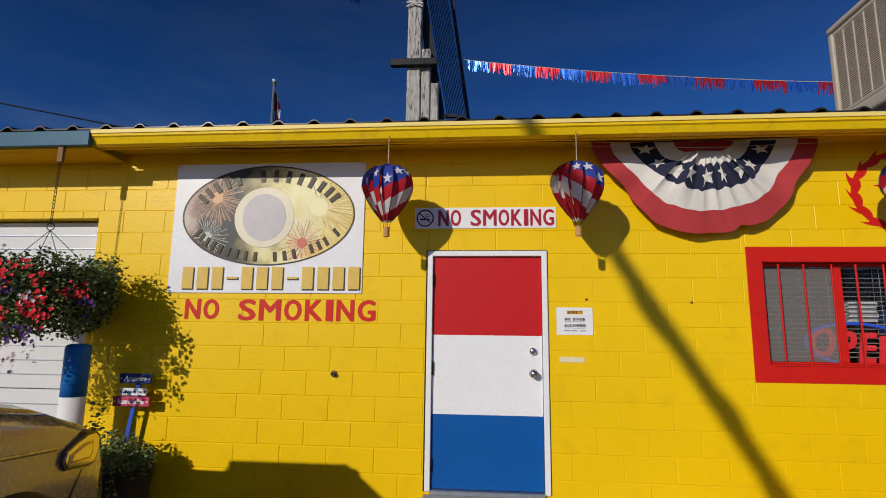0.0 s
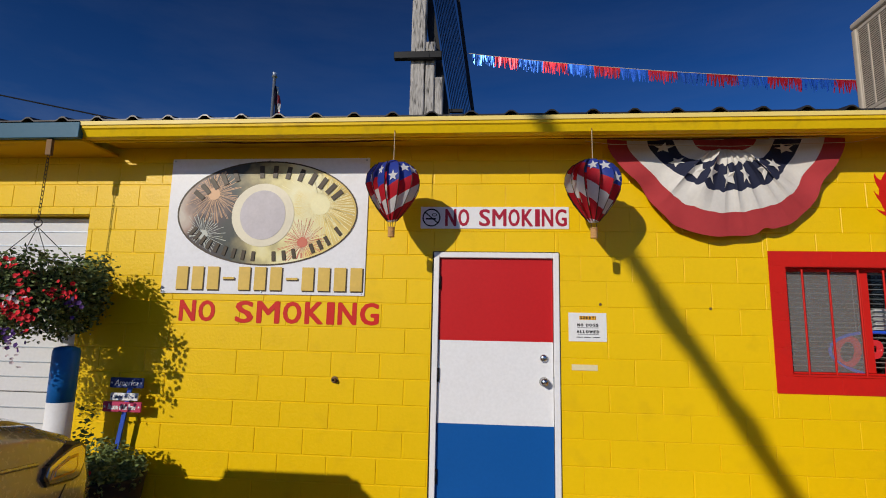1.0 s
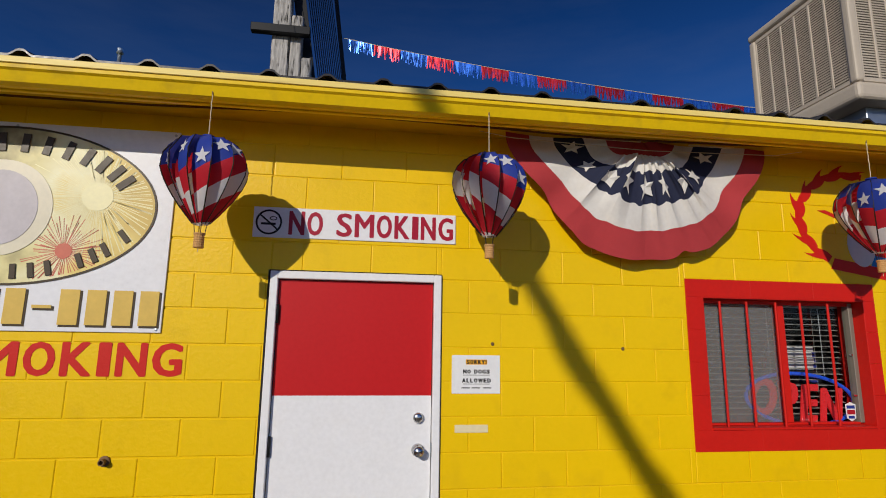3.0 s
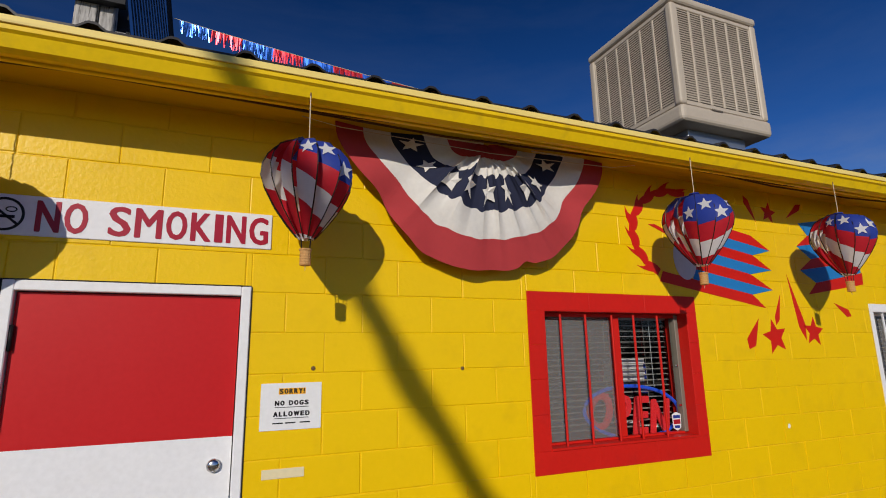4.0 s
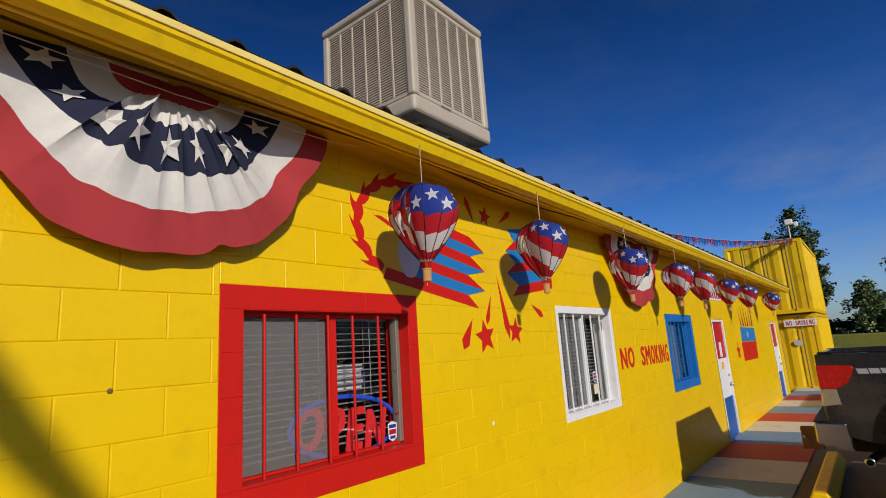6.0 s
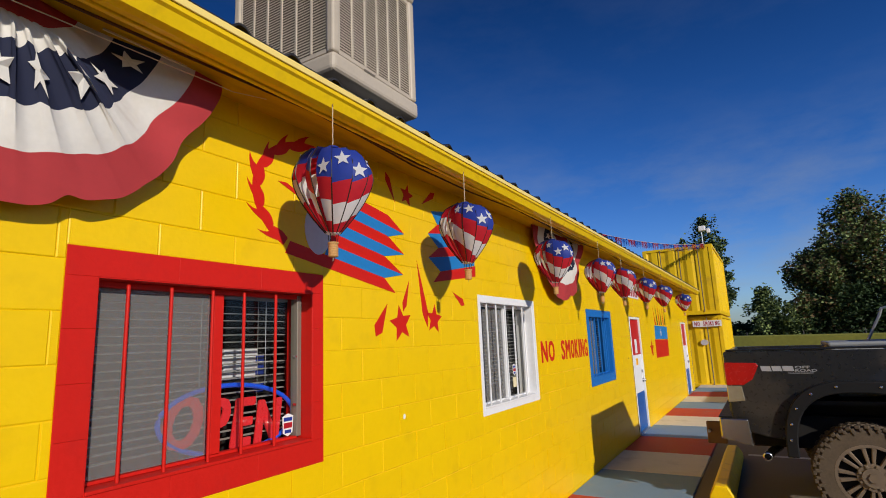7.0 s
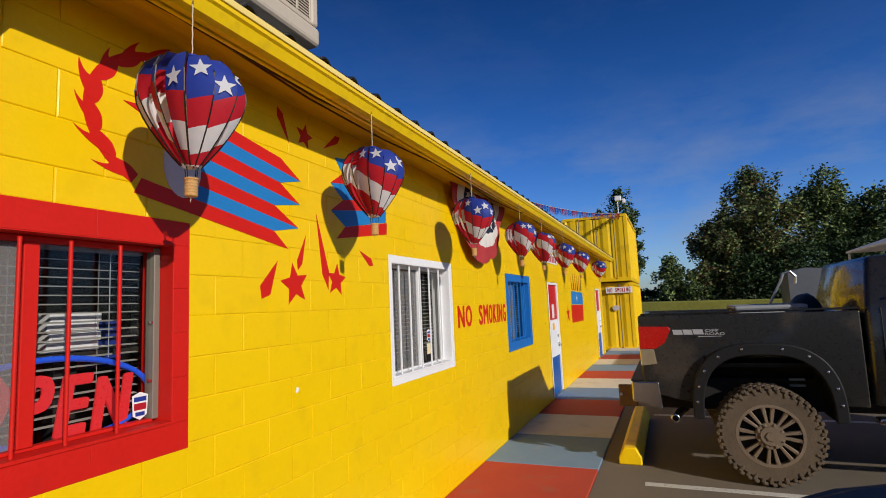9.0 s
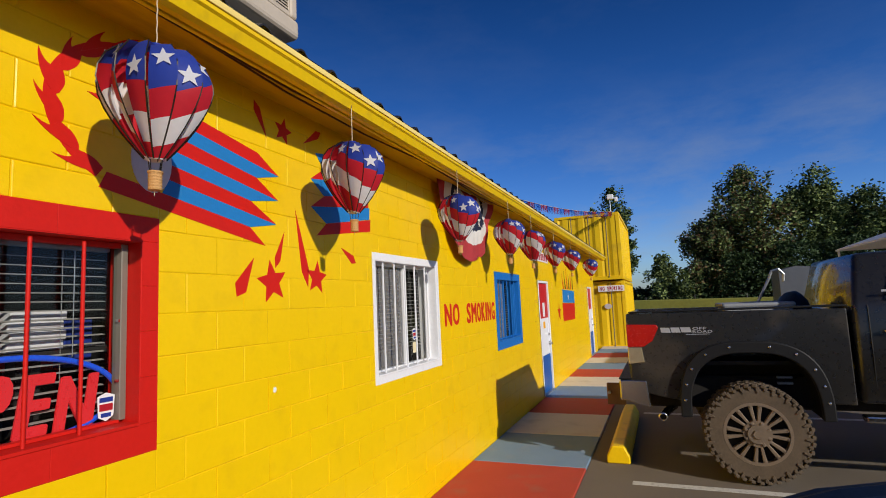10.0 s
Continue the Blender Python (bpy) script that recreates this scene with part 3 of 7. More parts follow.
# ---- windows ----
def barred_window(name, hole, outer, paint, bars, split, label, screen_left, ribbed):
    x0, x1, z0, z1 = hole
    ox0, ox1, oz0, oz1 = outer
    w = thing(name, ((x0 + x1) / 2, 0, z0), label, "window")
    w["kind"] = "structure"
    for a in ((ox0, ox1, z1, oz1), (ox0, ox1, oz0, z0), (ox0, x0, z0, z1), (x1, ox1, z0, z1)):
        along = a[1] - a[0] > a[3] - a[2]
        size_ = a[1] - a[0] if along else a[3] - a[2]
        count = max(1, round(size_ / (0.41 if along else 0.2)))
        for q in range(count):
            lo, hi = size_ * q / count + 0.0003, size_ * (q + 1) / count - 0.0003
            piece = (a[0] + lo, a[0] + hi, a[2], a[3]) if along else (a[0], a[1], a[2] + lo, a[2] + hi)
            part("trim", box(piece[0], piece[1], -0.005, 0.0024, piece[2], piece[3], 0.0014), paint, w)
    # painted reveal
    for a in ((x0, x0 + 0.004, -0.003, 0.2, z0, z1), (x1 - 0.004, x1, -0.003, 0.2, z0, z1), (x0 + 0.004, x1 - 0.004, -0.003, 0.2, z1 - 0.004, z1)):
        part("reveal", box(*a), paint, w)
    part("window_sill", box(x0 + 0.004, x1 - 0.004, -0.012, 0.13, z0 - 0.002, z0 + 0.013, 0.003), paint, w)
    fr = 0.03
    f = bmesh.new()
    for a in ((x0 + 0.005, x0 + fr, z0 + 0.023, z1 - 0.005), (x1 - fr, x1 - 0.005, z0 + 0.023, z1 - 0.005), (x0 + fr, x1 - fr, z1 - fr, z1 - 0.005), (x0 + fr, x1 - fr, z0 + 0.014, z0 + 0.028)):
        box(a[0], a[1], 0.085, 0.128, a[2], a[3], 0.002, bm=f)
    part("window_frame", f, paint if paint is not WHITE_PAINT else WHITE_PAINT, w)
    part("mullion", box(split - 0.028, split + 0.028, 0.075, 0.128, z0 + 0.029, z1 - fr - 0.001, 0.003), paint, w)
    for a, b in ((x0 + fr, split - 0.028), (split + 0.028, x1 - fr)):
        sheet = bmesh.new()
        sheet.faces.new([sheet.verts.new(q) for q in ((a, 0.11, z0 + 0.029), (b, 0.11, z0 + 0.029), (b, 0.11, z1 - fr), (a, 0.11, z1 - fr))])
        p = part("pane", sheet, PANE, w, "clear glass")
        p.visible_shadow = False
    if screen_left:
        part("insect_screen", box(x0 + fr + 0.002, split - 0.03, 0.098, 0.101, z0 + 0.031, z1 - fr - 0.003), SCREEN_MESH, w, "grey insect screen")
    for k, bx in enumerate(bars):
        if ribbed:
            pr = [(0.0075 + (0.0016 if j % 2 else 0.0), z0 - 0.01 + 0.0125 * j) for j in range(int((z1 - z0 + 0.01) / 0.0125))]
            b = lathe(pr, 8, (bx, 0.03, 0))
        else:
            b = box(bx - 0.007, bx + 0.007, 0.016, 0.03, z0 + 0.01, z1 - 0.006, 0.002)
        part("security_bar", b, paint, w, smooth=ribbed)
    return w


def screen_material():
    m = bpy.data.materials.new("insect_screen_mesh")
    m.use_nodes = True
    n, l = m.node_tree.nodes, m.node_tree.links
    p = n["Principled BSDF"]
    p.inputs["Base Color"].default_value = (0.3, 0.29, 0.28, 1)
    p.inputs["Roughness"].default_value = 0.7
    tr, mix = n.new("ShaderNodeBsdfTransparent"), n.new("ShaderNodeMixShader")
    mix.inputs[0].default_value = 0.3
    l.new(tr.outputs[0], mix.inputs[1])
    l.new(p.outputs[0], mix.inputs[2])
    l.new(mix.outputs[0], n["Material Output"].inputs[0])
    return m


SCREEN_MESH = screen_material()
barred_window("window_1", RED_WIN, (2.62, 4.022, 1.235, 2.318), RED_PAINT, [2.88, 3.075, 3.29, 3.475, 3.685], 3.36, "red framed window with ribbed steel bars and blinds", True, True)
barred_window("window_2", WHITE_WIN, (6.066, 7.475, 1.205, 2.312), WHITE_PAINT, [6.29, 6.5, 6.72, 6.93, 7.17], 6.82, "white framed window with white bars", True, False)
barred_window("window_3", BLUE_WIN, (9.57, 11.03, 1.15, 2.29), BLUE_PAINT, [9.9, 10.1, 10.3, 10.5, 10.72], 10.31, "blue framed window with blue bars", True, False)

part("side_jamb", box(3.893, 3.9255, 0.078, 0.134, 1.39, 2.19, 0.003), material("taupe_aluminium", (0.24, 0.215, 0.175), 0.45, 0.3, var=0.08, bump=0.05), bpy.data.objects["window_1"], "taupe aluminium jamb")
for z_ in (1.56, 1.83):
    part("jamb_latch", box(3.884, 3.8925, 0.082, 0.1, z_, z_ + 0.012), CHROME, bpy.data.objects["window_1"])


def blind(hole, label, gap_from):
    x0, x1, z0, z1 = hole
    b = thing("window_blind", ((x0 + x1) / 2, 0.19, z0), label, "blind")
    part("head_rail", box(x0, x1, 0.17, 0.21, z1 - 0.03, z1), BLIND, b)
    z = z1 - 0.07
    while z > gap_from:
        s = box(x0 + 0.01, x1 - 0.01, -0.011, 0.011, -0.0009, 0.0009)
        bmesh.ops.transform(s, matrix=pose(0, 0.19, z, 12, 0, 0), verts=s.verts)
        part("slat", s, BLIND, b)
        z -= 0.038
    for cx in (x0 + 0.2, (x0 + x1) / 2 + 0.1, x1 - 0.2):
        part("cord", tube([(cx, 0.19, z), (cx, 0.19, z1 - 0.03)], 0.0012, 5), BLIND, b)
    return b


blind((2.76, 3.90, 1.38, 2.19), "cream slatted blind behind the red window", 1.42)
blind((6.13, 7.38, 1.285, 2.235), "cream slatted blind behind the white window", 1.42)
blind((9.71, 10.9, 1.28, 2.17), "cream slatted blind behind the blue window", 1.36)
sh = thing("roller_shade", (6.48, 0.235, 1.34), "taupe shade hanging behind the white window", "shade")
part("cloth", box(6.22, 6.77, 0.233, 0.237, 1.34, 2.16), material("taupe_shade_cloth_light", (0.1, 0.095, 0.09), 0.9, var=0.1, bump=0.2), sh)

# neon sign
ns = thing("neon_open_sign", (3.5, 0.16, 1.38), "red and blue neon tube sign behind the window", "neon sign")
pts = [(3.525 + 0.41 * math.cos(2 * math.pi * k / 48), 0.158, 1.535 + 0.172 * math.sin(2 * math.pi * k / 48 - 0.12)) for k in range(49)]
part("blue_tube", tube(pts, 0.0125, 8, caps=False), NEON_BLUE, ns, "blue oval neon tube", smooth=True)
for ch, a, b, dz in (("O", 3.135, 3.345, 0.042), ("P", 3.365, 3.505, 0.012), ("E", 3.505, 3.665, 0.0), ("N", 3.655, 3.85, -0.024)):
    me = text_mesh(ch, a, b, 1.385 + dz, 1.635 + dz, 0.162, 0.014, 0.05, 0.2)
    mesh_part("letter", me, NEON_RED, ns, "red neon letter " + ch)
for a, b in (((3.33, 1.70), (3.33, 2.16)), ((3.74, 1.69), (3.74, 2.16))):
    part("hanging_chain", tube([(a[0], 0.172, a[1]), (b[0], 0.172, b[1])], 0.0022, 5), STEEL, ns)

# goods seen through the glass
# stand and shelf use the same near-black in place of dim indoor light
tb = thing("display_stand", (3.62, 0.45, 0.02), "dark display stand behind the window", "stand")
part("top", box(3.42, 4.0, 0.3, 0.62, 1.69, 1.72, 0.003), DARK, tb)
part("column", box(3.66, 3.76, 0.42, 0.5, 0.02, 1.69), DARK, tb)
for k in range(4):
    gx, gz = 3.59 + 0.012 * (k % 2), 1.7215 + 0.0435 * k
    c = thing("goods_box", (gx, 0.4, gz), "white cardboard box stacked on the display stand", "box", "stacked goods")
    part("carton", box(gx - 0.03, gx + 0.2, 0.31, 0.5, gz, gz + 0.041, 0.004), CARDBOARD, c)
    part("label_strip", box(gx - 0.02, gx + 0.18, 0.3065, 0.3095, gz + 0.014, gz + 0.019), GREY_INK, c)
sf = thing("shop_shelf", (3.9, 1.0, 0.02), "dark metal shelf inside the shop", "shelf")
for z in (0.3, 0.95, 1.6):
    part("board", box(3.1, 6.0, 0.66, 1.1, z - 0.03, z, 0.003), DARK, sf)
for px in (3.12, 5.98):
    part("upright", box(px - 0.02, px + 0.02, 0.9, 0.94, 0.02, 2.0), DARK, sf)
for k in range(9):
    gx = 3.85 + 0.2 * k
    g = thing("goods_box", (gx, 0.8, 1.6), ("red", "blue", "black")[k % 3] + " packet of goods standing on the shelf inside", "box", "stacked goods")
    part("carton", box(gx, gx + 0.15, 0.72, 0.9, 1.6, 1.8 + 0.05 * (k % 3), 0.004), (NYLON_RED, NYLON_BLUE, BLACK)[k % 3], g)


def sticker(x0, z0):
    s = thing("window_sticker", (x0 + 0.04, 0.106, z0), "small shield shaped red, white and blue sticker on the glass", "sticker")
    part("shield", prism([(x0, z0 + 0.02), (x0 + 0.035, z0), (x0 + 0.07, z0 + 0.02), (x0 + 0.075, z0 + 0.11), (x0 + 0.035, z0 + 0.125), (x0 - 0.005, z0 + 0.11)], "y", 0.1045, 0.1065), PAPER, s)
    part("band", box(x0 + 0.004, x0 + 0.066, 0.1035, 0.1045, z0 + 0.045, z0 + 0.075), NYLON_RED, s)
    part("band", box(x0 + 0.004, x0 + 0.066, 0.1035, 0.1045, z0 + 0.083, z0 + 0.104), NYLON_BLUE, s)
    part("band", box(x0 + 0.012, x0 + 0.058, 0.1035, 0.1045, z0 + 0.018, z0 + 0.036), NYLON_BLUE, s)


sticker(3.815, 1.395)
sticker(7.02, 1.5)
st = thing("paper_note", (7.08, 0.106, 1.38), "pale paper note on the glass", "note")
part("sheet", box(7.01, 7.12, 0.1045, 0.1065, 1.38, 1.485), TAPE, st)


# ---- signs and painting on the wall ----
sb = thing("shop_sign", (-1.45, -0.01, 1.917), "large white printed sign board with an oval firework picture", "sign")
part("board", box(-2.333, -0.57, -0.012, 0.0, 1.917, 3.096, 0.002), SIGN_WHITE, sb)
OC = (-1.45, 2.615)
ORX, ORZ = 0.79, 0.45
ov = bpy.data.materials.new("firework_print")
ov.use_nodes = True
n_, l_ = ov.node_tree.nodes, ov.node_tree.links
g_ = n_.new("ShaderNodeNewGeometry")
nz = n_.new("ShaderNodeTexNoise")
nz.inputs["Scale"].default_value, nz.inputs["Detail"].default_value = 3.2, 6
sx = n_.new("ShaderNodeSeparateXYZ")
l_.new(g_.outputs["Position"], nz.inputs["Vector"])
l_.new(g_.outputs["Position"], sx.inputs[0])
rng = n_.new("ShaderNodeMapRange")
rng.inputs["From Min"].default_value, rng.inputs["From Max"].default_value = -2.25, -0.7
l_.new(sx.outputs[0], rng.inputs[0])
ad = n_.new("ShaderNodeMath")
ad.operation = "MULTIPLY_ADD"
ad.inputs[1].default_value, ad.inputs[2].default_value = 0.75, -0.37
l_.new(nz.outputs["Fac"], ad.inputs[0])
ad2 = n_.new("ShaderNodeMath")
l_.new(ad.outputs[0], ad2.inputs[0])
l_.new(rng.outputs[0], ad2.inputs[1])
rp = n_.new("ShaderNodeValToRGB")
el = rp.color_ramp.elements
el[0].position, el[0].color = 0.0, (0.55, 0.48, 0.4, 1)
el[1].position, el[1].color = 1.0, (0.62, 0.45, 0.12, 1)
for pos, c in ((0.1, (0.4, 0.28, 0.22)), (0.2, (0.06, 0.045, 0.05)), (0.33, (0.035, 0.045, 0.04)), (0.46, (0.3, 0.25, 0.12)), (0.58, (0.72, 0.64, 0.3)), (0.72, (0.84, 0.8, 0.52)), (0.86, (0.78, 0.62, 0.2))):
    e_ = el.new(pos)
    e_.color = (*c, 1)
l_.new(ad2.outputs[0], rp.inputs[0])
l_.new(rp.outputs[0], n_["Principled BSDF"].inputs["Base Color"])
n_["Principled BSDF"].inputs["Roughness"].default_value = 0.4
n_["Principled BSDF"].inputs["Specular IOR Level"].default_value = 0.25
oval = part("oval_picture", disc_y(*OC, ORX, ORZ, -0.0135, -0.0122, 72), ov, sb, "oval print of bursting fireworks")
part("oval_rim", ring_y(*OC, ORX + 0.006, ORZ + 0.006, 0.012, -0.0165, -0.0137, 72), BROWN_INK, sb)


def burst(cx, cz, r, count, mat, seed):
    rnd = random.Random(seed)
    b = bmesh.new()
    for k in range(count):
        a = 2 * math.pi * (k + rnd.random() * 0.7) / count
        rr = r * rnd.uniform(0.55, 1.0)
        x1_, z1_ = cx + rr * math.cos(a), cz + rr * math.sin(a)
        s = math.hypot((x1_ - OC[0]) / (ORX - 0.02), (z1_ - OC[1]) / (ORZ - 0.02))
        if s > 1:
            x1_, z1_ = OC[0] + (x1_ - OC[0]) / s, OC[1] + (z1_ - OC[1]) / s
        w_ = rnd.uniform(0.0009, 0.0016)
        nx, nz_ = -math.sin(a) * w_, math.cos(a) * w_
        i_ = 0.17 * r
        b.faces.new([b.verts.new(p) for p in ((cx + i_ * math.cos(a) - nx, -0.0142, cz + i_ * math.sin(a) - nz_), (x1_ - nx * 2, -0.0142, z1_ - nz_ * 2), (x1_ + nx * 2, -0.0142, z1_ + nz_ * 2), (cx + i_ * math.cos(a) + nx, -0.0142, cz + i_ * math.sin(a) + nz_))])
    disc_y(cx, cz, 0.2 * r, 0.2 * r, -0.0155, -0.0145, 24, b)
    return b


PALE_PRINT = material("pale_lemon_print", (0.84, 0.78, 0.45), 0.35, var=0.1, bump=0)
part("burst", burst(-0.98, 2.68, 0.42, 120, LEMON, 3), PALE_PRINT, oval, "pale yellow firework rays")
part("burst", burst(-1.93, 2.78, 0.27, 70, ORANGE, 4), material("peach_print", (0.65, 0.38, 0.2), 0.35, var=0.2, bump=0), oval, "peach firework rays")
part("burst", burst(-1.12, 2.36, 0.22, 60, ORANGE, 5), material("coral_print", (0.6, 0.16, 0.1), 0.35, var=0.2, bump=0), oval, "coral firework rays")
part("burst", burst(-2.0, 2.42, 0.22, 40, ORANGE, 6), material("teal_print", (0.5, 0.52, 0.46), 0.35, var=0.2, bump=0), oval, "grey green firework rays")
med = part("medallion", disc_y(OC[0] - 0.03, OC[1] - 0.02, 0.275, 0.275, -0.0172, -0.0145, 48), BURST, sb, "cream round medallion")
part("medallion_disc", disc_y(OC[0] - 0.03, OC[1] - 0.02, 0.2, 0.215, -0.0195, -0.0175, 40), GREY_INK, med, "pale grey disc")
# lettering that stands for a name: bars along two arcs
for k in range(14):
    if k == 5:
        continue
    a = radians(158 - k * 136 / 13)
    cx, cz = OC[0] + 0.66 * math.cos(a), OC[1] + 0.03 + 0.33 * math.sin(a)
    b = box(-0.021, 0.021, -0.0205, -0.0175, -0.055, 0.055, 0.002)
    bmesh.ops.transform(b, matrix=pose(cx, 0, cz, 0, -0.75 * (math.degrees(a) - 90) * -1 * -1, 0), verts=b.verts)
    part("lettering_bar", b, BROWN_INK, sb)
for k in range(19):
    if k in (9, 13, 17):
        continue
    a = radians(203 + k * 134 / 18)
    cx, cz = OC[0] + 0.69 * math.cos(a), OC[1] - 0.02 + 0.36 * math.sin(a)
    b = box(-0.016, 0.016, -0.0205, -0.0175, -0.042, 0.042, 0.002)
    bmesh.ops.transform(b, matrix=pose(cx, 0, cz, 0, -0.6 * (math.degrees(a) - 270), 0), verts=b.verts)
    part("lettering_bar", b, BROWN_INK, sb)
for k in range(12):
    x_ = -2.2 + k * 0.137
    tall = 0.1 if k not in (3, 7) else 0.012
    part("number_bar", box(x_ + 0.006, x_ + 0.112, -0.0145, -0.0125, 2.045 - tall - 0.004, 2.045 + tall - 0.004, 0.002), BROWN_INK, sb)
    part("number_bar", box(x_, x_ + 0.1, -0.017, -0.0148, 2.05 - tall + 0.003, 2.05 + tall - 0.003, 0.002), GOLD_INK, sb)
for sx_ in (-2.31, -1.45, -0.595):
    for sz in (1.935, 3.075):
        part("screw", lathe([(0.008, 0), (0.008, 0.003), (0.0005, 0.004)], 10, (0, 0, 0)), STEEL, sb).matrix_basis = pose(sx_, -0.012, sz, 90, 0, 0)

tx = thing("wall_lettering", (-1.3, -0.004, 1.678), "red hand painted NO SMOKING lettering on the yellow blocks", "lettering")
lettering(tx, "NO", -2.157, -1.84, 1.685, 1.862, -0.0005, RED_PAINT, 0.002, 0.05)
lettering(tx, "SMOKING", -1.665, -0.442, 1.678, 1.862, -0.0005, RED_PAINT, 0.002, 0.05)
tx = thing("wall_lettering", (8.3, -0.004, 1.6), "red painted NO SMOKING lettering between the windows", "lettering")
lettering(tx, "NO", 7.62, 8.08, 1.60, 1.85, -0.0005, RED_PAINT, 0.002, 0.05)
lettering(tx, "SMOKING", 8.33, 9.5, 1.60, 1.85, -0.0005, RED_PAINT, 0.002, 0.05)

nb = thing("no_smoking_sign", (0.49, -0.01, 2.485), "white plastic NO SMOKING sign with a barred circle", "sign")
part("board", box(-0.12, 1.096, -0.008, 0.0, 2.485, 2.669, 0.003), SIGN_WHITE, nb)
lettering(nb, "NO", 0.085, 0.285, 2.505, 2.65, -0.0085, SIGN_RED, 0.0015, 0.035)
lettering(nb, "SMOKING", 0.365, 1.078, 2.505, 2.65, -0.0085, SIGN_RED, 0.0015, 0.035)
part("circle", ring_y(-0.03, 2.577, 0.076, 0.076, 0.011, -0.0105, -0.0085, 36), BLACK, nb)
bar = box(-0.068, 0.068, -0.0105, -0.0085, -0.005, 0.005)
bmesh.ops.transform(bar, matrix=pose(-0.03, 0, 2.577, 0, 40, 0), verts=bar.verts)
part("slash", bar, BLACK, nb)
part("cigarette", box(-0.075, 0.01, -0.0105, -0.0085, 2.56, 2.573), BLACK, nb)
part("smoke_curl", ring_y(-0.005, 2.6, 0.022, 0.013, 0.005, -0.0105, -0.0085, 20), BLACK, nb)

dg = thing("dog_notice", (1.225, -0.004, 1.59), "white paper notice in a clear sleeve about dogs", "notice")
part("sleeve", box(1.08, 1.374, -0.0035, 0.0, 1.588, 1.812), PAPER, dg)
part("highlight", box(1.165, 1.295, -0.0045, -0.0036, 1.757, 1.787), ORANGE, dg)
lettering(dg, "SORRY!", 1.168, 1.292, 1.76, 1.785, -0.0047, BROWN_INK, 0.0006, 0.1)
lettering(dg, "NO DOGS", 1.148, 1.312, 1.704, 1.728, -0.0037, BLACK, 0.0006, 0.1)
lettering(dg, "ALLOWED", 1.142, 1.318, 1.652, 1.676, -0.0037, BLACK, 0.0006, 0.1)
for z_ in (1.694, 1.642):
    part("underline", box(1.148, 1.312, -0.0042, -0.0036, z_, z_ + 0.003), BLACK, dg)
for x_ in (1.14, 1.2, 1.27):
    part("small_print", box(x_, x_ + 0.05, -0.0042, -0.0036, 1.618, 1.624), BLACK, dg)
tp = thing("tape_strip", (1.2, -0.002, 1.36), "pale cream label strip stuck to the wall", "label")
part("strip", box(1.10, 1.30, -0.003, 0.0, 1.365, 1.41, 0.001), TAPE, tp)
hk = thing("wall_fitting", (-0.785, 0, 1.24), "small rusty pipe fitting in the wall", "fitting")
part("flange", lathe([(0.028, 0), (0.028, 0.008), (0.016, 0.012), (0.016, 0.045), (0.011, 0.045), (0.0105, 0.02)], 16), RUST_STEEL, hk).matrix_basis = pose(-0.785, 0, 1.24, 90, 0, 0)
for x_, z_ in ((1.18, 2.87), (1.33, 1.88), (2.17, 1.86), (12.1, 1.45)):
    nh = thing("wall_nail", (x_, 0, z_), "small rusty nail hole patch in the painted wall", "nail")
    part("nail_head", lathe([(0.012, 0), (0.009, 0.006), (0.0005, 0.008)], 8), RUST_STEEL, nh).matrix_basis = pose(x_, 0, z_, 90, 0, 0)

ch = thing("paint_chip", (4.84, 0, 1.374), "small bare white chip in the yellow paint", "paint chip")
part("chip", prism([(4.825, 1.36), (4.845, 1.357), (4.858, 1.375), (4.846, 1.392), (4.83, 1.388)], "y", -0.0016, 0.0), WHITE_PAINT, ch)
# mural of a bursting firecracker, thin paint layers
PY0, PY1 = -0.0018, 0.0004


def paint_patch(name, pts, mat, parent, layer=0, label=""):
    return part(name, prism(pts, "y", PY0 - 0.0009 * layer, PY1), mat, parent, label)


mu = thing("firecracker_mural", (4.3, 0, 1.95), "red and blue bursting firecracker painted on the yellow wall", "mural")


def flame(cx, cz, rx, rz, a0, a1, teeth):
    """A painted arc with hooked tongues that all lick the same way."""
    step = radians(a1 - a0) / teeth
    put = lambda a, r: (cx + rx * r * math.cos(a), cz + rz * r * math.sin(a))
    b = bmesh.new()
    n = teeth * 10
    outer, inner = [], []
    for k in range(n + 1):
        u, w = put(radians(a0) + step * k / 10, 0.92)
        outer.append(b.verts.new((u, PY0, w)))
        u, w = put(radians(a0) + step * k / 10, 0.79 - 0.05 * math.sin(math.pi * (k % 10) / 10) + 0.05 * (k % 10) / 10)
        inner.append(b.verts.new((u, PY0, w)))
    for k in range(n):
        b.faces.new((outer[k], inner[k], inner[k + 1], outer[k + 1]))
    r = bmesh.ops.extrude_face_region(b, geom=list(b.faces))
    bmesh.ops.translate(b, verts=[v for v in r["geom"] if isinstance(v, bmesh.types.BMVert)], vec=(0, PY1 - PY0, 0))
    bmesh.ops.recalc_face_normals(b, faces=b.faces)
    part("flame", b, RED_PAINT, mu, "red painted flame outline")
    for k in range(teeth):
        big = 0.17 + 0.04 * math.sin(k * 2.4 + 0.6)
        foot = radians(a0) + step * k
        far = [put(foot + step * (0.0 + 1.12 * t), 0.86 + big * (0.75 * t + 0.25 * math.sin(math.pi * t * 0.5))) for t in (q / 8 for q in range(9))]
        near = [put(foot + step * (0.9 + 0.22 * t ** 2 - 0.12 * math.sin(math.pi * t)), 0.86 + big * t ** 1.25) for t in (q / 8 for q in range(7, -1, -1))]
        paint_patch("flame_tongue", far + near, RED_PAINT, mu, 1 + k % 2)


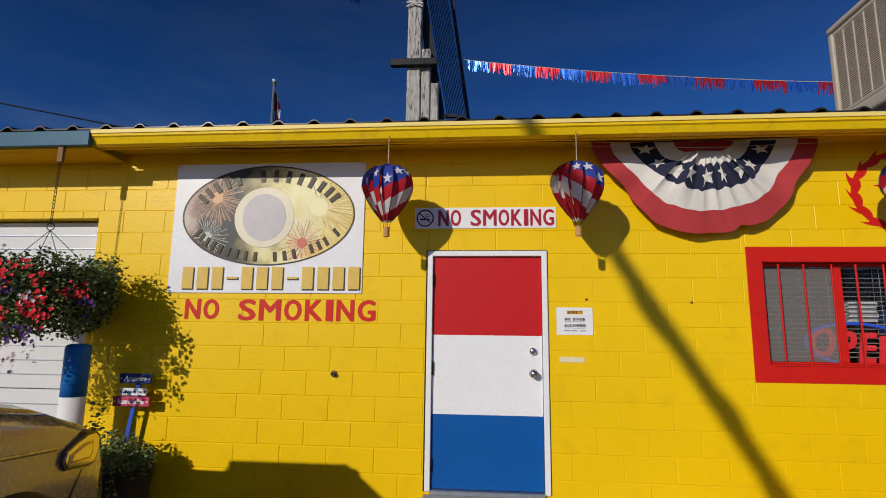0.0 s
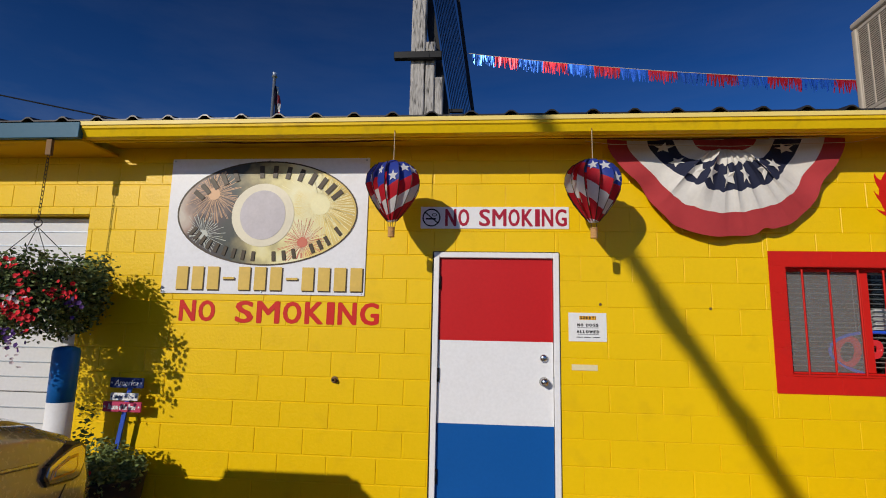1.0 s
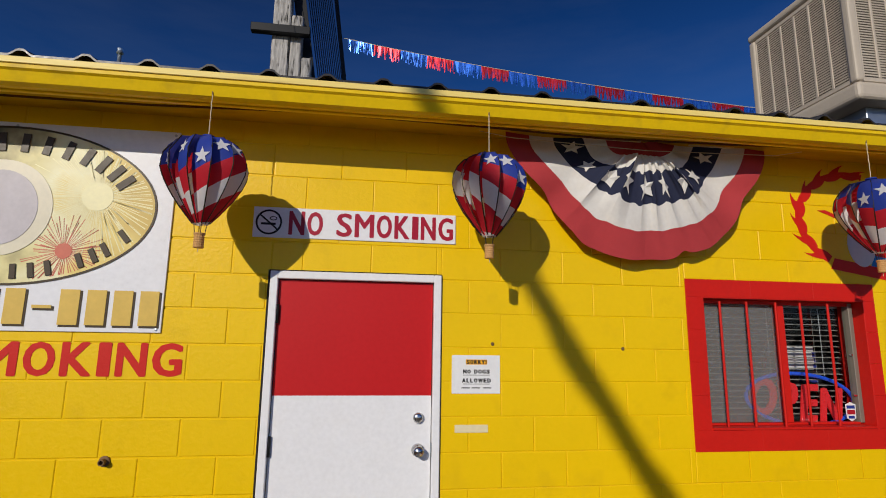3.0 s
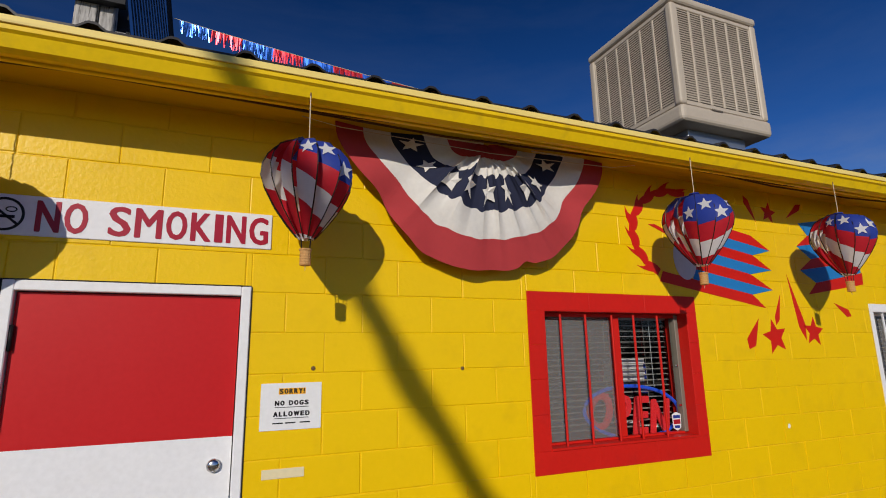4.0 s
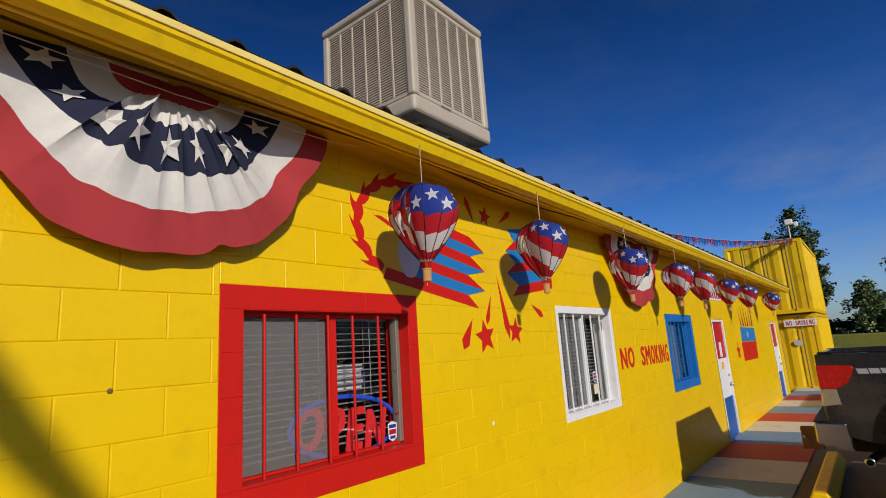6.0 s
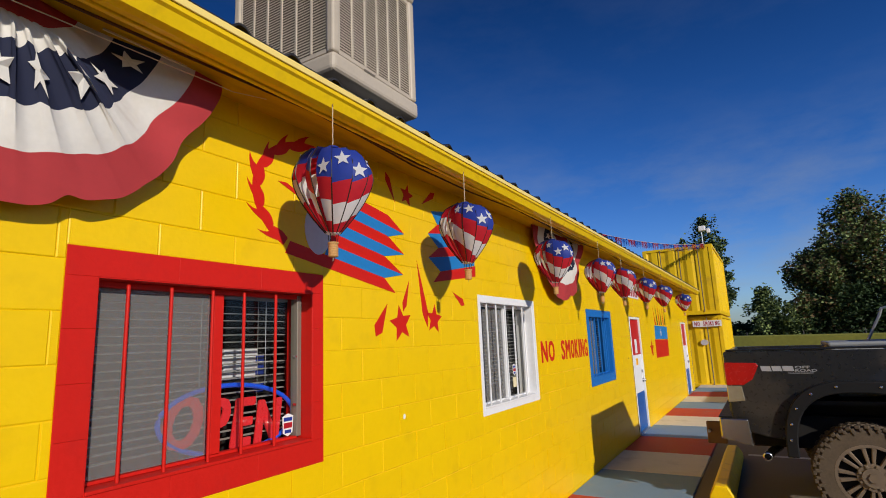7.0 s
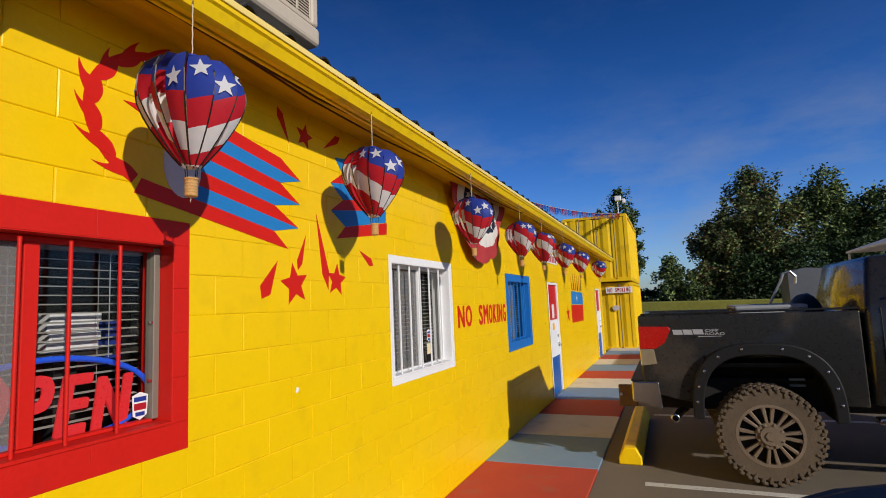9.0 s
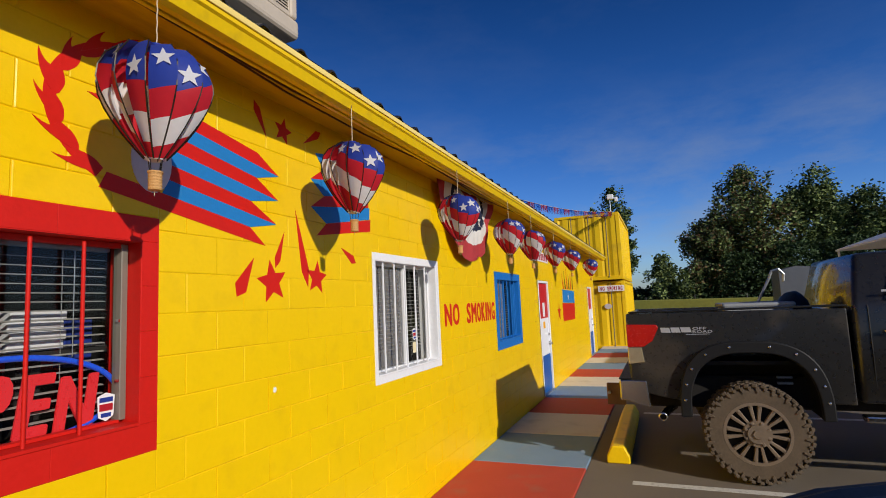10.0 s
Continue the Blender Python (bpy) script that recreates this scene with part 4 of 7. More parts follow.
flame(3.93, 2.77, 0.485, 0.385, 240, 74, 8)
# firecracker tube: slanted stripes from the mouth to the torn end
BX, BZ = 3.72, 2.42          # lower corner of the tube by the flame
UX, UZ = 1.05, -0.17         # along the tube
VX, VZ = 0.25, 0.52          # across the tube


def on_tube(u, v):
    return (BX + UX * u + VX * v, BZ + UZ * u + VZ * v)


torn = [1.0, 0.84, 1.03, 0.78, 0.98, 0.76, 0.92]
for k in range(7):
    v0, v1 = k / 7, (k + 1) / 7
    e0, e1 = torn[k], torn[min(k + 1, 6)] if k < 6 else 0.7
    s = 0.0 if k < 1 else 0.27 if k < 2 else 0.16
    paint_patch("stripe", [on_tube(s, v0), on_tube(e0, v0), on_tube((e0 + e1) / 2, (v0 + v1) / 2), on_tube(e1, v1), on_tube(s, v1)], RED_PAINT if k % 2 == 0 else SKY_BLUE, mu, 1)
paint_patch("mouth", [(3.98 + 0.11 * math.cos(2 * math.pi * k / 24), 2.6 + 0.16 * math.sin(2 * math.pi * k / 24)) for k in range(24)], MURAL_WHITE, mu, 2, "pale mouth of the firecracker")
paint_patch("fuse", [(3.66, 2.83), (3.72, 2.835), (3.93, 2.755), (3.92, 2.735)], RED_PAINT, mu, 2)
# torn half further along
for k in range(6):
    v0, v1 = k / 6, (k + 1) / 6
    left = [5.30, 5.42, 5.24, 5.40, 5.24, 5.40, 5.30]
    z_ = [2.37, 2.47, 2.57, 2.67, 2.77, 2.87, 2.97]
    paint_patch("stripe", [(left[k], z_[k]), (6.05 - 0.01 * k, z_[k] + 0.11), (6.06 - 0.01 * k, z_[k + 1] + 0.11), (left[k + 1], z_[k + 1])], RED_PAINT if k % 2 == 0 else SKY_BLUE, mu)
for cx, cz, r, t_ in ((4.83, 2.03, 0.14, 100), (5.29, 2.07, 0.122, 84), (4.95, 3.03, 0.09, 80)):
    paint_patch("painted_star", star_pts(cx, cz, r, t_, 0.45), RED_PAINT, mu)
for a, b, w_ in (((4.53, 1.94), (4.67, 2.17), 0.05), ((4.86, 2.12), (4.95, 2.36), 0.028), ((5.19, 2.0), (5.06, 2.53), 0.04), ((5.81, 2.2), (5.6, 2.31), 0.035), ((4.68, 3.15), (4.79, 2.94), 0.03), ((5.37, 3.14), (5.16, 3.0), 0.03)):
    d = Vector((b[0] - a[0], b[1] - a[1])).normalized()
    n0 = (-d.y * w_, d.x * w_)
    m0 = (a[0] + (b[0] - a[0]) * 0.22, a[1] + (b[1] - a[1]) * 0.22)
    paint_patch("spark", [a, (m0[0] + n0[0], m0[1] + n0[1]), b, (m0[0] - n0[0], m0[1] - n0[1])], RED_PAINT, mu)

m2 = thing("can_mural", (16.2, 0, 1.35), "red, white and blue firework fountain painted on the wall", "mural")
paint_patch("can", [(15.1, 1.32), (16.9, 1.30), (17.0, 1.72), (15.1, 1.75)], RED_PAINT, m2)
paint_patch("can", [(15.15, 1.76), (17.0, 1.73), (17.0, 2.05), (15.2, 2.08)], SKY_BLUE, m2)
for k in range(6):
    paint_patch("spray", [(15.3 + 0.28 * k, 2.1), (15.45 + 0.28 * k, 2.09), (15.3 + 0.33 * k - 0.1, 2.5 + 0.08 * (k % 3))], BLACK if k % 2 else RED_PAINT, m2)
paint_patch("painted_star", star_pts(14.6, 1.55, 0.22), RED_PAINT, m2)
paint_patch("painted_star", star_pts(16.0, 1.9, 0.1), MURAL_WHITE, m2, 1)
dn = thing("door_sign", (12.9, -0.004, 2.62), "small white sign with purple lettering bars above the door", "sign")
part("board", box(12.45, 13.6, -0.008, 0.0, 2.62, 2.82, 0.002), SIGN_WHITE, dn)
for k in range(6):
    part("lettering_bar", box(12.53 + 0.17 * k, 12.64 + 0.17 * k, -0.0105, -0.0085, 2.65, 2.79), SIGN_RED, dn)


# ---- hanging balloon spinners ----
def envelope(v):
    """Radius of the balloon at v from the crown (0) to the neck (1)."""
    if v < 0.38:
        return 0.183 * math.sin(math.acos(max(-1.0, min(1.0, 1 - v / 0.38)))) ** 0.86
    t = (v - 0.38) / 0.62
    return 0.183 + (0.03 - 0.183) * t ** 1.5


def make_balloon(loc, turn):
    """Spinner with twelve louvred cloth vanes, a wire on each, a basket and a cord; loc is where it hangs."""
    b = thing("balloon_spinner", loc, "red, white and blue cloth balloon spinner hanging below the gutter", "wind spinner", "balloons along the gutter")
    ox, oy, oz = loc
    top, tall, N = oz - 0.31, 0.47, 12
    for i in range(N):
        a = 2 * math.pi * i / N
        nrm, tan = Vector((math.cos(a), math.sin(a), 0)), Vector((-math.sin(a), math.cos(a), 0))
        wave = math.sin(a)
        cuts = [0.0, max(0.01, 0.235 + 0.255 * wave), 0.46 + 0.25 * wave, 0.71 + 0.2 * wave, 0.97 + 0.022 * wave, 1.0]
        m = bmesh.new()
        grid, tone = [], []
        for c in range(5):
            steps = 5
            for s in range(steps + (c == 4)):
                v = cuts[c] + (cuts[c + 1] - cuts[c]) * s / steps
                tone.append(c)
                row = []
                for q in range(5):
                    u = q / 4 * 2 - 1
                    slant = 0.075 * u * math.cos(a + 0.2) * math.sin(math.pi * v)
                    vv = min(1.0, max(0.0, v + slant))
                    r = envelope(vv)
                    hw = r * math.pi / N * 1.12
                    side = (tan * math.cos(radians(31)) + nrm * math.sin(radians(31))) * (u * hw)
                    belly = 0.006 * (1 - u * u) * min(1, r / 0.1)
                    p = nrm * (r * 0.97 + belly) + side
                    row.append(m.verts.new((ox + p.x, oy + p.y, top - tall * vv)))
                grid.append(row)
        for j in range(len(grid) - 1):
            for q in range(4):
                f = m.faces.new((grid[j][q], grid[j + 1][q], grid[j + 1][q + 1], grid[j][q + 1]))
                f.material_index = (0, 1, 2, 1, 2)[tone[j]]
        edge = [row[4].co.copy() for row in grid[1:-1:2]]
        edge2 = [row[0].co.copy() for row in grid[1:-1:2]]
        vane = part("vane", m, [NYLON_BLUE, NYLON_RED, NYLON_WHITE], b, smooth=True)
        part("wire", tube(edge, 0.0032, 4, caps=False), WIRE, b)
        for sv in [cuts[1] * (0.5 if i % 2 else 0.76) for _ in range(1 if cuts[1] > 0.17 else 0)]:
            r = envelope(sv)
            cen = Vector((ox, oy, top - tall * sv)) + nrm * (r * 0.97 + 0.009)
            dv = 0.02
            up = (Vector((0, 0, tall * 2 * dv)) + nrm * (envelope(sv - dv) - envelope(sv + dv))).normalized()
            sd = (tan * math.cos(radians(31)) + nrm * math.sin(radians(31)))
            st_ = bmesh.new()
            vs = [st_.verts.new(cen + sd * px + up * pz) for px, pz in star_pts(0, 0, 0.046)]
            st_.faces.new(vs)
            part("star", st_, NYLON_WHITE, vane)
    part("crown_cap", lathe([(0.002, 0.006), (0.03, 0.0), (0.032, -0.008)], 16, (ox, oy, top + 0.004)), NYLON_BLUE, b, smooth=True)
    nb_ = top - tall
    bas = lathe([(0.0225, -0.118)] + [(0.0245 + (0.0018 if k % 2 else 0), -0.118 + k * 0.006) for k in range(12)] + [(0.0285, -0.05), (0.0285, -0.043), (0.022, -0.043), (0.021, -0.1)], 14, (ox, oy, nb_))
    part("basket", bas, WICKER, b, "tan woven basket")
    part("tassel", tube([(ox, oy, nb_ - 0.117), (ox + 0.003, oy, nb_ - 0.142)], 0.003, 5, r_end=0.001), TWINE, b)
    for k in range(4):
        a = math.pi / 4 + math.pi / 2 * k
        part("basket_cord", tube([(ox + 0.03 * math.cos(a), oy + 0.03 * math.sin(a), nb_), (ox + 0.024 * math.cos(a), oy + 0.024 * math.sin(a), nb_ - 0.045)], 0.0022, 5), WIRE, b)
    part("hanging_cord", tube([(ox + 0.0012 * math.sin(k_ * 1.9), oy, top + (oz - 0.07 - top) * k_ / 14) for k_ in range(15)], 0.0027, 5), TWINE, b, "pale twine")
    part("swivel", tube([(ox, oy, oz - 0.075), (ox, oy, oz - 0.03)], 0.004, 8), RUST_STEEL, b)
    part("hook", tube([(ox, oy, oz - 0.03), (ox + 0.008, oy, oz - 0.015), (ox, oy, oz - 0.002), (ox - 0.005, oy + 0.01, oz + 0.004)], 0.002, 6), WIRE, b)
    return b


BAL_Y, BAL_Z = -0.43, 3.235
first = make_balloon((-0.285, BAL_Y, BAL_Z), 0)
first.matrix_basis = Matrix.Translation((-0.285, BAL_Y, BAL_Z)) @ pose(0, 0, 0, 0, 0, -200)
for bx, turn in ((1.21, -100), (3.65, -212), (5.11, -172), (7.06, -205), (8.94, -150), (10.27, -125), (12.12, -195), (14.1, -170), (17.5, -215)):
    copy_thing(first, Matrix.Translation((bx, BAL_Y, BAL_Z)) @ pose(0, 0, 0, 0, 0, turn))


# ---- pleated half-round fans ----
def make_fan(cx, half, top, drop, seed):
    f = thing("pleated_fan_bunting", (cx, -0.03, top), "pleated half round fan bunting in faded red, white and navy cloth", "bunting", "fan buntings on the wall")
    rnd = random.Random(seed)
    # seams as shares of the radius: along the top edge, and straight down
    seams = [(0.02, 0.02), (0.28, 0.14), (0.43, 0.32), (0.64, 0.575), (0.82, 0.775), (1.0, 1.0)]
    cloths = [(CLOTH_RED, "red"), (CLOTH_WHITE, "white"), (CLOTH_NAVY, "navy"), (CLOTH_WHITE, "white"), (CLOTH_RED, "red")]
    phase = [rnd.uniform(0, 6) for _ in range(4)]
    COUNT = 15

    def pleat(a):
        """Where the angle lies within its pleat (0 to 1), and how deep that pleat is."""
        q = a * COUNT / math.pi + 0.5 * math.sin(a * 3.1 + phase[0]) + 0.22 * math.sin(a * 8.3 + phase[1])
        k = math.floor(q)
        deep = 0.55 + 0.45 * math.sin(k * 2.7 + phase[2]) * math.sin(k * 1.3 + phase[3])
        return q - k, deep

    def at(b, a):
        """b from 0 at the gathered middle to 5 at the hem, seam by seam; a from 0 to pi."""
        k = min(4, int(b))
        w = math.sin(a) ** 2
        lo, hi = (seams[q][0] + (seams[q][1] - seams[q][0]) * w for q in (k, k + 1))
        r = lo + (hi - lo) * (b - k)
        gather = math.exp(-((a - 1.6) / 0.85) ** 6)
        down = r * math.sin(a)
        start = min(1.0, max(0.0, (down - 0.13) / 0.12))
        fade = 1.0 if r < 0.45 else max(0.1, 1 - (r - 0.45) / 0.42)
        t, deep = pleat(a)
        # each pleat rises slowly and falls back sharply under the next
        rise = t / 0.72 if t < 0.72 else (1 - t) / 0.28
        fold = gather * start * fade * deep * rise
        lap = gather * start * fade * deep * (0.09 * math.sin(2 * math.pi * t) + 0.03 * math.sin(4 * math.pi * t))
        edge = 1 - 0.115 * math.exp(-((a - 0.6) / 0.36) ** 2) - 0.085 * math.exp(-((a - 2.62) / 0.32) ** 2) + 0.008 * math.sin(a * 6 + phase[3]) + 0.005 * math.sin(a * 19 + phase[0])
        edge -= 0.035 * math.exp(-((a - 1.87) / 0.05) ** 2) * max(0.0, r - 0.75) / 0.25
        rr = r * (1 + (edge - 1) * r)
        rr -= 0.075 * fold * (1 - 0.5 * r) - 0.02 * gather * start * fade * math.sin(a * 31 + phase[1])
        # the cloth bellies out below the gathered line and hangs slack at its ends
        belly = 0.05 * start * gather * math.sin(math.pi * min(1.0, 0.25 + 0.75 * r))
        slack = 0.022 * math.sin(a * 5 + 7 * r + phase[0]) * (1 - gather) + 0.012 * math.sin(a * 13 - 5 * r + phase[2]) * r
        y = -0.105 - belly - 0.075 * fold - slack
        return Vector((cx - half * rr * math.cos(a + lap * 0.8), min(y, -0.012), top - drop * rr * math.sin(a + lap * 0.8)))

    n = 330
    for band, (mat, nm) in enumerate(cloths):
        m = bmesh.new()
        rows = [[m.verts.new(at(band + min(j / 6, 0.9999), math.pi * k / n)) for k in range(n + 1)] for j in range(7)]
        for j in range(6):
            for k in range(n):
                m.faces.new((rows[j][k], rows[j][k + 1], rows[j + 1][k + 1], rows[j + 1][k]))
        bmesh.ops.recalc_face_normals(m, faces=m.faces)
        part("cloth_band", m, mat, f, nm + " cloth band", smooth=True)
    for a in (0.2, 0.56, 0.93, 1.24, 1.55, 1.83, 2.17, 2.48, 2.92):
        m = bmesh.new()
        a += rnd.uniform(-0.03, 0.03)
        pts = [at(2.5 - pz / 0.2, a - px / 0.75) + Vector((0, -0.009, 0)) for px, pz in star_pts(0, 0, 0.082, 90 + rnd.uniform(-15, 15))]
        c = m.verts.new(at(2.5, a) + Vector((0, -0.011, 0)))
        vs = [m.verts.new(p) for p in pts]
        for i in range(10):
            m.faces.new((c, vs[i], vs[(i + 1) % 10]))
        part("cloth_star", m, CLOTH_WHITE, f, "white cloth star")
    part("header_cord", tube([(cx - half - 0.05, -0.1, top + 0.004), (cx, -0.108, top - 0.012), (cx + half + 0.05, -0.1, top + 0.004)], 0.003, 6), TWINE, f)
    for a0, a1 in ((-0.45, -0.02), (0.35, 0.75)):
        part("rod", box(cx + a0 * half, cx + a1 * half, -0.15, -0.143, top - 0.045, top - 0.037), TAPE, f, "thin pale rod")
    return f


make_fan(2.3, 0.915, 3.225, 0.815, 2)
make_fan(8.32, 0.98, 3.22, 0.86, 5)

# ---- evaporative cooler on the roof ----
CX0, CX1, CY0, CY1, CZ0, CZ1 = 4.03, 5.01, -0.09, 0.93, 3.66, 4.76
ac = thing("roof_cooler", (4.55, 0.42, 3.45), "beige louvred evaporative cooler on the roof", "cooler")
# brown core carries the shade seen through the louvres in its colour
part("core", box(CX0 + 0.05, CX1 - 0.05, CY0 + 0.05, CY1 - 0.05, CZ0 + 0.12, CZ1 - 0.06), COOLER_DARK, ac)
part("pan", box(CX0 - 0.01, CX1 + 0.01, CY0 - 0.01, CY1 + 0.01, CZ0, CZ0 + 0.14, 0.035, 3), COOLER, ac, "rounded bottom pan", smooth=False)
part("lid", box(CX0 - 0.008, CX1 + 0.008, CY0 - 0.008, CY1 + 0.008, CZ1 - 0.075, CZ1, 0.03, 3), COOLER, ac, "rounded lid")
for px in (CX0, CX1 - 0.07):
    for py in (CY0, CY1 - 0.07):
        part("corner_post", box(px, px + 0.07, py, py + 0.07, CZ0 + 0.141, CZ1 - 0.076, 0.02, 3), COOLER, ac)


def louvre_panel(horizontal, at_, a0, a1, z0, z1):
    """One side of the cooler: six columns of slats between flat bars."""
    cols = 6
    w = (a1 - a0) / cols
    out = lambda u0, u1, d0, d1, h0, h1: box(u0, u1, at_ + d0, at_ + d1, h0, h1, 0.003) if horizontal else box(at_ + d0, at_ + d1, u0, u1, h0, h1, 0.003)
    # backing sheet coloured dark to stand in for shade between the slats
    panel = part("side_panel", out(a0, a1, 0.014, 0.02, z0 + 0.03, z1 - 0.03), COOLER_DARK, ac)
    part("panel_bar", out(a0, a1, 0.0, 0.02, z0, z0 + 0.035), COOLER, panel)
    part("panel_bar", out(a0, a1, 0.0, 0.02, z1 - 0.035, z1), COOLER, panel)
    for c in range(cols + 1):
        u = a0 + w * c
        part("panel_bar", out(max(a0, u - 0.011), min(a1, u + 0.011), 0.0, 0.012, z0 + 0.036, z1 - 0.036), COOLER, panel)
    for c in range(cols):
        s = bmesh.new()
        k = 0
        z = z0 + 0.045
        u0, u1 = a0 + w * c + 0.011, a0 + w * (c + 1) - 0.011
        while z < z1 - 0.05:
            # a slat leaning outwards at its foot
            q = [(0.003, z), (0.0115, z + 0.0185)]
            if horizontal:
                vs = [(u0, at_ + q[0][0], q[0][1]), (u1, at_ + q[0][0], q[0][1]), (u1, at_ + q[1][0], q[1][1]), (u0, at_ + q[1][0], q[1][1])]
            else:
                vs = [(at_ + q[0][0], u1, q[0][1]), (at_ + q[0][0], u0, q[0][1]), (at_ + q[1][0], u0, q[1][1]), (at_ + q[1][0], u1, q[1][1])]
            s.faces.new([s.verts.new(v) for v in vs])
            z += 0.021
        tagged(part("louvre_column", s, COOLER, panel), kind="stuff")


louvre_panel(True, CY0 + 0.012, CX0 + 0.07, CX1 - 0.07, CZ0 + 0.145, CZ1 - 0.08)
louvre_panel(False, CX0 + 0.012, CY0 + 0.07, CY1 - 0.07, CZ0 + 0.145, CZ1 - 0.08)
part("side_panel", box(CX1 - 0.03, CX1 - 0.01, CY0 + 0.07, CY1 - 0.07, CZ0 + 0.145, CZ1 - 0.08), COOLER, ac)
part("side_panel", box(CX0 + 0.07, CX1 - 0.07, CY1 - 0.03, CY1 - 0.01, CZ0 + 0.145, CZ1 - 0.08), COOLER, ac)
part("duct", box(CX0 + 0.17, CX1 - 0.17, CY0 + 0.12, CY1 - 0.14, 3.33, CZ0 - 0.001, 0.004), STEEL, ac, "galvanized duct collar")
part("support_leg", tube([(CX0 + 0.12, CY1 - 0.1, 3.45), (CX0 + 0.12, CY1 - 0.1, CZ0)], 0.015, 8), STEEL, ac)
for z_ in (CZ0 + 0.06, CZ1 - 0.04):
    part("clip", box(CX0 + 0.3, CX0 + 0.42, CY0 - 0.016, CY0 - 0.011, z_ + 0.06, z_ + 0.072), COOLER_DARK, ac)

# ---- old sign structure on the roof ----
rs = thing("roof_sign_frame", (-0.5, 3.6, 4.1), "weathered timber posts holding a sheet metal sign on the roof", "sign frame")
for x0, x1, y0, zt in ((-0.52, -0.345, 1.72, 6.6), (-0.34, -0.225, 1.74, 5.18), (-0.22, -0.12, 1.76, 4.72)):
    part("post", box(x0, x1, y0, y0 + 0.16, 3.5, zt, 0.012), OLD_WOOD, rs, "grey weathered timber")
part("crossbar", box(-0.72, -0.13, 1.64, 1.72, 4.91, 5.0, 0.006), BLACK, rs, "dark timber crossbar")
sg = bmesh.new()
for k in range(24):
    y0, y1 = 1.95 + k * 0.026, 1.95 + (k + 1) * 0.026
    d = 0.009 if k % 2 else 0.0
    vs = [sg.verts.new((xb + d + (y - 1.95) * 0.42, y, z)) for y in (y0, y1) for xb, z in ((0.1, 3.6), (-0.42, 6.8))]
    sg.faces.new((vs[0], vs[2], vs[3], vs[1]))
bmesh.ops.solidify(sg, geom=list(sg.faces), thickness=0.012)
part("sheet", sg, SHEET_METAL, rs, "ribbed sheet metal sign face")
# near edge board is black to stand in for the frame's shaded side
part("frame_board", prism([(-0.08, 3.55), (0.08, 3.55), (-0.44, 6.8), (-0.54, 6.8)], "y", 1.88, 1.945), BLACK, rs, "black edge board")
part("frame_board", prism([(0.385, 3.6), (0.335, 3.6), (-0.107, 6.85), (-0.057, 6.85)], "y", 2.575, 2.61), BLACK, rs, "black edge board")
part("brace", box(-0.12, 0.12, 1.9, 1.94, 4.32, 4.36), BLACK, rs)
part("brace", box(-0.2, 0.24, 2.56, 2.6, 4.32, 4.36), BLACK, rs)
# the whole frame stands further up the roof, a size larger
SET_BACK = Matrix.Translation((-0.143, 1.285, -0.465)) @ Matrix.Scale(1.29, 4)
for ob in rs.children:
    ob.data.transform(SET_BACK)

# flag pole behind the roof
FX, FY, FT = -8.5, 15.75, 12.1
fp = thing("flag_pole", (FX, FY, -0.1), "grey steel pole with a furled flag behind the shop", "flag pole")
part("pole", tube([(FX, FY, -0.1), (FX, FY, FT - 0.2)], 0.085, 12, r_end=0.065), STEEL, fp, smooth=True)
part("cap", lathe([(0.09, 0), (0.12, 0.04), (0.09, 0.12), (0.1, 0.2), (0.0005, 0.26)], 12, (FX, FY, FT - 0.22)), STEEL, fp)
fl = bmesh.new()
g = [[fl.verts.new((FX + 0.07 + 0.1 * u * (0.25 + 0.75 * (1 - j / 12)) + 0.03 * math.sin(j * 1.1 + u), FY - 0.02 + 0.09 * math.sin(u * 1.9 + j * 0.4), FT - 2.9 + j * 0.19)) for u in range(6)] for j in range(13)]
for j in range(12):
    for u in range(5):
        f = fl.faces.new((g[j][u], g[j][u + 1], g[j + 1][u + 1], g[j + 1][u]))
        f.material_index = 0 if u < 3 else 1 + (j // 2) % 2
part("flag", fl, [CLOTH_NAVY, CLOTH_RED, CLOTH_WHITE], fp, "furled flag cloth in navy and faded stripes")


# ---- tinsel lines and wires ----
def tinsel_line(a, b, sag, block, label, seed, drop=0.13, until=1.0, begin=0.004):
    rnd = random.Random(seed)
    a, b = Vector(a), Vector(b)
    length = (b - a).length
    at = lambda s: a.lerp(b, s) - Vector((0, 0, 4 * sag * s * (1 - s)))
    t = thing("tinsel_garland", a, label, "garland")
    part("string", tube([at(k / 40) for k in range(41)], 0.004, 5), TWINE, t)
    d = (b - a).normalized()
    side = Vector((-d.y, d.x, 0))
    s, k = begin, 0
    while s < until:
        m = bmesh.new()
        e = min(until, s + block / length)
        u = s
        while u < e:
            p = at(u)
            h = drop * rnd.uniform(0.55, 1.1)
            w = rnd.uniform(0.006, 0.012)
            o = d * rnd.uniform(-0.03, 0.03) + side * rnd.uniform(-0.03, 0.03)
            m.faces.new([m.verts.new(q) for q in (p - d * w, p + d * w, p + d * w * 0.6 + o - Vector((0, 0, h)), p - d * w * 0.6 + o - Vector((0, 0, h)))])
            u += 0.013 / length
        tagged(part("fringe", m, (TINSEL_BLUE, TINSEL_RED)[k % 2], t), kind="stuff")
        s, k = e, k + 1


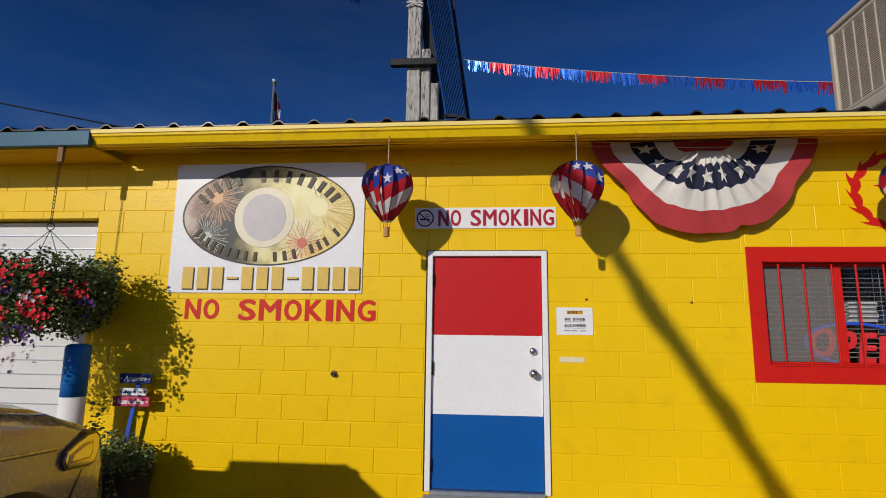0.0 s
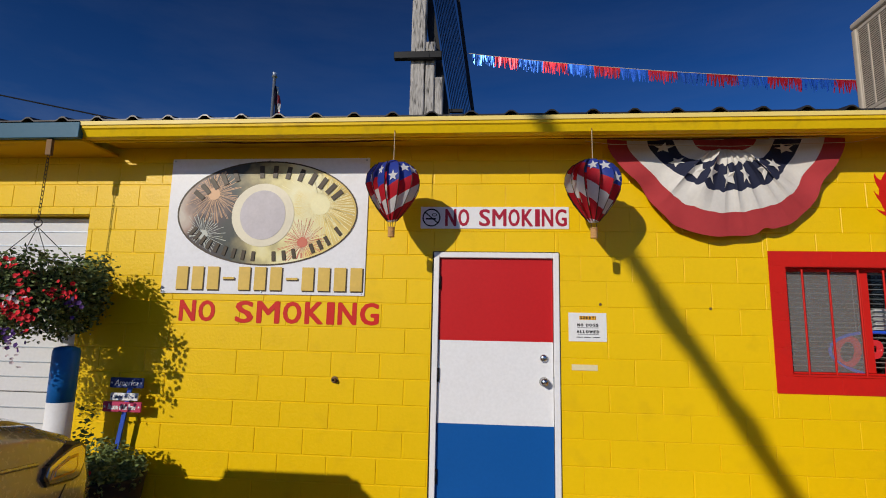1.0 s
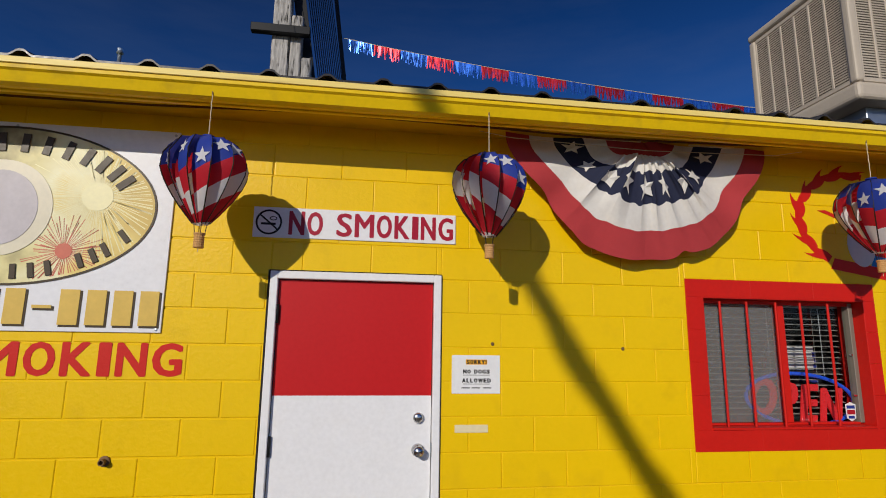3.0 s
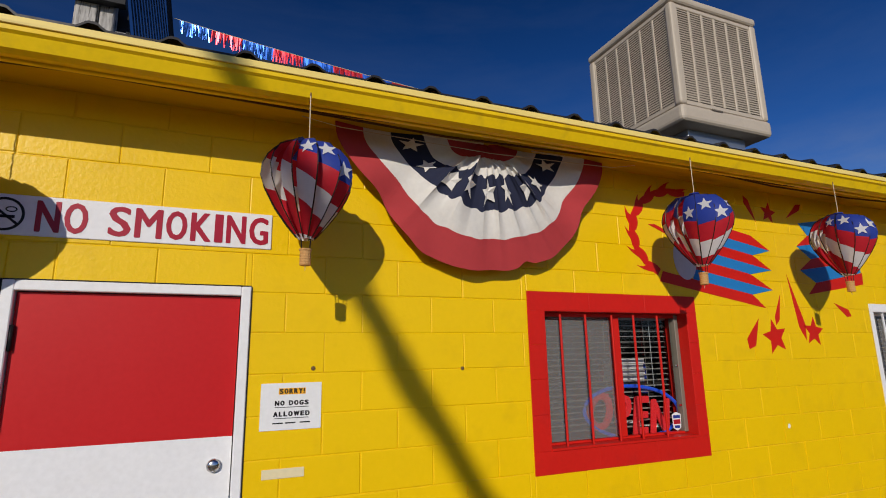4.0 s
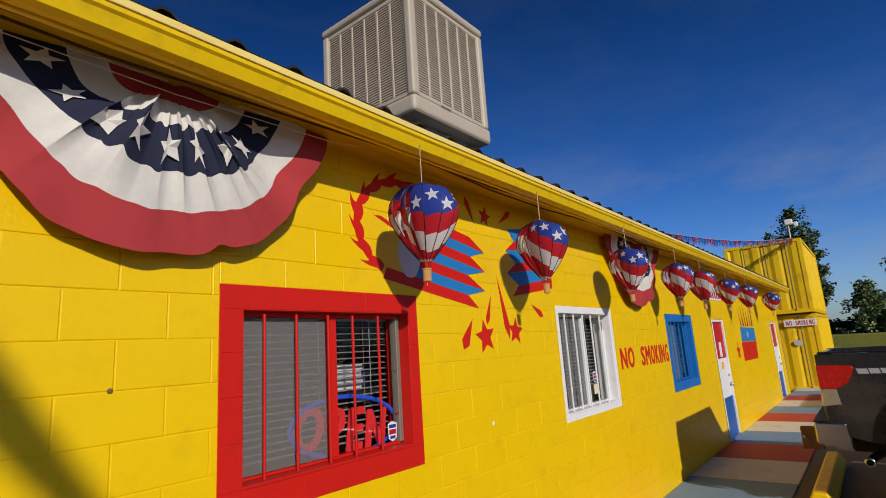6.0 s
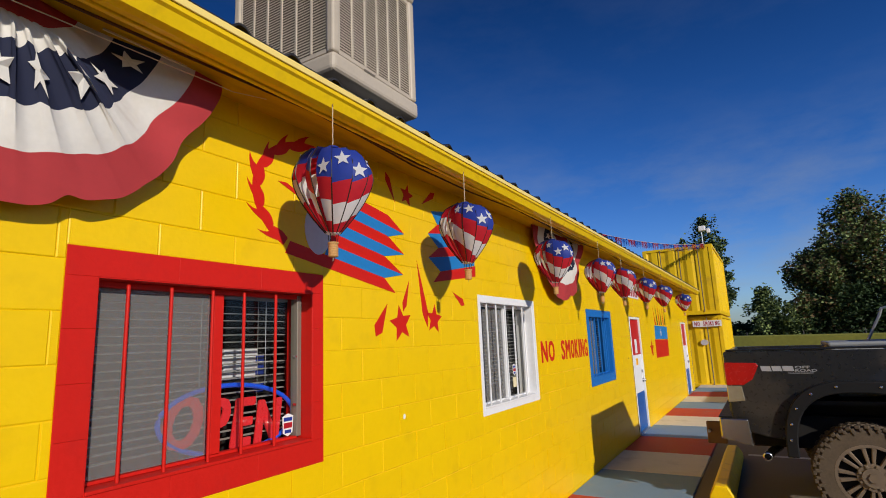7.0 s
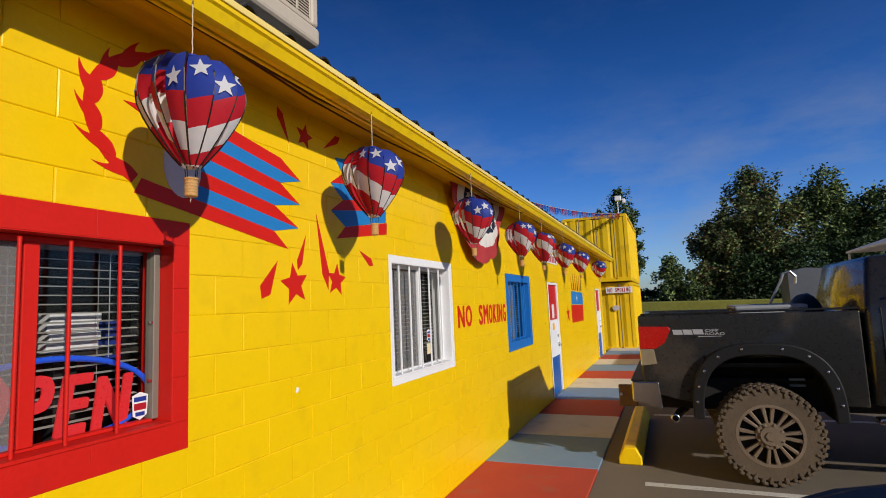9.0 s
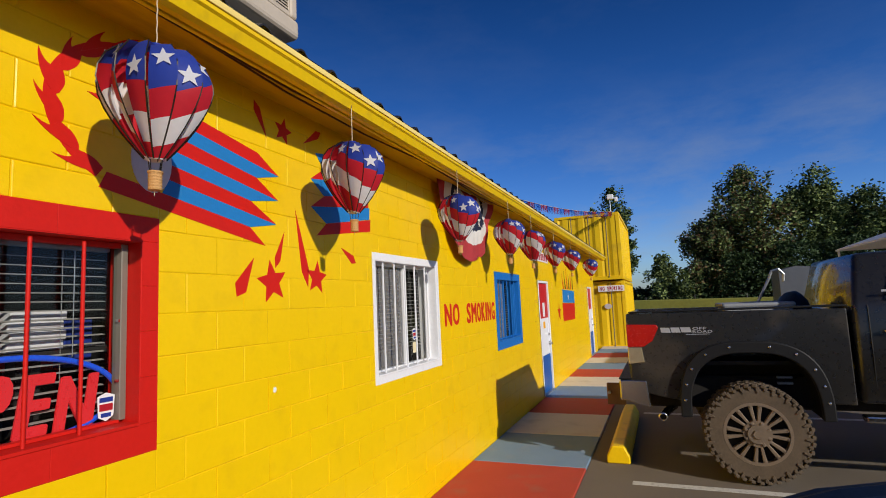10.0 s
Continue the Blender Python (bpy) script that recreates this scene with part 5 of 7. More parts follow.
tinsel_line((0.03, 4.62, 6.6), (23.1, -0.72, 5.08), 1.23, 0.42, "red and blue metallic fringe garland strung over the roof", 1, 0.2)
tinsel_line((-0.7, 3.5, 7.02), (-5.38, -9.46, 9.0), 2.6, 0.35, "red and blue metallic fringe garland tied to the roof post", 2, 0.17, 0.3, 0.115)
kn = thing("rope_knot", (-0.7, 3.49, 7.0), "white rope tied round the timber post", "rope")
part("loop", tube([SET_BACK @ Vector(p) for p in ((-0.54, 1.7, 5.75), (-0.45, 1.69, 5.78), (-0.33, 1.7, 5.74), (-0.33, 1.72, 5.80), (-0.54, 1.7, 5.81))], 0.015, 6), NYLON_WHITE, kn)
uw = thing("overhead_cable", (-3.0, 2.0, 4.0), "black overhead cable reaching the roof", "cable")
part("cable", tube([(-14, 3.0, 6.75), (-7.43, 3.0, 5.215), (-5.13, 3.0, 4.725), (-2.9, 3.0, 4.3), (-2.4, 3.0, 3.97)], 0.012, 6), BLACK, uw)
wd = thing("gutter_wire", (2.3, -0.2, 3.18), "thin pale wire strung under the eave", "wire")
part("strand", tube([(1.2, -0.2, 3.16), (1.4, -0.2, 3.13), (2.3, -0.2, 3.105), (3.2, -0.2, 3.13), (3.4, -0.2, 3.17)], 0.0024, 5), TWINE, wd)
BROWN_WIRE = material("brown_eave_wire", (0.1, 0.04, 0.015), 0.6, var=0.2, bump=0)
for q_ in range(2):
    wb = thing("eave_wire", (5.0, -0.3, 3.19), "thin brown wire stapled along the eave", "wire")
    part("strand", tube([(-2.5 + 0.9 * j_, -0.25 - 0.055 * q_ + 0.02 * math.sin(j_ * 1.7 + q_), 3.19 - 0.04 * abs(math.sin(j_ * 0.9 + q_))) for j_ in range(26)], 0.007, 5), BROWN_WIRE, wb)


# ---- leaves ----
def leaf_mesh(points, size, rnd, spread, flat=0.4):
    """Many small folded leaves about the given points."""
    verts, faces = [], []
    for p in points:
        d = Vector((rnd.gauss(0, 1), rnd.gauss(0, 1), rnd.gauss(0, 1) * flat)).normalized()
        o = Vector(p) + Vector((rnd.gauss(0, 1), rnd.gauss(0, 1), rnd.gauss(0, 1))) * spread
        s = size * rnd.uniform(0.6, 1.3)
        w = d.cross(Vector((rnd.gauss(0, 1), rnd.gauss(0, 1), rnd.gauss(0, 1)))).normalized() * s * 0.32
        up = d.cross(w).normalized() * s * 0.1
        i = len(verts)
        verts += [o, o + d * s * 0.5 + w + up, o + d * s, o + d * s * 0.5 - w + up]
        faces += [(i, i + 1, i + 2), (i, i + 2, i + 3)]
    me = bpy.data.meshes.new("leaves")
    me.from_pydata([tuple(v) for v in verts], [], faces)
    me.update()
    return me


def make_tree(loc, tall, wide, mats, seed, label, leaves=7000, size=0.3, low=0.25):
    rnd = random.Random(seed)
    t = thing("tree", loc, label, "tree", "trees behind the lot")
    base = Vector(loc)
    part("trunk", tube([base, base + Vector((0.1, 0.1, tall * 0.3)), base + Vector((0.0, -0.1, tall * 0.75))], tall * 0.025, 10, r_end=tall * 0.008), BARK, t)
    tips = []
    for k in range(26):
        h = tall * rnd.uniform(low, 0.8)
        a = rnd.uniform(0, 6.28)
        reach = wide * (0.55 + 0.45 * math.sin(math.pi * min(1, (h / tall - low) / (1 - low) + 0.25))) * rnd.uniform(0.6, 1.0)
        s = base + Vector((0, 0, h * 0.9))
        e = s + Vector((math.cos(a) * reach, math.sin(a) * reach, tall * rnd.uniform(0.05, 0.22)))
        part("limb", tube([s, s.lerp(e, 0.5) + Vector((0, 0, 0.1 * tall * rnd.random())), e], tall * 0.008, 6, r_end=tall * 0.002), BARK, t)
        for q in range(5):
            tips.append(s.lerp(e, 0.35 + 0.16 * q) + Vector((rnd.gauss(0, 1), rnd.gauss(0, 1), rnd.gauss(0, 0.8))) * wide * 0.1)
    tips += [base + Vector((rnd.gauss(0, 0.12) * wide, rnd.gauss(0, 0.12) * wide, tall * rnd.uniform(0.72, 0.98))) for _ in range(14)]
    # upright shoots break the outline
    shoots = []
    for k in range(22):
        a, f = rnd.uniform(0, 6.28), math.sqrt(rnd.random()) * 0.85
        foot = base + Vector((math.cos(a) * f * wide, math.sin(a) * f * wide, tall * (0.9 - 0.3 * f * f) * rnd.uniform(0.85, 1.0)))
        up = Vector((rnd.gauss(0, 0.15), rnd.gauss(0, 0.15), 1)) * tall * rnd.uniform(0.05, 0.14)
        shoots += [foot + up * (q / 7) for q in range(8) for _ in range(max(2, leaves // 1800))]
    for j, mat in enumerate(mats):
        tagged(mesh_part("shoot_leaves", leaf_mesh(shoots[j::len(mats)], size, rnd, tall * 0.014), mat, t), kind="stuff")
        pts = [tips[rnd.randrange(len(tips))] for _ in range(leaves // len(mats))]
        tagged(mesh_part("crown", leaf_mesh(pts, size, rnd, wide * 0.1), mat, t), kind="stuff")
    return t


# ---- flower basket, planter, bollard and stake sign by the garage ----
hb = thing("hanging_flower_basket", (-3.09, -0.45, 3.12), "hanging basket overflowing with red and purple flowers", "hanging basket")
rnd = random.Random(11)
HC = Vector((-3.1, -0.45, 1.92))
part("ceiling_hook", box(-3.145, -3.095, -0.465, -0.435, 2.99, 3.125, 0.003), RUST_STEEL, hb)
z_ = 2.98
k = 0
while z_ > 2.46:
    m = bmesh.new()
    pts = [(0.011 * math.cos(2 * math.pi * q / 10), 0, 0.021 * math.sin(2 * math.pi * q / 10)) for q in range(11)]
    tube(pts, 0.003, 5, m, caps=False)
    bmesh.ops.transform(m, matrix=pose(-3.12 - 0.02 * (3.1 - z_), -0.45, z_, 0, 0, 90 * (k % 2)), verts=m.verts)
    part("chain_link", m, WIRE, hb)
    z_ -= 0.034
    k += 1
part("ring", tube([(-3.13 + 0.035 * math.cos(2 * math.pi * q / 14), -0.45, 2.43 + 0.03 * math.sin(2 * math.pi * q / 14)) for q in range(15)], 0.004, 6, caps=False), WIRE, hb)
for q in range(4):
    a = math.pi / 2 * q + 0.4
    part("hanger_wire", tube([(-3.13, -0.45, 2.4), (HC.x + 0.3 * math.cos(a), HC.y + 0.3 * math.sin(a), 2.08)], 0.003, 5), WIRE, hb)
part("bowl", lathe([(0.05, -0.22), (0.2, -0.2), (0.3, -0.05), (0.31, 0.05), (0.28, 0.05), (0.26, -0.05)], 20, (HC.x, HC.y, 1.98)), SOIL, hb)
pts = []
for _ in range(12500):
    a, r = rnd.uniform(0, 6.28), math.sqrt(rnd.random())
    h = rnd.uniform(-0.38, 0.24)
    R = 0.53 if h > -0.15 else 0.53 - 0.2 * (-0.15 - h) / 0.35
    rr = R * (0.45 + 0.55 * r)
    pts.append(HC + Vector((math.cos(a) * rr, math.sin(a) * rr * 0.85, h * (1 - 0.25 * r) + 0.05 * math.sin(a * 5))))
tagged(mesh_part("foliage", leaf_mesh(pts[:9500], 0.038, rnd, 0.03), LEAF, hb), kind="stuff")
tagged(mesh_part("foliage", leaf_mesh(pts[9500:], 0.036, rnd, 0.03), LEAF_DARK, hb), kind="stuff")


def flower_mesh(points, size, rnd):
    verts, faces = [], []
    for p in points:
        n = Vector((rnd.gauss(0, 0.5), -1 + rnd.gauss(0, 0.4), rnd.gauss(0.35, 0.5))).normalized()
        u = n.orthogonal().normalized()
        w = n.cross(u)
        s = size * rnd.uniform(0.7, 1.2)
        i = len(verts)
        verts.append(Vector(p) - n * s * 0.3)
        for q in range(10):
            r = s * (1.0 if q % 2 == 0 else 0.8)
            a = 2 * math.pi * q / 10
            verts.append(Vector(p) + (u * math.cos(a) + w * math.sin(a)) * r)
        faces += [(i, i + 1 + q, i + 1 + (q + 1) % 10) for q in range(10)]
    me = bpy.data.meshes.new("petals")
    me.from_pydata([tuple(v) for v in verts], [], faces)
    me.update()
    return me


def clumps(centres, n, spread, rnd):
    return [Vector(c) + Vector((rnd.gauss(0, spread), rnd.gauss(0, spread * 0.4), rnd.gauss(0, spread))) for c in centres for _ in range(n)]


drape = []
for _ in range(2600):
    q_ = rnd.random()
    drape.append(Vector((-3.45 + 0.6 * q_ + rnd.gauss(0, 0.03), -0.86 + rnd.gauss(0, 0.07), rnd.uniform(1.3 + 0.28 * q_, 1.72))))
tagged(mesh_part("trailing_foliage", leaf_mesh(drape, 0.032, rnd, 0.02), LEAF, hb), kind="stuff")
for c_, n_f, sp, mat, sz in (([(-2.77, -0.93, 1.72), (-2.82, -0.94, 1.77), (-2.71, -0.94, 1.7), (-2.88, -0.93, 2.06), (-2.7, -0.95, 1.83), (-2.75, -0.93, 1.955), (-2.66, -0.74, 1.86), (-2.57, -0.73, 1.85), (-3.01, -0.95, 2.03), (-3.0, -0.97, 1.94), (-2.66, -0.94, 1.68), (-2.95, -0.95, 1.7)], 11, 0.04, PETAL_RED, 0.019), ([(-2.83, -0.95, 1.54), (-2.9, -0.96, 1.58), (-2.74, -0.95, 1.53), (-2.55, -0.7, 1.76), (-3.01, -0.96, 1.86)], 11, 0.05, PETAL_PURPLE, 0.019), ([(-2.87, -0.9, 1.37), (-2.98, -0.9, 1.35), (-2.72, -0.93, 1.43), (-2.79, -0.97, 1.8)], 9, 0.045, PETAL_WHITE, 0.017)):
    for cc in c_:
        mesh_part("flower_cluster", flower_mesh(clumps([cc], n_f, sp, rnd), sz, rnd), mat, hb)
bo = thing("bollard", (-2.825, -0.36, 0), "steel bollard painted blue above white beside the garage door", "bollard")
part("post", lathe([(0.092, 0.0), (0.092, 1.05)], 28, (-2.825, -0.36, 0.0)), WHITE_PAINT, bo, "white lower part", smooth=True)
part("sleeve", lathe([(0.093, 1.05), (0.094, 1.43), (0.086, 1.455), (0.05, 1.468), (0.001, 1.47)], 28, (-2.825, -0.36, 0.0)), BLUE_PAINT, bo, "blue upper part", smooth=True)

PX, PY = -2.43, -0.34
pl = thing("flower_planter", (PX, PY, 0), "dark planter tub with trailing green plants and a red flower", "planter")
part("tub", lathe([(0.2, 0.0), (0.25, 0.12), (0.27, 0.35), (0.29, 0.5), (0.3, 0.52), (0.26, 0.52), (0.25, 0.44)], 28, (PX, PY, 0.0)), SOIL, pl, smooth=True)
pts = []
for _ in range(3400):
    a, r = rnd.uniform(0, 6.28), math.sqrt(rnd.random())
    pts.append(Vector((PX + 0.28 * r * math.cos(a), PY + 0.26 * r * math.sin(a), 0.6 + rnd.uniform(-0.1, 0.13) * (1.3 - r) - 0.07 * r * r + 0.05 * math.sin(a * 4))))
for s_ in range(4):
    a = rnd.uniform(0, 6.28)
    pts += [Vector((PX + (0.3 + 0.03 * q / 12) * math.cos(a), PY + (0.28 + 0.02 * q / 12) * math.sin(a), 0.55 - q * 0.022)) for q in range(14) for _ in range(4)]
tagged(mesh_part("foliage", leaf_mesh(pts, 0.036, rnd, 0.016), LEAF, pl), kind="stuff")
mesh_part("flower_cluster", flower_mesh(clumps([(-2.36, -0.62, 0.6)], 5, 0.02, rnd), 0.022, rnd), PETAL_RED, pl)
vine = []
for s_ in range(4):
    x_ = -2.76 + 0.03 * s_
    vine += [Vector((x_ + 0.04 * math.sin(q * 0.6 + s_), -0.22, 0.58 + q * 0.02)) for q in range(12 + 9 * (s_ % 2)) for _ in range(2)]
tagged(mesh_part("trailing_vine", leaf_mesh(vine, 0.042, rnd, 0.018), LEAF, pl), kind="stuff")

sk = thing("stake_sign", (-2.5, -0.11, 0.5), "three small patriotic boards on a blue stake in the planter", "garden sign")
part("stake", prism([(-2.56, 0.45), (-2.525, 0.45), (-2.43, 1.15), (-2.465, 1.15)], "y", -0.108, -0.093), STAKE_BLUE, sk)
for x0, x1, z0, z1, mat, ink, words in ((-2.613, -2.327, 1.137, 1.218, BOARD_NAVY, WHITE_PAINT, "America"), (-2.6, -2.364, 1.037, 1.097, WHITE_PAINT, BOARD_NAVY, "Land of the Free"), (-2.655, -2.327, 0.948, 1.028, BOARD_PINK, WHITE_PAINT, "Because of the Brave")):
    brd = part("board", box(x0, x1, -0.123, -0.109, z0, z1, 0.003), mat, sk)
    w_ = x1 - x0
    mesh_part("word", text_mesh(words, x0 + 0.14 * w_, x1 - 0.14 * w_, z0 + 0.018, z1 - 0.016, -0.1235, 0.001, 0.03, 0.2), ink, brd)
    for sx_ in (x0 + 0.06 * w_, x1 - 0.06 * w_):
        part("painted_star", prism(star_pts(sx_, (z0 + z1) / 2, 0.012), "y", -0.125, -0.1232), ink, brd)


# ---- vehicles ----
def wheel(parent, cx, cy, r, wide, out, rim_mat, tyre_mat, lugs):
    """A wheel whose axle lies along x; out is -1 or 1, the side that shows."""
    prof = [(r * 0.62, -wide / 2), (r * 0.9, -wide / 2), (r * 0.98, -wide * 0.4), (r, -wide * 0.2), (r, wide * 0.2), (r * 0.98, wide * 0.4), (r * 0.9, wide / 2), (r * 0.62, wide / 2)]
    m = lathe(prof, 48, ends=False)
    bmesh.ops.transform(m, matrix=pose(cx, cy, r, 0, 90, 0), verts=m.verts)
    w = part("wheel", m, tyre_mat, parent, "tyre", smooth=False)
    if lugs:
        m = bmesh.new()
        for k in range(40):
            a = 360 * k / 40
            jog = 0.5 * math.sin(k * 2.1)
            for side, ph in ((-1, 0), (1, 4.5)):
                # tread blocks: a shoulder lug, and a slanted inner one
                for lo, hi, ang, wd, off in ((0.3, 0.53, 10, 0.021, 0.0), (0.04, 0.29, 32, 0.017, 3.0)):
                    u0, u1 = sorted((side * wide * lo, side * wide * hi))
                    b = box(-wd, wd, u0, u1, r - 0.025, r + 0.006, 0.005)
                    bmesh.ops.transform(b, matrix=pose(0, 0, 0, 0, a + ph + off + jog, 0) @ pose(0, 0, 0, 0, 0, -side * ang), verts=b.verts)
                    merge(m, b)
                # sidewall lugs, long and short in turn, hooked
                z0 = r * (0.83 if k % 2 else 0.885)
                b = prism([(-0.017, r - 0.012), (0.015, r - 0.012), (0.019, r * 0.92), (0.004, z0), (-0.012, z0 + 0.01)], "y", *sorted((side * wide * 0.49, side * wide * 0.535)), bev=0.004)
                bmesh.ops.transform(b, matrix=pose(0, 0, 0, 0, a + ph, 0), verts=b.verts)
                merge(m, b)
        bmesh.ops.transform(m, matrix=pose(cx, cy, r, 0, 0, -90 * out), verts=m.verts)
        tagged(part("tread", m, tyre_mat, w), kind="stuff")
    fx = cx + out * wide / 2
    rr = r * 0.64
    m = ring_y(0, 0, rr, rr, 0.028, -0.012, 0.1, 40)
    ring_y(0, 0, rr + 0.018, rr + 0.018, 0.014, -0.004, 0.05, 40, m)
    for k in range(8):
        for dk in (-9, 9):
            b = prism([(-0.011, rr * 0.34), (0.011, rr * 0.34), (0.019, rr * 0.94), (-0.019, rr * 0.94)], "y", -0.006, 0.045, bev=0.004)
            bmesh.ops.transform(b, matrix=pose(0, 0, 0, 0, 45 * k + dk, 0), verts=b.verts)
            merge(m, b)
            if lugs:
                b = lathe([(0.007, 0), (0.006, 0.006), (0.0005, 0.007)], 6)
                bmesh.ops.transform(b, matrix=pose(0, 0, 0, 0, 45 * k + dk, 0) @ pose(0, -0.006, rr * 0.86, 90, 0, 0), verts=b.verts)
                merge(m, b)
    disc_y(0, 0, rr * 0.42, rr * 0.42, -0.012, 0.05, 32, m)
    disc_y(0, 0, rr * 0.3, rr * 0.3, -0.03, -0.012, 24, m)
    disc_y(0, 0, rr * 0.15, rr * 0.15, -0.042, -0.03, 6, m)
    for k in range(8):
        b = box(-0.012, 0.012, -0.024, -0.01, rr * 0.3, rr * 0.4, 0.003)
        bmesh.ops.transform(b, matrix=pose(0, 0, 0, 0, 45 * k + 22, 0), verts=b.verts)
        merge(m, b)
    bmesh.ops.transform(m, matrix=pose(fx - out * 0.01, cy, r, 0, 0, -90 if out < 0 else 90), verts=m.verts)
    part("rim", m, rim_mat, w, "spoked wheel rim")
    m = disc_y(0, 0, rr * 0.9, rr * 0.9, 0.06, 0.09, 32)
    bmesh.ops.transform(m, matrix=pose(fx - out * 0.01, cy, r, 0, 0, -90 if out < 0 else 90), verts=m.verts)
    part("brake_disc", m, BLACK, w)
    return w


def loft(sections, bm=None):
    """Rings of equal count joined along a body; ends closed."""
    bm = bm or bmesh.new()
    rings = [[bm.verts.new(p) for p in s] for s in sections]
    n = len(rings[0])
    for a, b in zip(rings, rings[1:]):
        for k in range(n):
            bm.faces.new((a[k], a[(k + 1) % n], b[(k + 1) % n], b[k]))
    bm.faces.new(rings[0][::-1])
    bm.faces.new(rings[-1])
    bmesh.ops.recalc_face_normals(bm, faces=bm.faces)
    return bm


def make_car(name, cx, nose, half, paint, label, hood, roof_z, amber, cabin=1.0):
    """A car parked with its nose towards the wall (+y)."""
    c = thing(name, (cx, nose - 2.2, -0.02), label, "car")

    def ring(y, zb, zt, w, crown=0.03):
        return [(cx - w * 0.9, nose - y, zb), (cx + w * 0.9, nose - y, zb), (cx + w, nose - y, zb + 0.18), (cx + w * 1.0, nose - y, zt - 0.22), (cx + w * 0.95, nose - y, zt - 0.06), (cx + w * 0.8, nose - y, zt + crown * 0.3), (cx, nose - y, zt + crown), (cx - w * 0.8, nose - y, zt + crown * 0.3), (cx - w * 0.95, nose - y, zt - 0.06), (cx - w * 1.0, nose - y, zt - 0.22), (cx - w, nose - y, zb + 0.18)]

    b = loft([ring(0.0, 0.42, hood - 0.33, half * 0.72), ring(0.06, 0.3, hood - 0.28, half * 0.84), ring(0.22, 0.24, hood - 0.19, half * 0.94), ring(0.55, 0.22, hood - 0.08, half), ring(1.05, 0.22, hood, half), ring(1.5, 0.22, hood + 0.03, half), ring(3.6, 0.22, hood + 0.04, half), ring(4.3, 0.3, hood, half * 0.96), ring(4.45, 0.45, hood - 0.2, half * 0.85)])
    bevel(b, 0.02, 2, [e for e in b.edges if e.calc_face_angle(0) > 0.35])
    body = part("body", b, paint, c, smooth=True)

    def cab(y, z, w):
        return [(cx - w, nose - y, z), (cx + w, nose - y, z)]

    screen_y = 1.2 if cabin == 1.0 else 1.45
    gh = loft([[(cx - half * 0.93 * cabin, nose - screen_y, hood + 0.0), (cx + half * 0.93 * cabin, nose - screen_y, hood + 0.0), (cx + half * 0.93 * cabin, nose - 4.2, hood), (cx - half * 0.93 * cabin, nose - 4.2, hood)], [(cx - half * 0.7 * cabin, nose - 1.85, roof_z - 0.04), (cx + half * 0.7 * cabin, nose - 1.85, roof_z - 0.04), (cx + half * 0.7 * cabin, nose - 3.85, roof_z - 0.04), (cx - half * 0.7 * cabin, nose - 3.85, roof_z - 0.04)]])
    part("window_glass", gh, CAR_GLASS, c, "dark tinted glass")
    part("roof", box(cx - half * 0.72 * cabin, cx + half * 0.72 * cabin, nose - 3.9, nose - 1.75, roof_z - 0.06, roof_z, 0.03, 3), paint, c)
    for s in (-1, 1):
        for (y0, y1) in ((screen_y, 1.85), (2.75, 2.75), (4.2, 3.85)):
            part("pillar", tube([(cx + s * half * 0.94 * cabin, nose - y0, hood), (cx + s * half * 0.72 * cabin, nose - y1, roof_z - 0.03)], 0.04, 8), paint, c)
        for wy in (0.92, 3.55):
            # dark wheel arch and wheel
            m = disc_y(0, 0, 0.38, 0.38, 0, 0.02, 32)
            bmesh.ops.transform(m, matrix=pose(cx + s * (half + 0.006), nose - wy, 0.34, 0, 0, -90 if s < 0 else 90), verts=m.verts)
            part("wheel_arch", m, BLACK, body)
            wheel(c, cx + s * (half - 0.1), nose - wy, 0.33, 0.22, s, CHROME, FLARE, False)
        # angular lamp wrapped round the corner
        rear, front = Vector((cx + s * half * 1.0, nose - 0.64, hood - 0.29)), Vector((cx + s * half * 0.93, nose - 0.22, hood - 0.29))
        along = (front - rear).normalized()
        out = Vector((s * along.y, -s * along.x, 0))

        def lens_shape(poly, near, far):
            m_ = bmesh.new()
            r0 = [m_.verts.new(rear + along * u + Vector((0, 0, v)) + out * near) for u, v in poly]
            r1 = [m_.verts.new(rear + along * (0.185 + (u - 0.185) * 0.93) + Vector((0, 0, v * 0.93)) + out * far) for u, v in poly]
            m_.faces.new(r0[::-1])
            m_.faces.new(r1)
            for i_ in range(len(poly)):
                m_.faces.new((r0[i_], r0[(i_ + 1) % len(poly)], r1[(i_ + 1) % len(poly)], r1[i_]))
            bmesh.ops.recalc_face_normals(m_, faces=m_.faces)
            return m_

        outline = [(0.0, -0.03), (0.02, 0.025), (0.1, 0.06), (0.24, 0.1), (0.33, 0.1), (0.375, 0.06), (0.38, -0.02), (0.34, -0.1), (0.28, -0.11), (0.04, -0.085)]
        lamp = part("headlamp", lens_shape(outline, -0.08, 0.022), LAMP_BEZEL, c, "dark bezel of a wrapped headlamp")
        part("lens", lens_shape([(0.185 + (u - 0.185) * 0.9, v * 0.86) for u, v in outline], 0.0, 0.028), LAMP_CLEAR if amber else CAR_GLASS, lamp, "clear pale lens")
        if amber:
            part("lamp_reflector", lens_shape([(0.05, -0.05), (0.06, 0.0), (0.2, 0.045), (0.28, 0.045), (0.29, -0.03), (0.25, -0.06)], 0.0, 0.033), LAMP_AMBER, lamp, "amber reflector")
            part("lamp_inner", lens_shape([(0.07, -0.038), (0.08, -0.005), (0.2, 0.03), (0.265, 0.03), (0.27, -0.025), (0.24, -0.046)], 0.0, 0.037), LAMP_CLEAR, lamp, "clear inner bowl")
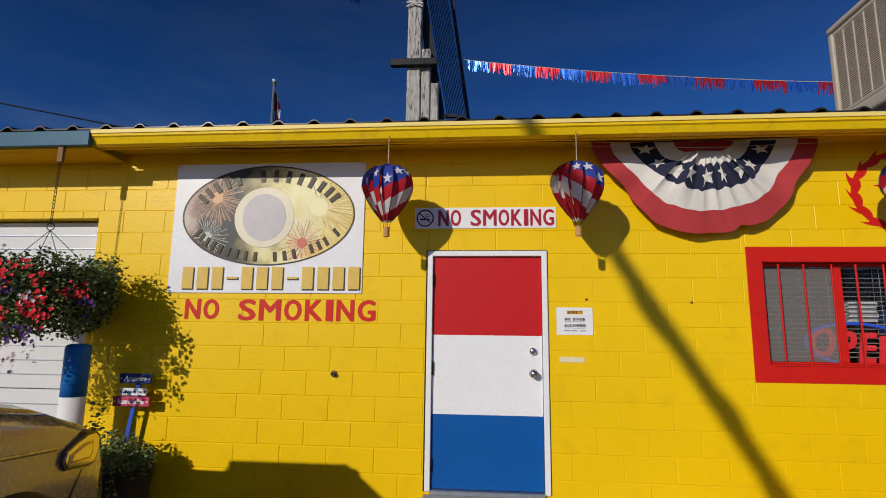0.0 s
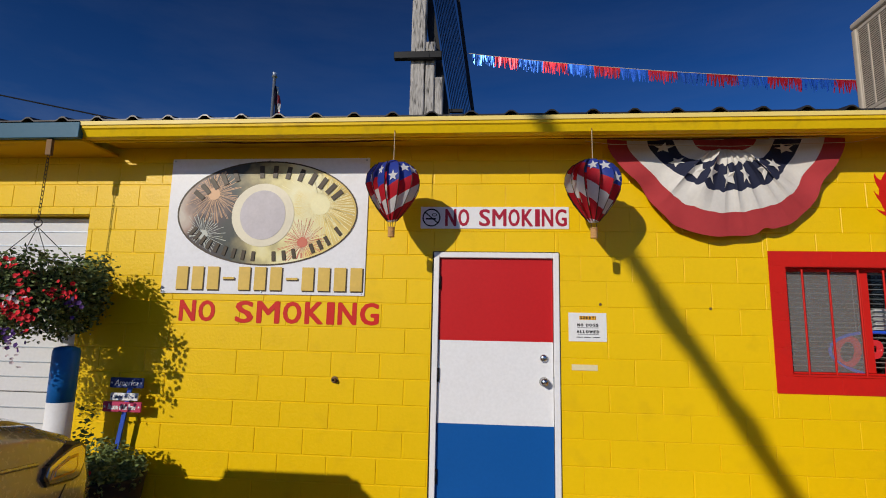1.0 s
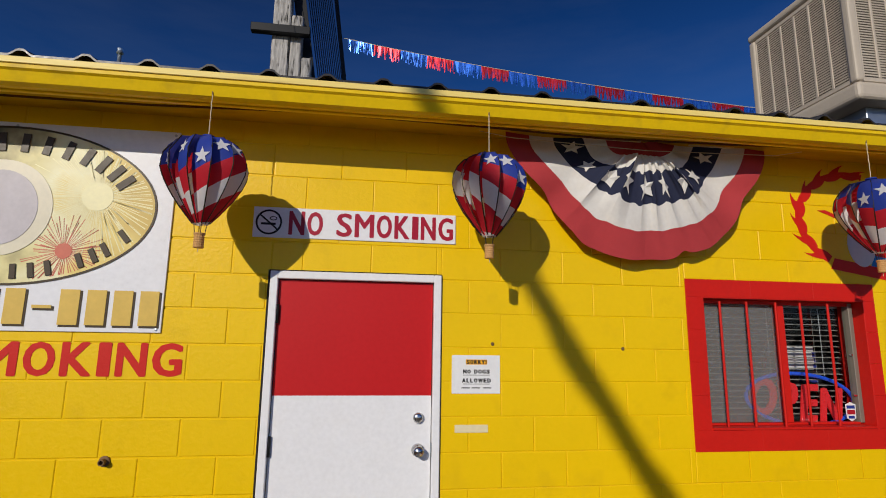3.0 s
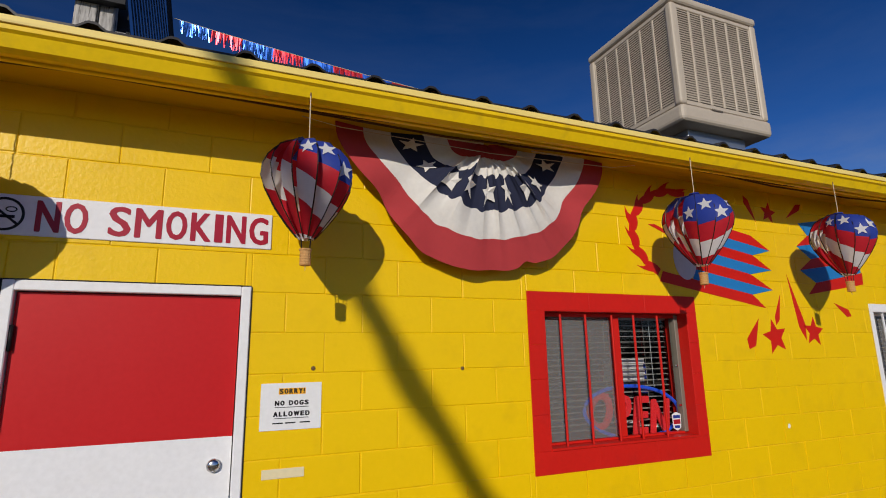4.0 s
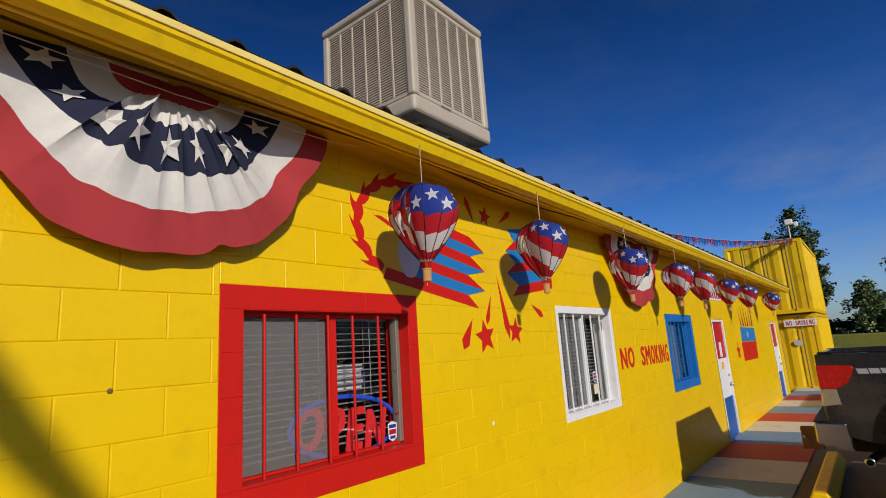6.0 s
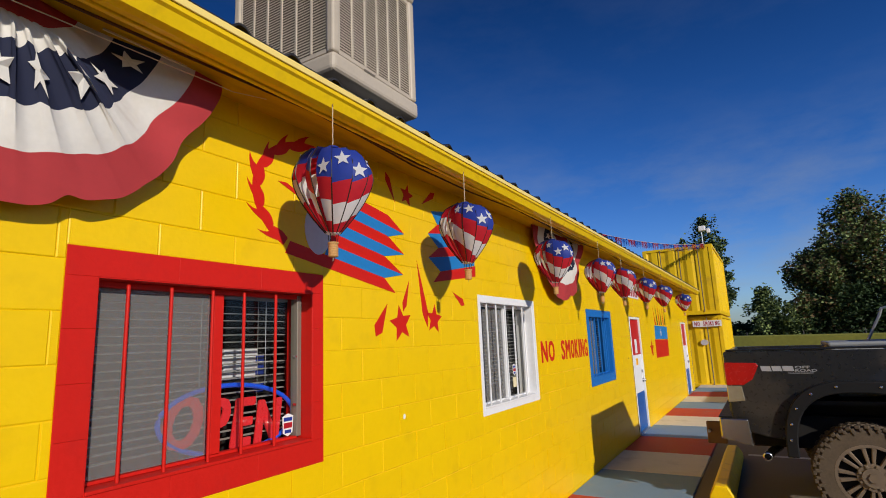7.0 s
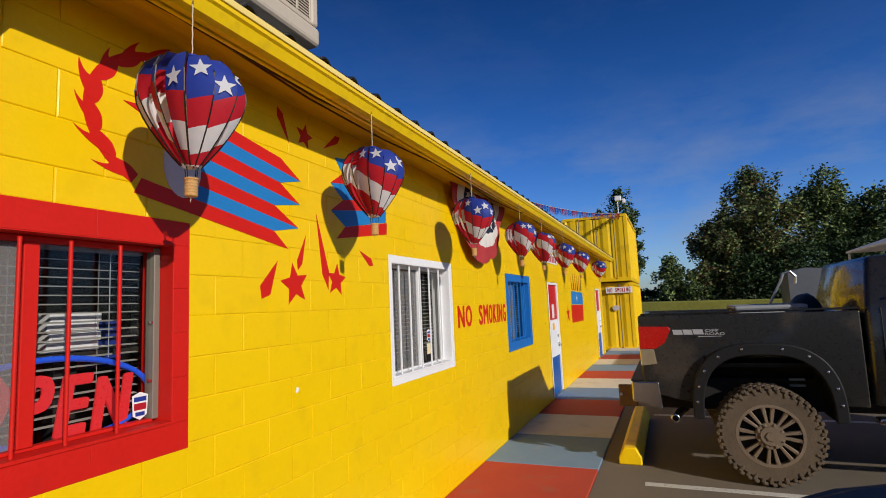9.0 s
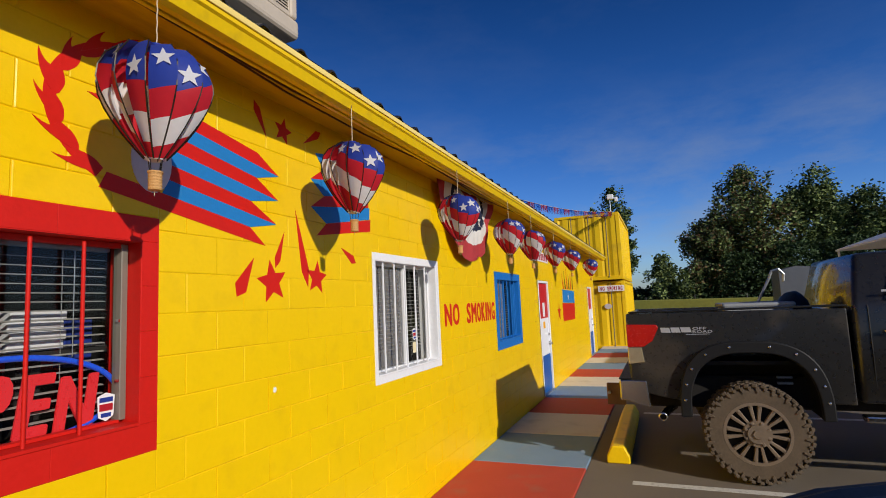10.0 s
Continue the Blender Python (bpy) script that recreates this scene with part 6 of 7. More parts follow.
        part("door_mirror", box(cx + s * (half + 0.02) - 0.06, cx + s * (half + 0.02) + 0.06, nose - 1.72, nose - 1.62, hood + 0.05, hood + 0.18, 0.03, 2), paint, c)
    part("bumper", box(cx - half * 0.8, cx + half * 0.8, nose - 0.1, nose + 0.02, 0.36, 0.6, 0.04, 2), paint, c)
    # raised hood panel, fender crease and dark sill cladding
    hd = bmesh.new()
    rows_ = []
    for y_, z_, w_ in ((0.3, -0.18, 0.66), (0.42, -0.13, 0.7), (0.6, -0.075, 0.73), (1.0, -0.005, 0.76), (1.3, 0.02, 0.77)):
        rows_.append([hd.verts.new((cx + f_ * half * w_, nose - y_, hood + z_ + 0.034 + 0.022 * (1 - abs(f_) ** 3) + (0.014 if 0.72 < abs(f_) < 0.9 else 0))) for f_ in (-1, -0.96, -0.85, -0.7, -0.4, 0, 0.4, 0.7, 0.85, 0.96, 1)])
    for r0_, r1_ in zip(rows_, rows_[1:]):
        for i_ in range(10):
            hd.faces.new((r0_[i_], r0_[i_ + 1], r1_[i_ + 1], r1_[i_]))
    bmesh.ops.recalc_face_normals(hd, faces=hd.faces)
    bmesh.ops.solidify(hd, geom=list(hd.faces), thickness=0.03)
    part("hood", hd, paint, c, smooth=False)
    for s in (-1, 1):
        part("fender_crease", tube([(cx + s * (half + 0.001), nose - 0.66, hood - 0.24), (cx + s * (half + 0.004), nose - 1.3, hood - 0.2), (cx + s * (half + 0.004), nose - 3.8, hood - 0.17)], 0.012, 8), paint, c, smooth=True)
        part("cladding", box(cx + s * (half - 0.01) - 0.02, cx + s * (half - 0.01) + 0.02, nose - 3.2, nose - 1.32, 0.22, 0.36, 0.01), FLARE, c, "dark plastic sill")
        m = bmesh.new()
        tube([(cx + s * (half + 0.004), nose - 0.92 + 0.4 * math.cos(math.pi * q_ / 16), 0.34 + 0.4 * math.sin(math.pi * q_ / 16)) for q_ in range(17)], 0.028, 8, m)
        part("arch_trim", m, FLARE, c, "dark wheel arch trim", smooth=True)
        part("bumper_seam", tube([(cx + s * (half * 0.975), nose - 0.42, hood - 0.4), (cx + s * (half * 1.003), nose - 0.53, 0.62)], 0.005, 6), BLACK, c)
    part("grille", box(cx - half * 0.5, cx + half * 0.5, nose - 0.04, nose + 0.012, 0.62, 0.74, 0.01), BLACK, c)
    return c


make_car("parked_car", -2.77, -0.98, 0.92, GOLD_PAINT, "champagne gold car parked nose to the wall", 1.17, 1.84, True, 0.78)
make_car("parked_car", 4.5, -2.27, 0.9, NAVY_PAINT, "dark blue car parked beside the pickup truck", 0.985, 1.43, False)

# pickup truck backed towards the walk
TX0, TX1, TY = 8.28, 10.28, -1.85      # flank, far flank, tail
tr = thing("pickup_truck", (9.3, -4.4, -0.02), "lifted black pickup truck with muddy off-road tyres", "truck")
WY, WR = -2.97, 0.465


def flank(y_tail, y_end):
    """Bed side outline in (y, z) with a wheel arch."""
    pts = [(y_tail, 0.98), (y_tail, 1.655), (y_end, 1.64), (y_end, 0.74)]
    pts += [(WY - 0.6 * math.copysign(abs(math.cos(radians(a))) ** 0.72, math.cos(radians(a))), 0.62 + 0.66 * math.sin(radians(a)) ** 0.72) for a in range(6, 175, 8)]
    pts += [(y_tail - 0.3, 0.78), (y_tail - 0.05, 0.85)]
    return pts


for x0, x1 in ((TX0, TX0 + 0.09), (TX1 - 0.09, TX1)):
    part("bed_side", prism(flank(TY, -3.82), "x", x0, x1, bev=0.012, seg=2), TRUCK_BLACK, tr)
part("bed_floor", box(TX0 + 0.09, TX1 - 0.09, -3.8, TY + 0.02, 1.1, 1.14), FLARE, tr)
part("bed_front", box(TX0 + 0.09, TX1 - 0.09, -3.82, -3.77, 1.14, 1.63, 0.01), TRUCK_BLACK, tr)
part("tailgate", box(TX0 + 0.1, TX1 - 0.1, TY - 0.06, TY + 0.015, 1.0, 1.65, 0.015, 2), TRUCK_BLACK, tr)
part("bed_rail", box(TX0 - 0.006, TX0 + 0.1, -3.82, TY - 0.02, 1.656, 1.675, 0.006), FLARE, tr, "plastic rail cap")
part("chassis", box(TX0 + 0.35, TX1 - 0.35, -6.9, -2.0, 0.62, 0.95, 0.02), DARK, tr)
# flare with bolts
def arch(a_, b_, deg):
    """A squarish arch: half of a superellipse about the wheel."""
    c, s = math.cos(radians(deg)), math.sin(radians(deg))
    return (WY - a_ * math.copysign(abs(c) ** 0.72, c), 0.60 + b_ * max(0.0, s) ** 0.72)


part("wheel_well", prism([arch(0.6, 0.685, a) for a in range(0, 181, 6)] + [arch(0.57, 0.65, a) for a in range(180, -1, -6)], "x", TX0 + 0.02, TX0 + 0.6), DARK, tr, "dark wheel well lining")
part("wheel_well", prism([arch(0.57, 0.65, a) for a in range(0, 181, 6)], "x", TX0 + 0.56, TX0 + 0.6), DARK, tr, "dark wheel well lining")
part("leaf_spring", box(TX0 + 0.44, TX0 + 0.5, -3.6, -2.3, 0.72, 0.78, 0.01), DARK, tr)
for z_ in (0.88, 0.94):
    part("shock_clip", box(TX0 + 0.3, TX0 + 0.34, -3.38, -3.24, z_, z_ + 0.022, 0.004), STEEL, tr)
fl_pts = [arch(0.66, 0.75, a) for a in range(0, 181, 6)] + [arch(0.555, 0.635, a) for a in range(180, -1, -6)]
flr = part("fender_flare", prism(fl_pts, "x", TX0 - 0.085, TX0 - 0.001, bev=0.012, seg=2), FLARE, tr, "black bolted fender flare")
for a in (8, 20, 36, 58, 80, 100, 122, 144, 160, 172):
    y_, zb = arch(0.615, 0.70, a)
    m = lathe([(0.014, 0), (0.013, 0.008), (0.0005, 0.012)], 10)
    bmesh.ops.transform(m, matrix=pose(TX0 - 0.084, y_, zb, 0, -90, 0), verts=m.verts)
    part("bolt", m, CHROME, flr)
for y_ in (WY, -6.65):
    for s, x_ in ((-1, TX0 + 0.06), (1, TX1 - 0.06)):
        wheel(tr, x_, y_, WR, 0.3, s, MUD_RIM, MUD_RUBBER, True)
part("axle", tube([(TX0 + 0.1, WY, WR), (TX1 - 0.1, WY, WR)], 0.06, 10), DARK, tr)
# lamps, bumper, exhaust, hitch
lmp = part("tail_lamp", prism([(TY + 0.012, 1.3), (TY + 0.012, 1.54), (TY - 0.29, 1.53), (TY - 0.31, 1.5), (TY - 0.24, 1.36), (TY - 0.15, 1.3)], "x", TX0 - 0.012, TX0 + 0.098, bev=0.008, seg=2), TAIL_RED, tr, "red tail lamp")
part("reverse_lens", prism([(TY + 0.012, 1.12), (TY + 0.012, 1.296), (TY - 0.13, 1.296), (TY - 0.15, 1.14)], "x", TX0 - 0.01, TX0 + 0.098, bev=0.008, seg=2), LAMP_CLEAR, lmp, "clear lower lens")
bmp = part("rear_bumper", box(TX0 + 0.02, TX1 - 0.02, TY + 0.02, TY + 0.13, 0.73, 0.95, 0.03, 3), CHROME, tr, "chrome rear bumper")
part("bumper_end", prism([(TY + 0.12, 0.76), (TY + 0.12, 0.955), (TY - 0.15, 0.948), (TY - 0.175, 0.67), (TY - 0.1, 0.69)], "x", TX0 - 0.01, TX0 + 0.03, bev=0.01, seg=2), CHROME, bmp)
part("step_pad", box(TX0 + 0.0, TX1 - 0.02, TY - 0.14, TY + 0.13, 0.958, 0.975, 0.006), FLARE, bmp)
ex = part("exhaust_pipe", tube([(TX0 + 0.5, -2.25, 0.6), (TX0 + 0.2, -2.17, 0.595), (TX0 - 0.04, -2.135, 0.59)], 0.042, 16, caps=False), CHROME, tr, "chrome exhaust tip", smooth=True)
m = lathe([(0.03, 0.0), (0.043, 0.0), (0.046, 0.012), (0.043, 0.03)], 16, ends=False)
bmesh.ops.transform(m, matrix=pose(TX0 - 0.05, -2.134, 0.59, 0, 90, 0), verts=m.verts)
part("tip_ring", m, CHROME, ex, smooth=True)
m = lathe([(0.03, 0.03), (0.0005, 0.03)], 16, ends=False)
bmesh.ops.transform(m, matrix=pose(TX0 - 0.05, -2.134, 0.59, 0, 90, 0), verts=m.verts)
part("bore", m, DARK, ex, "dark opening of the pipe")
part("hitch", box(9.2, 9.36, TY + 0.1, TY + 0.3, 0.62, 0.72, 0.008), RUST_STEEL, tr, "rusty tow hitch")
part("hitch_plate", box(8.66, 8.71, TY + 0.1, TY + 0.3, 0.62, 0.86, 0.008), RUST_STEEL, tr, "rusty bracket")
part("hitch_pin", tube([(8.6, TY + 0.27, 0.76), (8.82, TY + 0.27, 0.76)], 0.016, 8), STEEL, tr)
# cab
cabm = loft([[(TX0 + 0.01, -3.86, 0.75), (TX1 - 0.01, -3.86, 0.75), (TX1 - 0.01, -6.1, 0.75), (TX0 + 0.01, -6.1, 0.75)], [(TX0, -3.86, 1.25), (TX1, -3.86, 1.25), (TX1, -6.1, 1.25), (TX0, -6.1, 1.25)], [(TX0 + 0.03, -3.87, 1.66), (TX1 - 0.03, -3.87, 1.66), (TX1 - 0.03, -6.2, 1.62), (TX0 + 0.03, -6.2, 1.62)], [(TX0 + 0.2, -3.97, 2.16), (TX1 - 0.2, -3.97, 2.16), (TX1 - 0.2, -5.5, 2.2), (TX0 + 0.2, -5.5, 2.2)]])
bevel(cabm, 0.05, 3, [e for e in cabm.edges if e.calc_face_angle(0) > 0.2])
part("cab", cabm, TRUCK_BLACK, tr, smooth=True)
part("hood", box(TX0 + 0.05, TX1 - 0.05, -7.6, -6.12, 0.8, 1.5, 0.1, 4), TRUCK_BLACK, tr, smooth=True)
# rear glass leaning with the cab back
gl = bmesh.new()
v = [gl.verts.new(p) for p in ((TX0 + 0.13, -3.885, 1.7), (TX1 - 0.13, -3.885, 1.7), (TX1 - 0.24, -3.958, 2.08), (TX0 + 0.24, -3.958, 2.08))]
gl.faces.new(v)
bmesh.ops.solidify(gl, geom=list(gl.faces), thickness=-0.018)
part("rear_glass", gl, CAR_GLASS, tr, "dark rear window that mirrors the wall")
for y0, y1, yt0, yt1 in ((-4.12, -4.75, -4.25, -4.8), (-4.85, -5.85, -4.9, -5.45)):
    gl = bmesh.new()
    v = [gl.verts.new(p) for p in ((TX0 + 0.035, y0, 1.7), (TX0 + 0.035, y1, 1.69), (TX0 + 0.165, yt1, 2.08), (TX0 + 0.165, yt0, 2.08))]
    gl.faces.new(v)
    bmesh.ops.solidify(gl, geom=list(gl.faces), thickness=0.012)
    part("side_glass", gl, CAR_GLASS, tr, "dark side window")
for y_ in (-3.98, -4.8):
    part("door_seam", tube([(TX0 + 0.015, y_, 0.85), (TX0 - 0.006, y_, 1.25), (TX0 + 0.028, y_ - 0.01, 1.66)], 0.006, 6), BLACK, tr)
part("door_handle", tube([(TX0 - 0.02, -4.08, 1.42), (TX0 - 0.035, -4.18, 1.425), (TX0 - 0.02, -4.3, 1.42)], 0.018, 8), CHROME, tr, "chrome door handle", smooth=True)
part("side_step", box(TX0 - 0.08, TX0 + 0.06, -5.9, -3.85, 0.6, 0.66, 0.015, 2), CHROME, tr, "metal side step")
for a, b in ((-2.175, -2.265), (-2.275, -2.36), (-2.37, -2.465)):
    part("decal_bar", prism([(a - 0.012, 1.445), (a, 1.497), (b, 1.495), (b - 0.012, 1.443)], "x", TX0 - 0.003, TX0 + 0.004), SILVER_LETTER, tr)
for word, wide_, z_ in (("OFF", 0.13, 1.469), ("ROAD", 0.185, 1.436)):
    me = text_mesh(word, 0, wide_, z_, z_ + 0.026, 0, 0.002, 0.04)
    me.transform(Matrix.Translation((TX0 - 0.001, -2.485, 0)) @ pose(0, 0, 0, 0, 0, -90))
    mesh_part("decal_word", me, SILVER_LETTER, tr)
part("decal_bar", box(TX0 - 0.003, TX0 + 0.004, -2.64, -2.42, 1.42, 1.426), SILVER_LETTER, tr)
part("badge_bar", box(TX0 - 0.003, TX0 + 0.004, -4.42, -4.1, 1.78, 1.8), SILVER_LETTER, tr)
part("antenna", tube([(TX0 + 0.2, -6.3, 1.5), (TX0 + 0.2, -6.35, 2.3)], 0.004, 5), BLACK, tr)
# load in the bed
cb = thing("cooler_box", (9.2, -3.1, 1.14), "white and blue cooler box in the truck bed", "cooler box")
BOX_GREY = material("faded_grey_plastic", (0.3, 0.31, 0.32), 0.5, var=0.12, bump=0.05)
part("tub", box(8.8, 9.7, -3.5, -2.85, 1.14, 1.66, 0.03, 2), BOX_GREY, cb)
part("band", box(8.79, 8.8, -3.4, -2.95, 1.5, 1.62), BLUE_PAINT, cb)
part("lid", box(8.78, 9.72, -3.52, -2.83, 1.661, 1.71, 0.02, 2), BOX_GREY, cb)
bg_ = thing("black_bag", (9.3, -3.6, 1.14), "black bag of gear heaped in the truck bed", "bag")
m = bmesh.new()
bmesh.ops.create_icosphere(m, subdivisions=3, radius=1)
for v in m.verts:
    v.co = Vector((9.3, -3.58, 1.45)) + Vector((v.co.x * 0.45, v.co.y * 0.2, v.co.z * 0.36)) * (1 + 0.12 * noise.noise(v.co * 2.5))
part("sack", m, BLACK, bg_, smooth=True)
hp = thing("hooked_pole", (9.5, -3.4, 1.14), "grey pole with a pale curved hook leaning in the bed", "pole")
part("shaft", tube([(9.4, -3.05, 1.3), (9.4, -3.4, 1.98)], 0.015, 8), STEEL, hp)
part("hook", tube([(9.4, -3.4, 1.98), (9.4, -3.43, 2.06), (9.4, -3.5, 2.08), (9.4, -3.55, 2.02), (9.4, -3.54, 1.93)], 0.016, 8), STEEL, hp)

# wheel stop and parking lines
ws = thing("wheel_stop", (9.8, -1.62, -0.02), "yellow painted concrete wheel stop", "wheel stop")
part("bar", prism([(-1.75, -0.02), (-1.75, 0.06), (-1.69, 0.17), (-1.56, 0.17), (-1.5, 0.06), (-1.5, -0.02)], "x", 8.6, 11.1, bev=0.012), YELLOW_TRIM, ws)
for x_ in (8.0, 11.4):
    pk = tagged(part("parking_line", box(x_ - 0.05, x_ + 0.05, -6.6, -1.8, -0.0195, -0.016), LINE_PAINT), "worn white parking line on the asphalt", "marking", kind="structure")

# leaning timber pole beyond the lot's edge, whose shade crosses the wall
lp = thing("leaning_pole", (0.19, -9.46, -0.02), "tall brown timber pole leaning over the lot", "pole")
part("shaft", tube([(0.25, -9.46, -0.1), (-3.2, -9.46, 5.48), (-6.62, -9.46, 11.0)], 0.088, 16, r_end=0.055), POLE_WOOD, lp, smooth=True)


foot_, head_ = Vector((0.25, -9.46, -0.1)), Vector((-6.62, -9.46, 11.0))
axis_ = (head_ - foot_).normalized()
side_ = axis_.cross(Vector((0, 1, 0)))
# unseen coil, added to give the pole's cast shadow uneven edges
coil = [foot_.lerp(head_, k / 160) + (side_ * math.cos(k * 0.42 + 1.5 * math.sin(k * 0.11)) + Vector((0, 1, 0)) * math.sin(k * 0.42 + 1.5 * math.sin(k * 0.11))) * (0.1 - 0.03 * k / 160) for k in range(20, 150)]
part("cable", tube(coil, 0.018, 6), BLACK, lp, "unseen dark coil added to roughen the pole shadow", smooth=True)


# ---- far end: containers, lamp, fence, trees ----
def make_container(x0, y0, z0, length, label):
    c = thing("shipping_container", (x0 + length / 2, y0 + 1.22, z0), label, "container", "stacked containers")
    x1, y1, z1 = x0 + length, y0 + 2.44, z0 + 2.55
    for px in (x0, x1 - 0.14):
        for py in (y0, y1 - 0.14):
            part("corner_post", box(px, px + 0.14, py, py + 0.14, z0, z1, 0.01), CONTAINER, c)
    for a in ((x0 + 0.14, x1 - 0.14, y0, y0 + 0.1), (x0 + 0.14, x1 - 0.14, y1 - 0.1, y1), (x0, x0 + 0.1, y0 + 0.14, y1 - 0.14), (x1 - 0.1, x1, y0 + 0.14, y1 - 0.14)):
        part("rail", box(*a, z0, z0 + 0.14, 0.006), CONTAINER, c)
        part("rail", box(*a, z1 - 0.1, z1, 0.006), CONTAINER, c)
    part("top_panel", box(x0 + 0.1, x1 - 0.1, y0 + 0.1, y1 - 0.1, z1 - 0.06, z1 - 0.03), CONTAINER, c)

    def corrugated(along_x, fixed, a0, a1, pitch, sign):
        m = bmesh.new()
        prof, u, k = [], a0, 0
        while u < a1:
            for du, d in ((0, 0), (pitch * 0.3, 0), (pitch * 0.5, 0.04), (pitch * 0.8, 0.04)):
                if u + du <= a1:
                    prof.append((u + du, d))
            u += pitch
        prof.append((a1, 0))
        rows = [[m.verts.new((p, fixed + sign * d, z) if along_x else (fixed + sign * d, p, z)) for p, d in prof] for z in (z0 + 0.14, z1 - 0.1)]
        for k in range(len(prof) - 1):
            m.faces.new((rows[0][k], rows[0][k + 1], rows[1][k + 1], rows[1][k]))
        return m

    part("corrugated_side", corrugated(True, y0 + 0.03, x0 + 0.14, x1 - 0.14, 0.28, 1), CONTAINER, c)
    part("corrugated_side", corrugated(True, y1 - 0.03, x0 + 0.14, x1 - 0.14, 0.28, -1), CONTAINER, c)
    part("corrugated_end", corrugated(False, x0 + 0.02, y0 + 0.14, y1 - 0.14, 0.6, 1), CONTAINER, c)
    part("corrugated_end", corrugated(False, x1 - 0.02, y0 + 0.14, y1 - 0.14, 0.6, -1), CONTAINER, c)
    for py in (y0 + 0.5, y0 + 1.15, y0 + 1.8):
        part("lock_rod", tube([(x0 - 0.02, py, z0 + 0.1), (x0 - 0.02, py, z1 - 0.06)], 0.018, 8), COOLER_DARK, c)
    return c


make_container(23.3, -0.95, -0.1, 6.0, "yellow painted steel shipping container at the end of the shop")
make_container(23.1, -0.95, 2.5, 6.0, "yellow painted shipping container stacked on another")
cs = thing("no_smoking_sign", (23.2, -0.45, 2.05), "white NO SMOKING sign on the yellow container", "sign")
part("board", box(23.24, 23.262, -0.93, 0.02, 2.06, 2.28, 0.002), SIGN_WHITE, cs)
for wrd, a, b in (("NO", -0.04, -0.24), ("SMOKING", -0.32, -0.88)):
    step = abs(b - a) / len(wrd)
    for q, ch_ in enumerate(wrd):
        me = text_mesh(ch_, 0, step * (0.8 if ch_ != "I" else 0.35), 2.09, 2.25, 0, 0.003, 0.03)
        me.transform(Matrix.Translation((23.239, a - step * q, 0)) @ pose(0, 0, 0, 0, 0, -90))
        mesh_part("letter", me, SIGN_RED, cs)
rd = thing("round_plate", (23.24, -0.35, 1.4), "round pale plate on the container", "plate")
m = disc_y(0, 0, 0.13, 0.1, -0.01, 0.0, 24)
bmesh.ops.transform(m, matrix=pose(23.26, -0.3, 1.5, 0, 0, -90), verts=m.verts)
part("plate", m, GREY_INK, rd)
fl_ = thing("flood_lamp", (24.0, -0.6, 5.05), "white flood lamp on a short pole over the container", "lamp")
part("pole", tube([(24.0, -0.6, 5.05), (24.0, -0.6, 5.75)], 0.025, 8), STEEL, fl_)
part("lamp_head", box(23.9, 24.1, -0.75, -0.5, 5.7, 5.9, 0.03, 2), SIGN_WHITE, fl_)
part("lamp_head", box(23.95, 24.1, -0.9, -0.77, 5.6, 5.78, 0.03, 2), SIGN_WHITE, fl_)

tagged(part("ground_bank", prism([(-24.0, -0.12), (-24.0, 1.35), (-7.5, 1.5), (-0.6, 1.62), (0.4, -0.12)], "x", 31.0, 32.6, bev=0.05), GRASS), "low bank of sunlit dry grass before the trees", "bank", kind="structure")
FENCE_GREY = material("dull_fence_steel", (0.1, 0.1, 0.1), 0.6, 0.5, var=0.1, bump=0)
fe = thing("wire_fence", (33, -6, -0.1), "grey wire fence along the lawn", "fence")
for k in range(10):
    part("fence_post", tube([(33, 1 - 2.4 * k, -0.1), (33, 1 - 2.4 * k, 1.75)], 0.025, 8), FENCE_GREY, fe)
for z_ in (0.15, 0.6, 1.05, 1.5, 1.72):
    part("fence_wire", tube([(33, 1.0, z_), (33, -20.6, z_)], 0.006, 5), WIRE, fe)
make_tree((44, 0.75, -0.1), 10.4, 1.45, (LEAF, LEAF_DARK, LEAF_DARK), 21, "tall thin green tree beyond the containers", 15000, 0.2, 0.3)
make_tree((36, -5.0, -0.1), 6.4, 2.1, (LEAF_RUST, LEAF_DARK, LEAF), 22, "broad green tree with some rusty leaves", 17000, 0.17, 0.1)
make_tree((36.5, -6.9, -0.1), 8.9, 2.6, (LEAF, LEAF_DARK, LEAF_RUST, LEAF), 23, "tall green tree with upright shoots", 26000, 0.18, 0.1)
make_tree((37, -10.4, -0.1), 8.7, 2.2, (LEAF, LEAF_DARK, LEAF), 24, "light green tree with an open crown behind the lot", 18000, 0.18, 0.12)
make_tree((36.5, -12.6, -0.1), 7.2, 2.2, (LEAF_DARK, LEAF, LEAF_DARK), 28, "dense green tree behind the lot", 15000, 0.18, 0.1)
make_tree((37, -15.2, -0.1), 8.1, 2.2, (LEAF_PLUM, LEAF_PLUM, LEAF_DARK), 25, "plum leaved tree behind the lot", 13000, 0.18, 0.15)
make_tree((36, -20.0, -0.1), 9.2, 3.2, (LEAF, LEAF_DARK), 26, "leafy green tree at the lot's edge", 13000, 0.2, 0.15)
make_tree((34.5, -2.5, -0.1), 4.1, 1.4, (LEAF, LEAF_DARK), 27, "low green shrub by the fence", 9000, 0.16, 0.06)


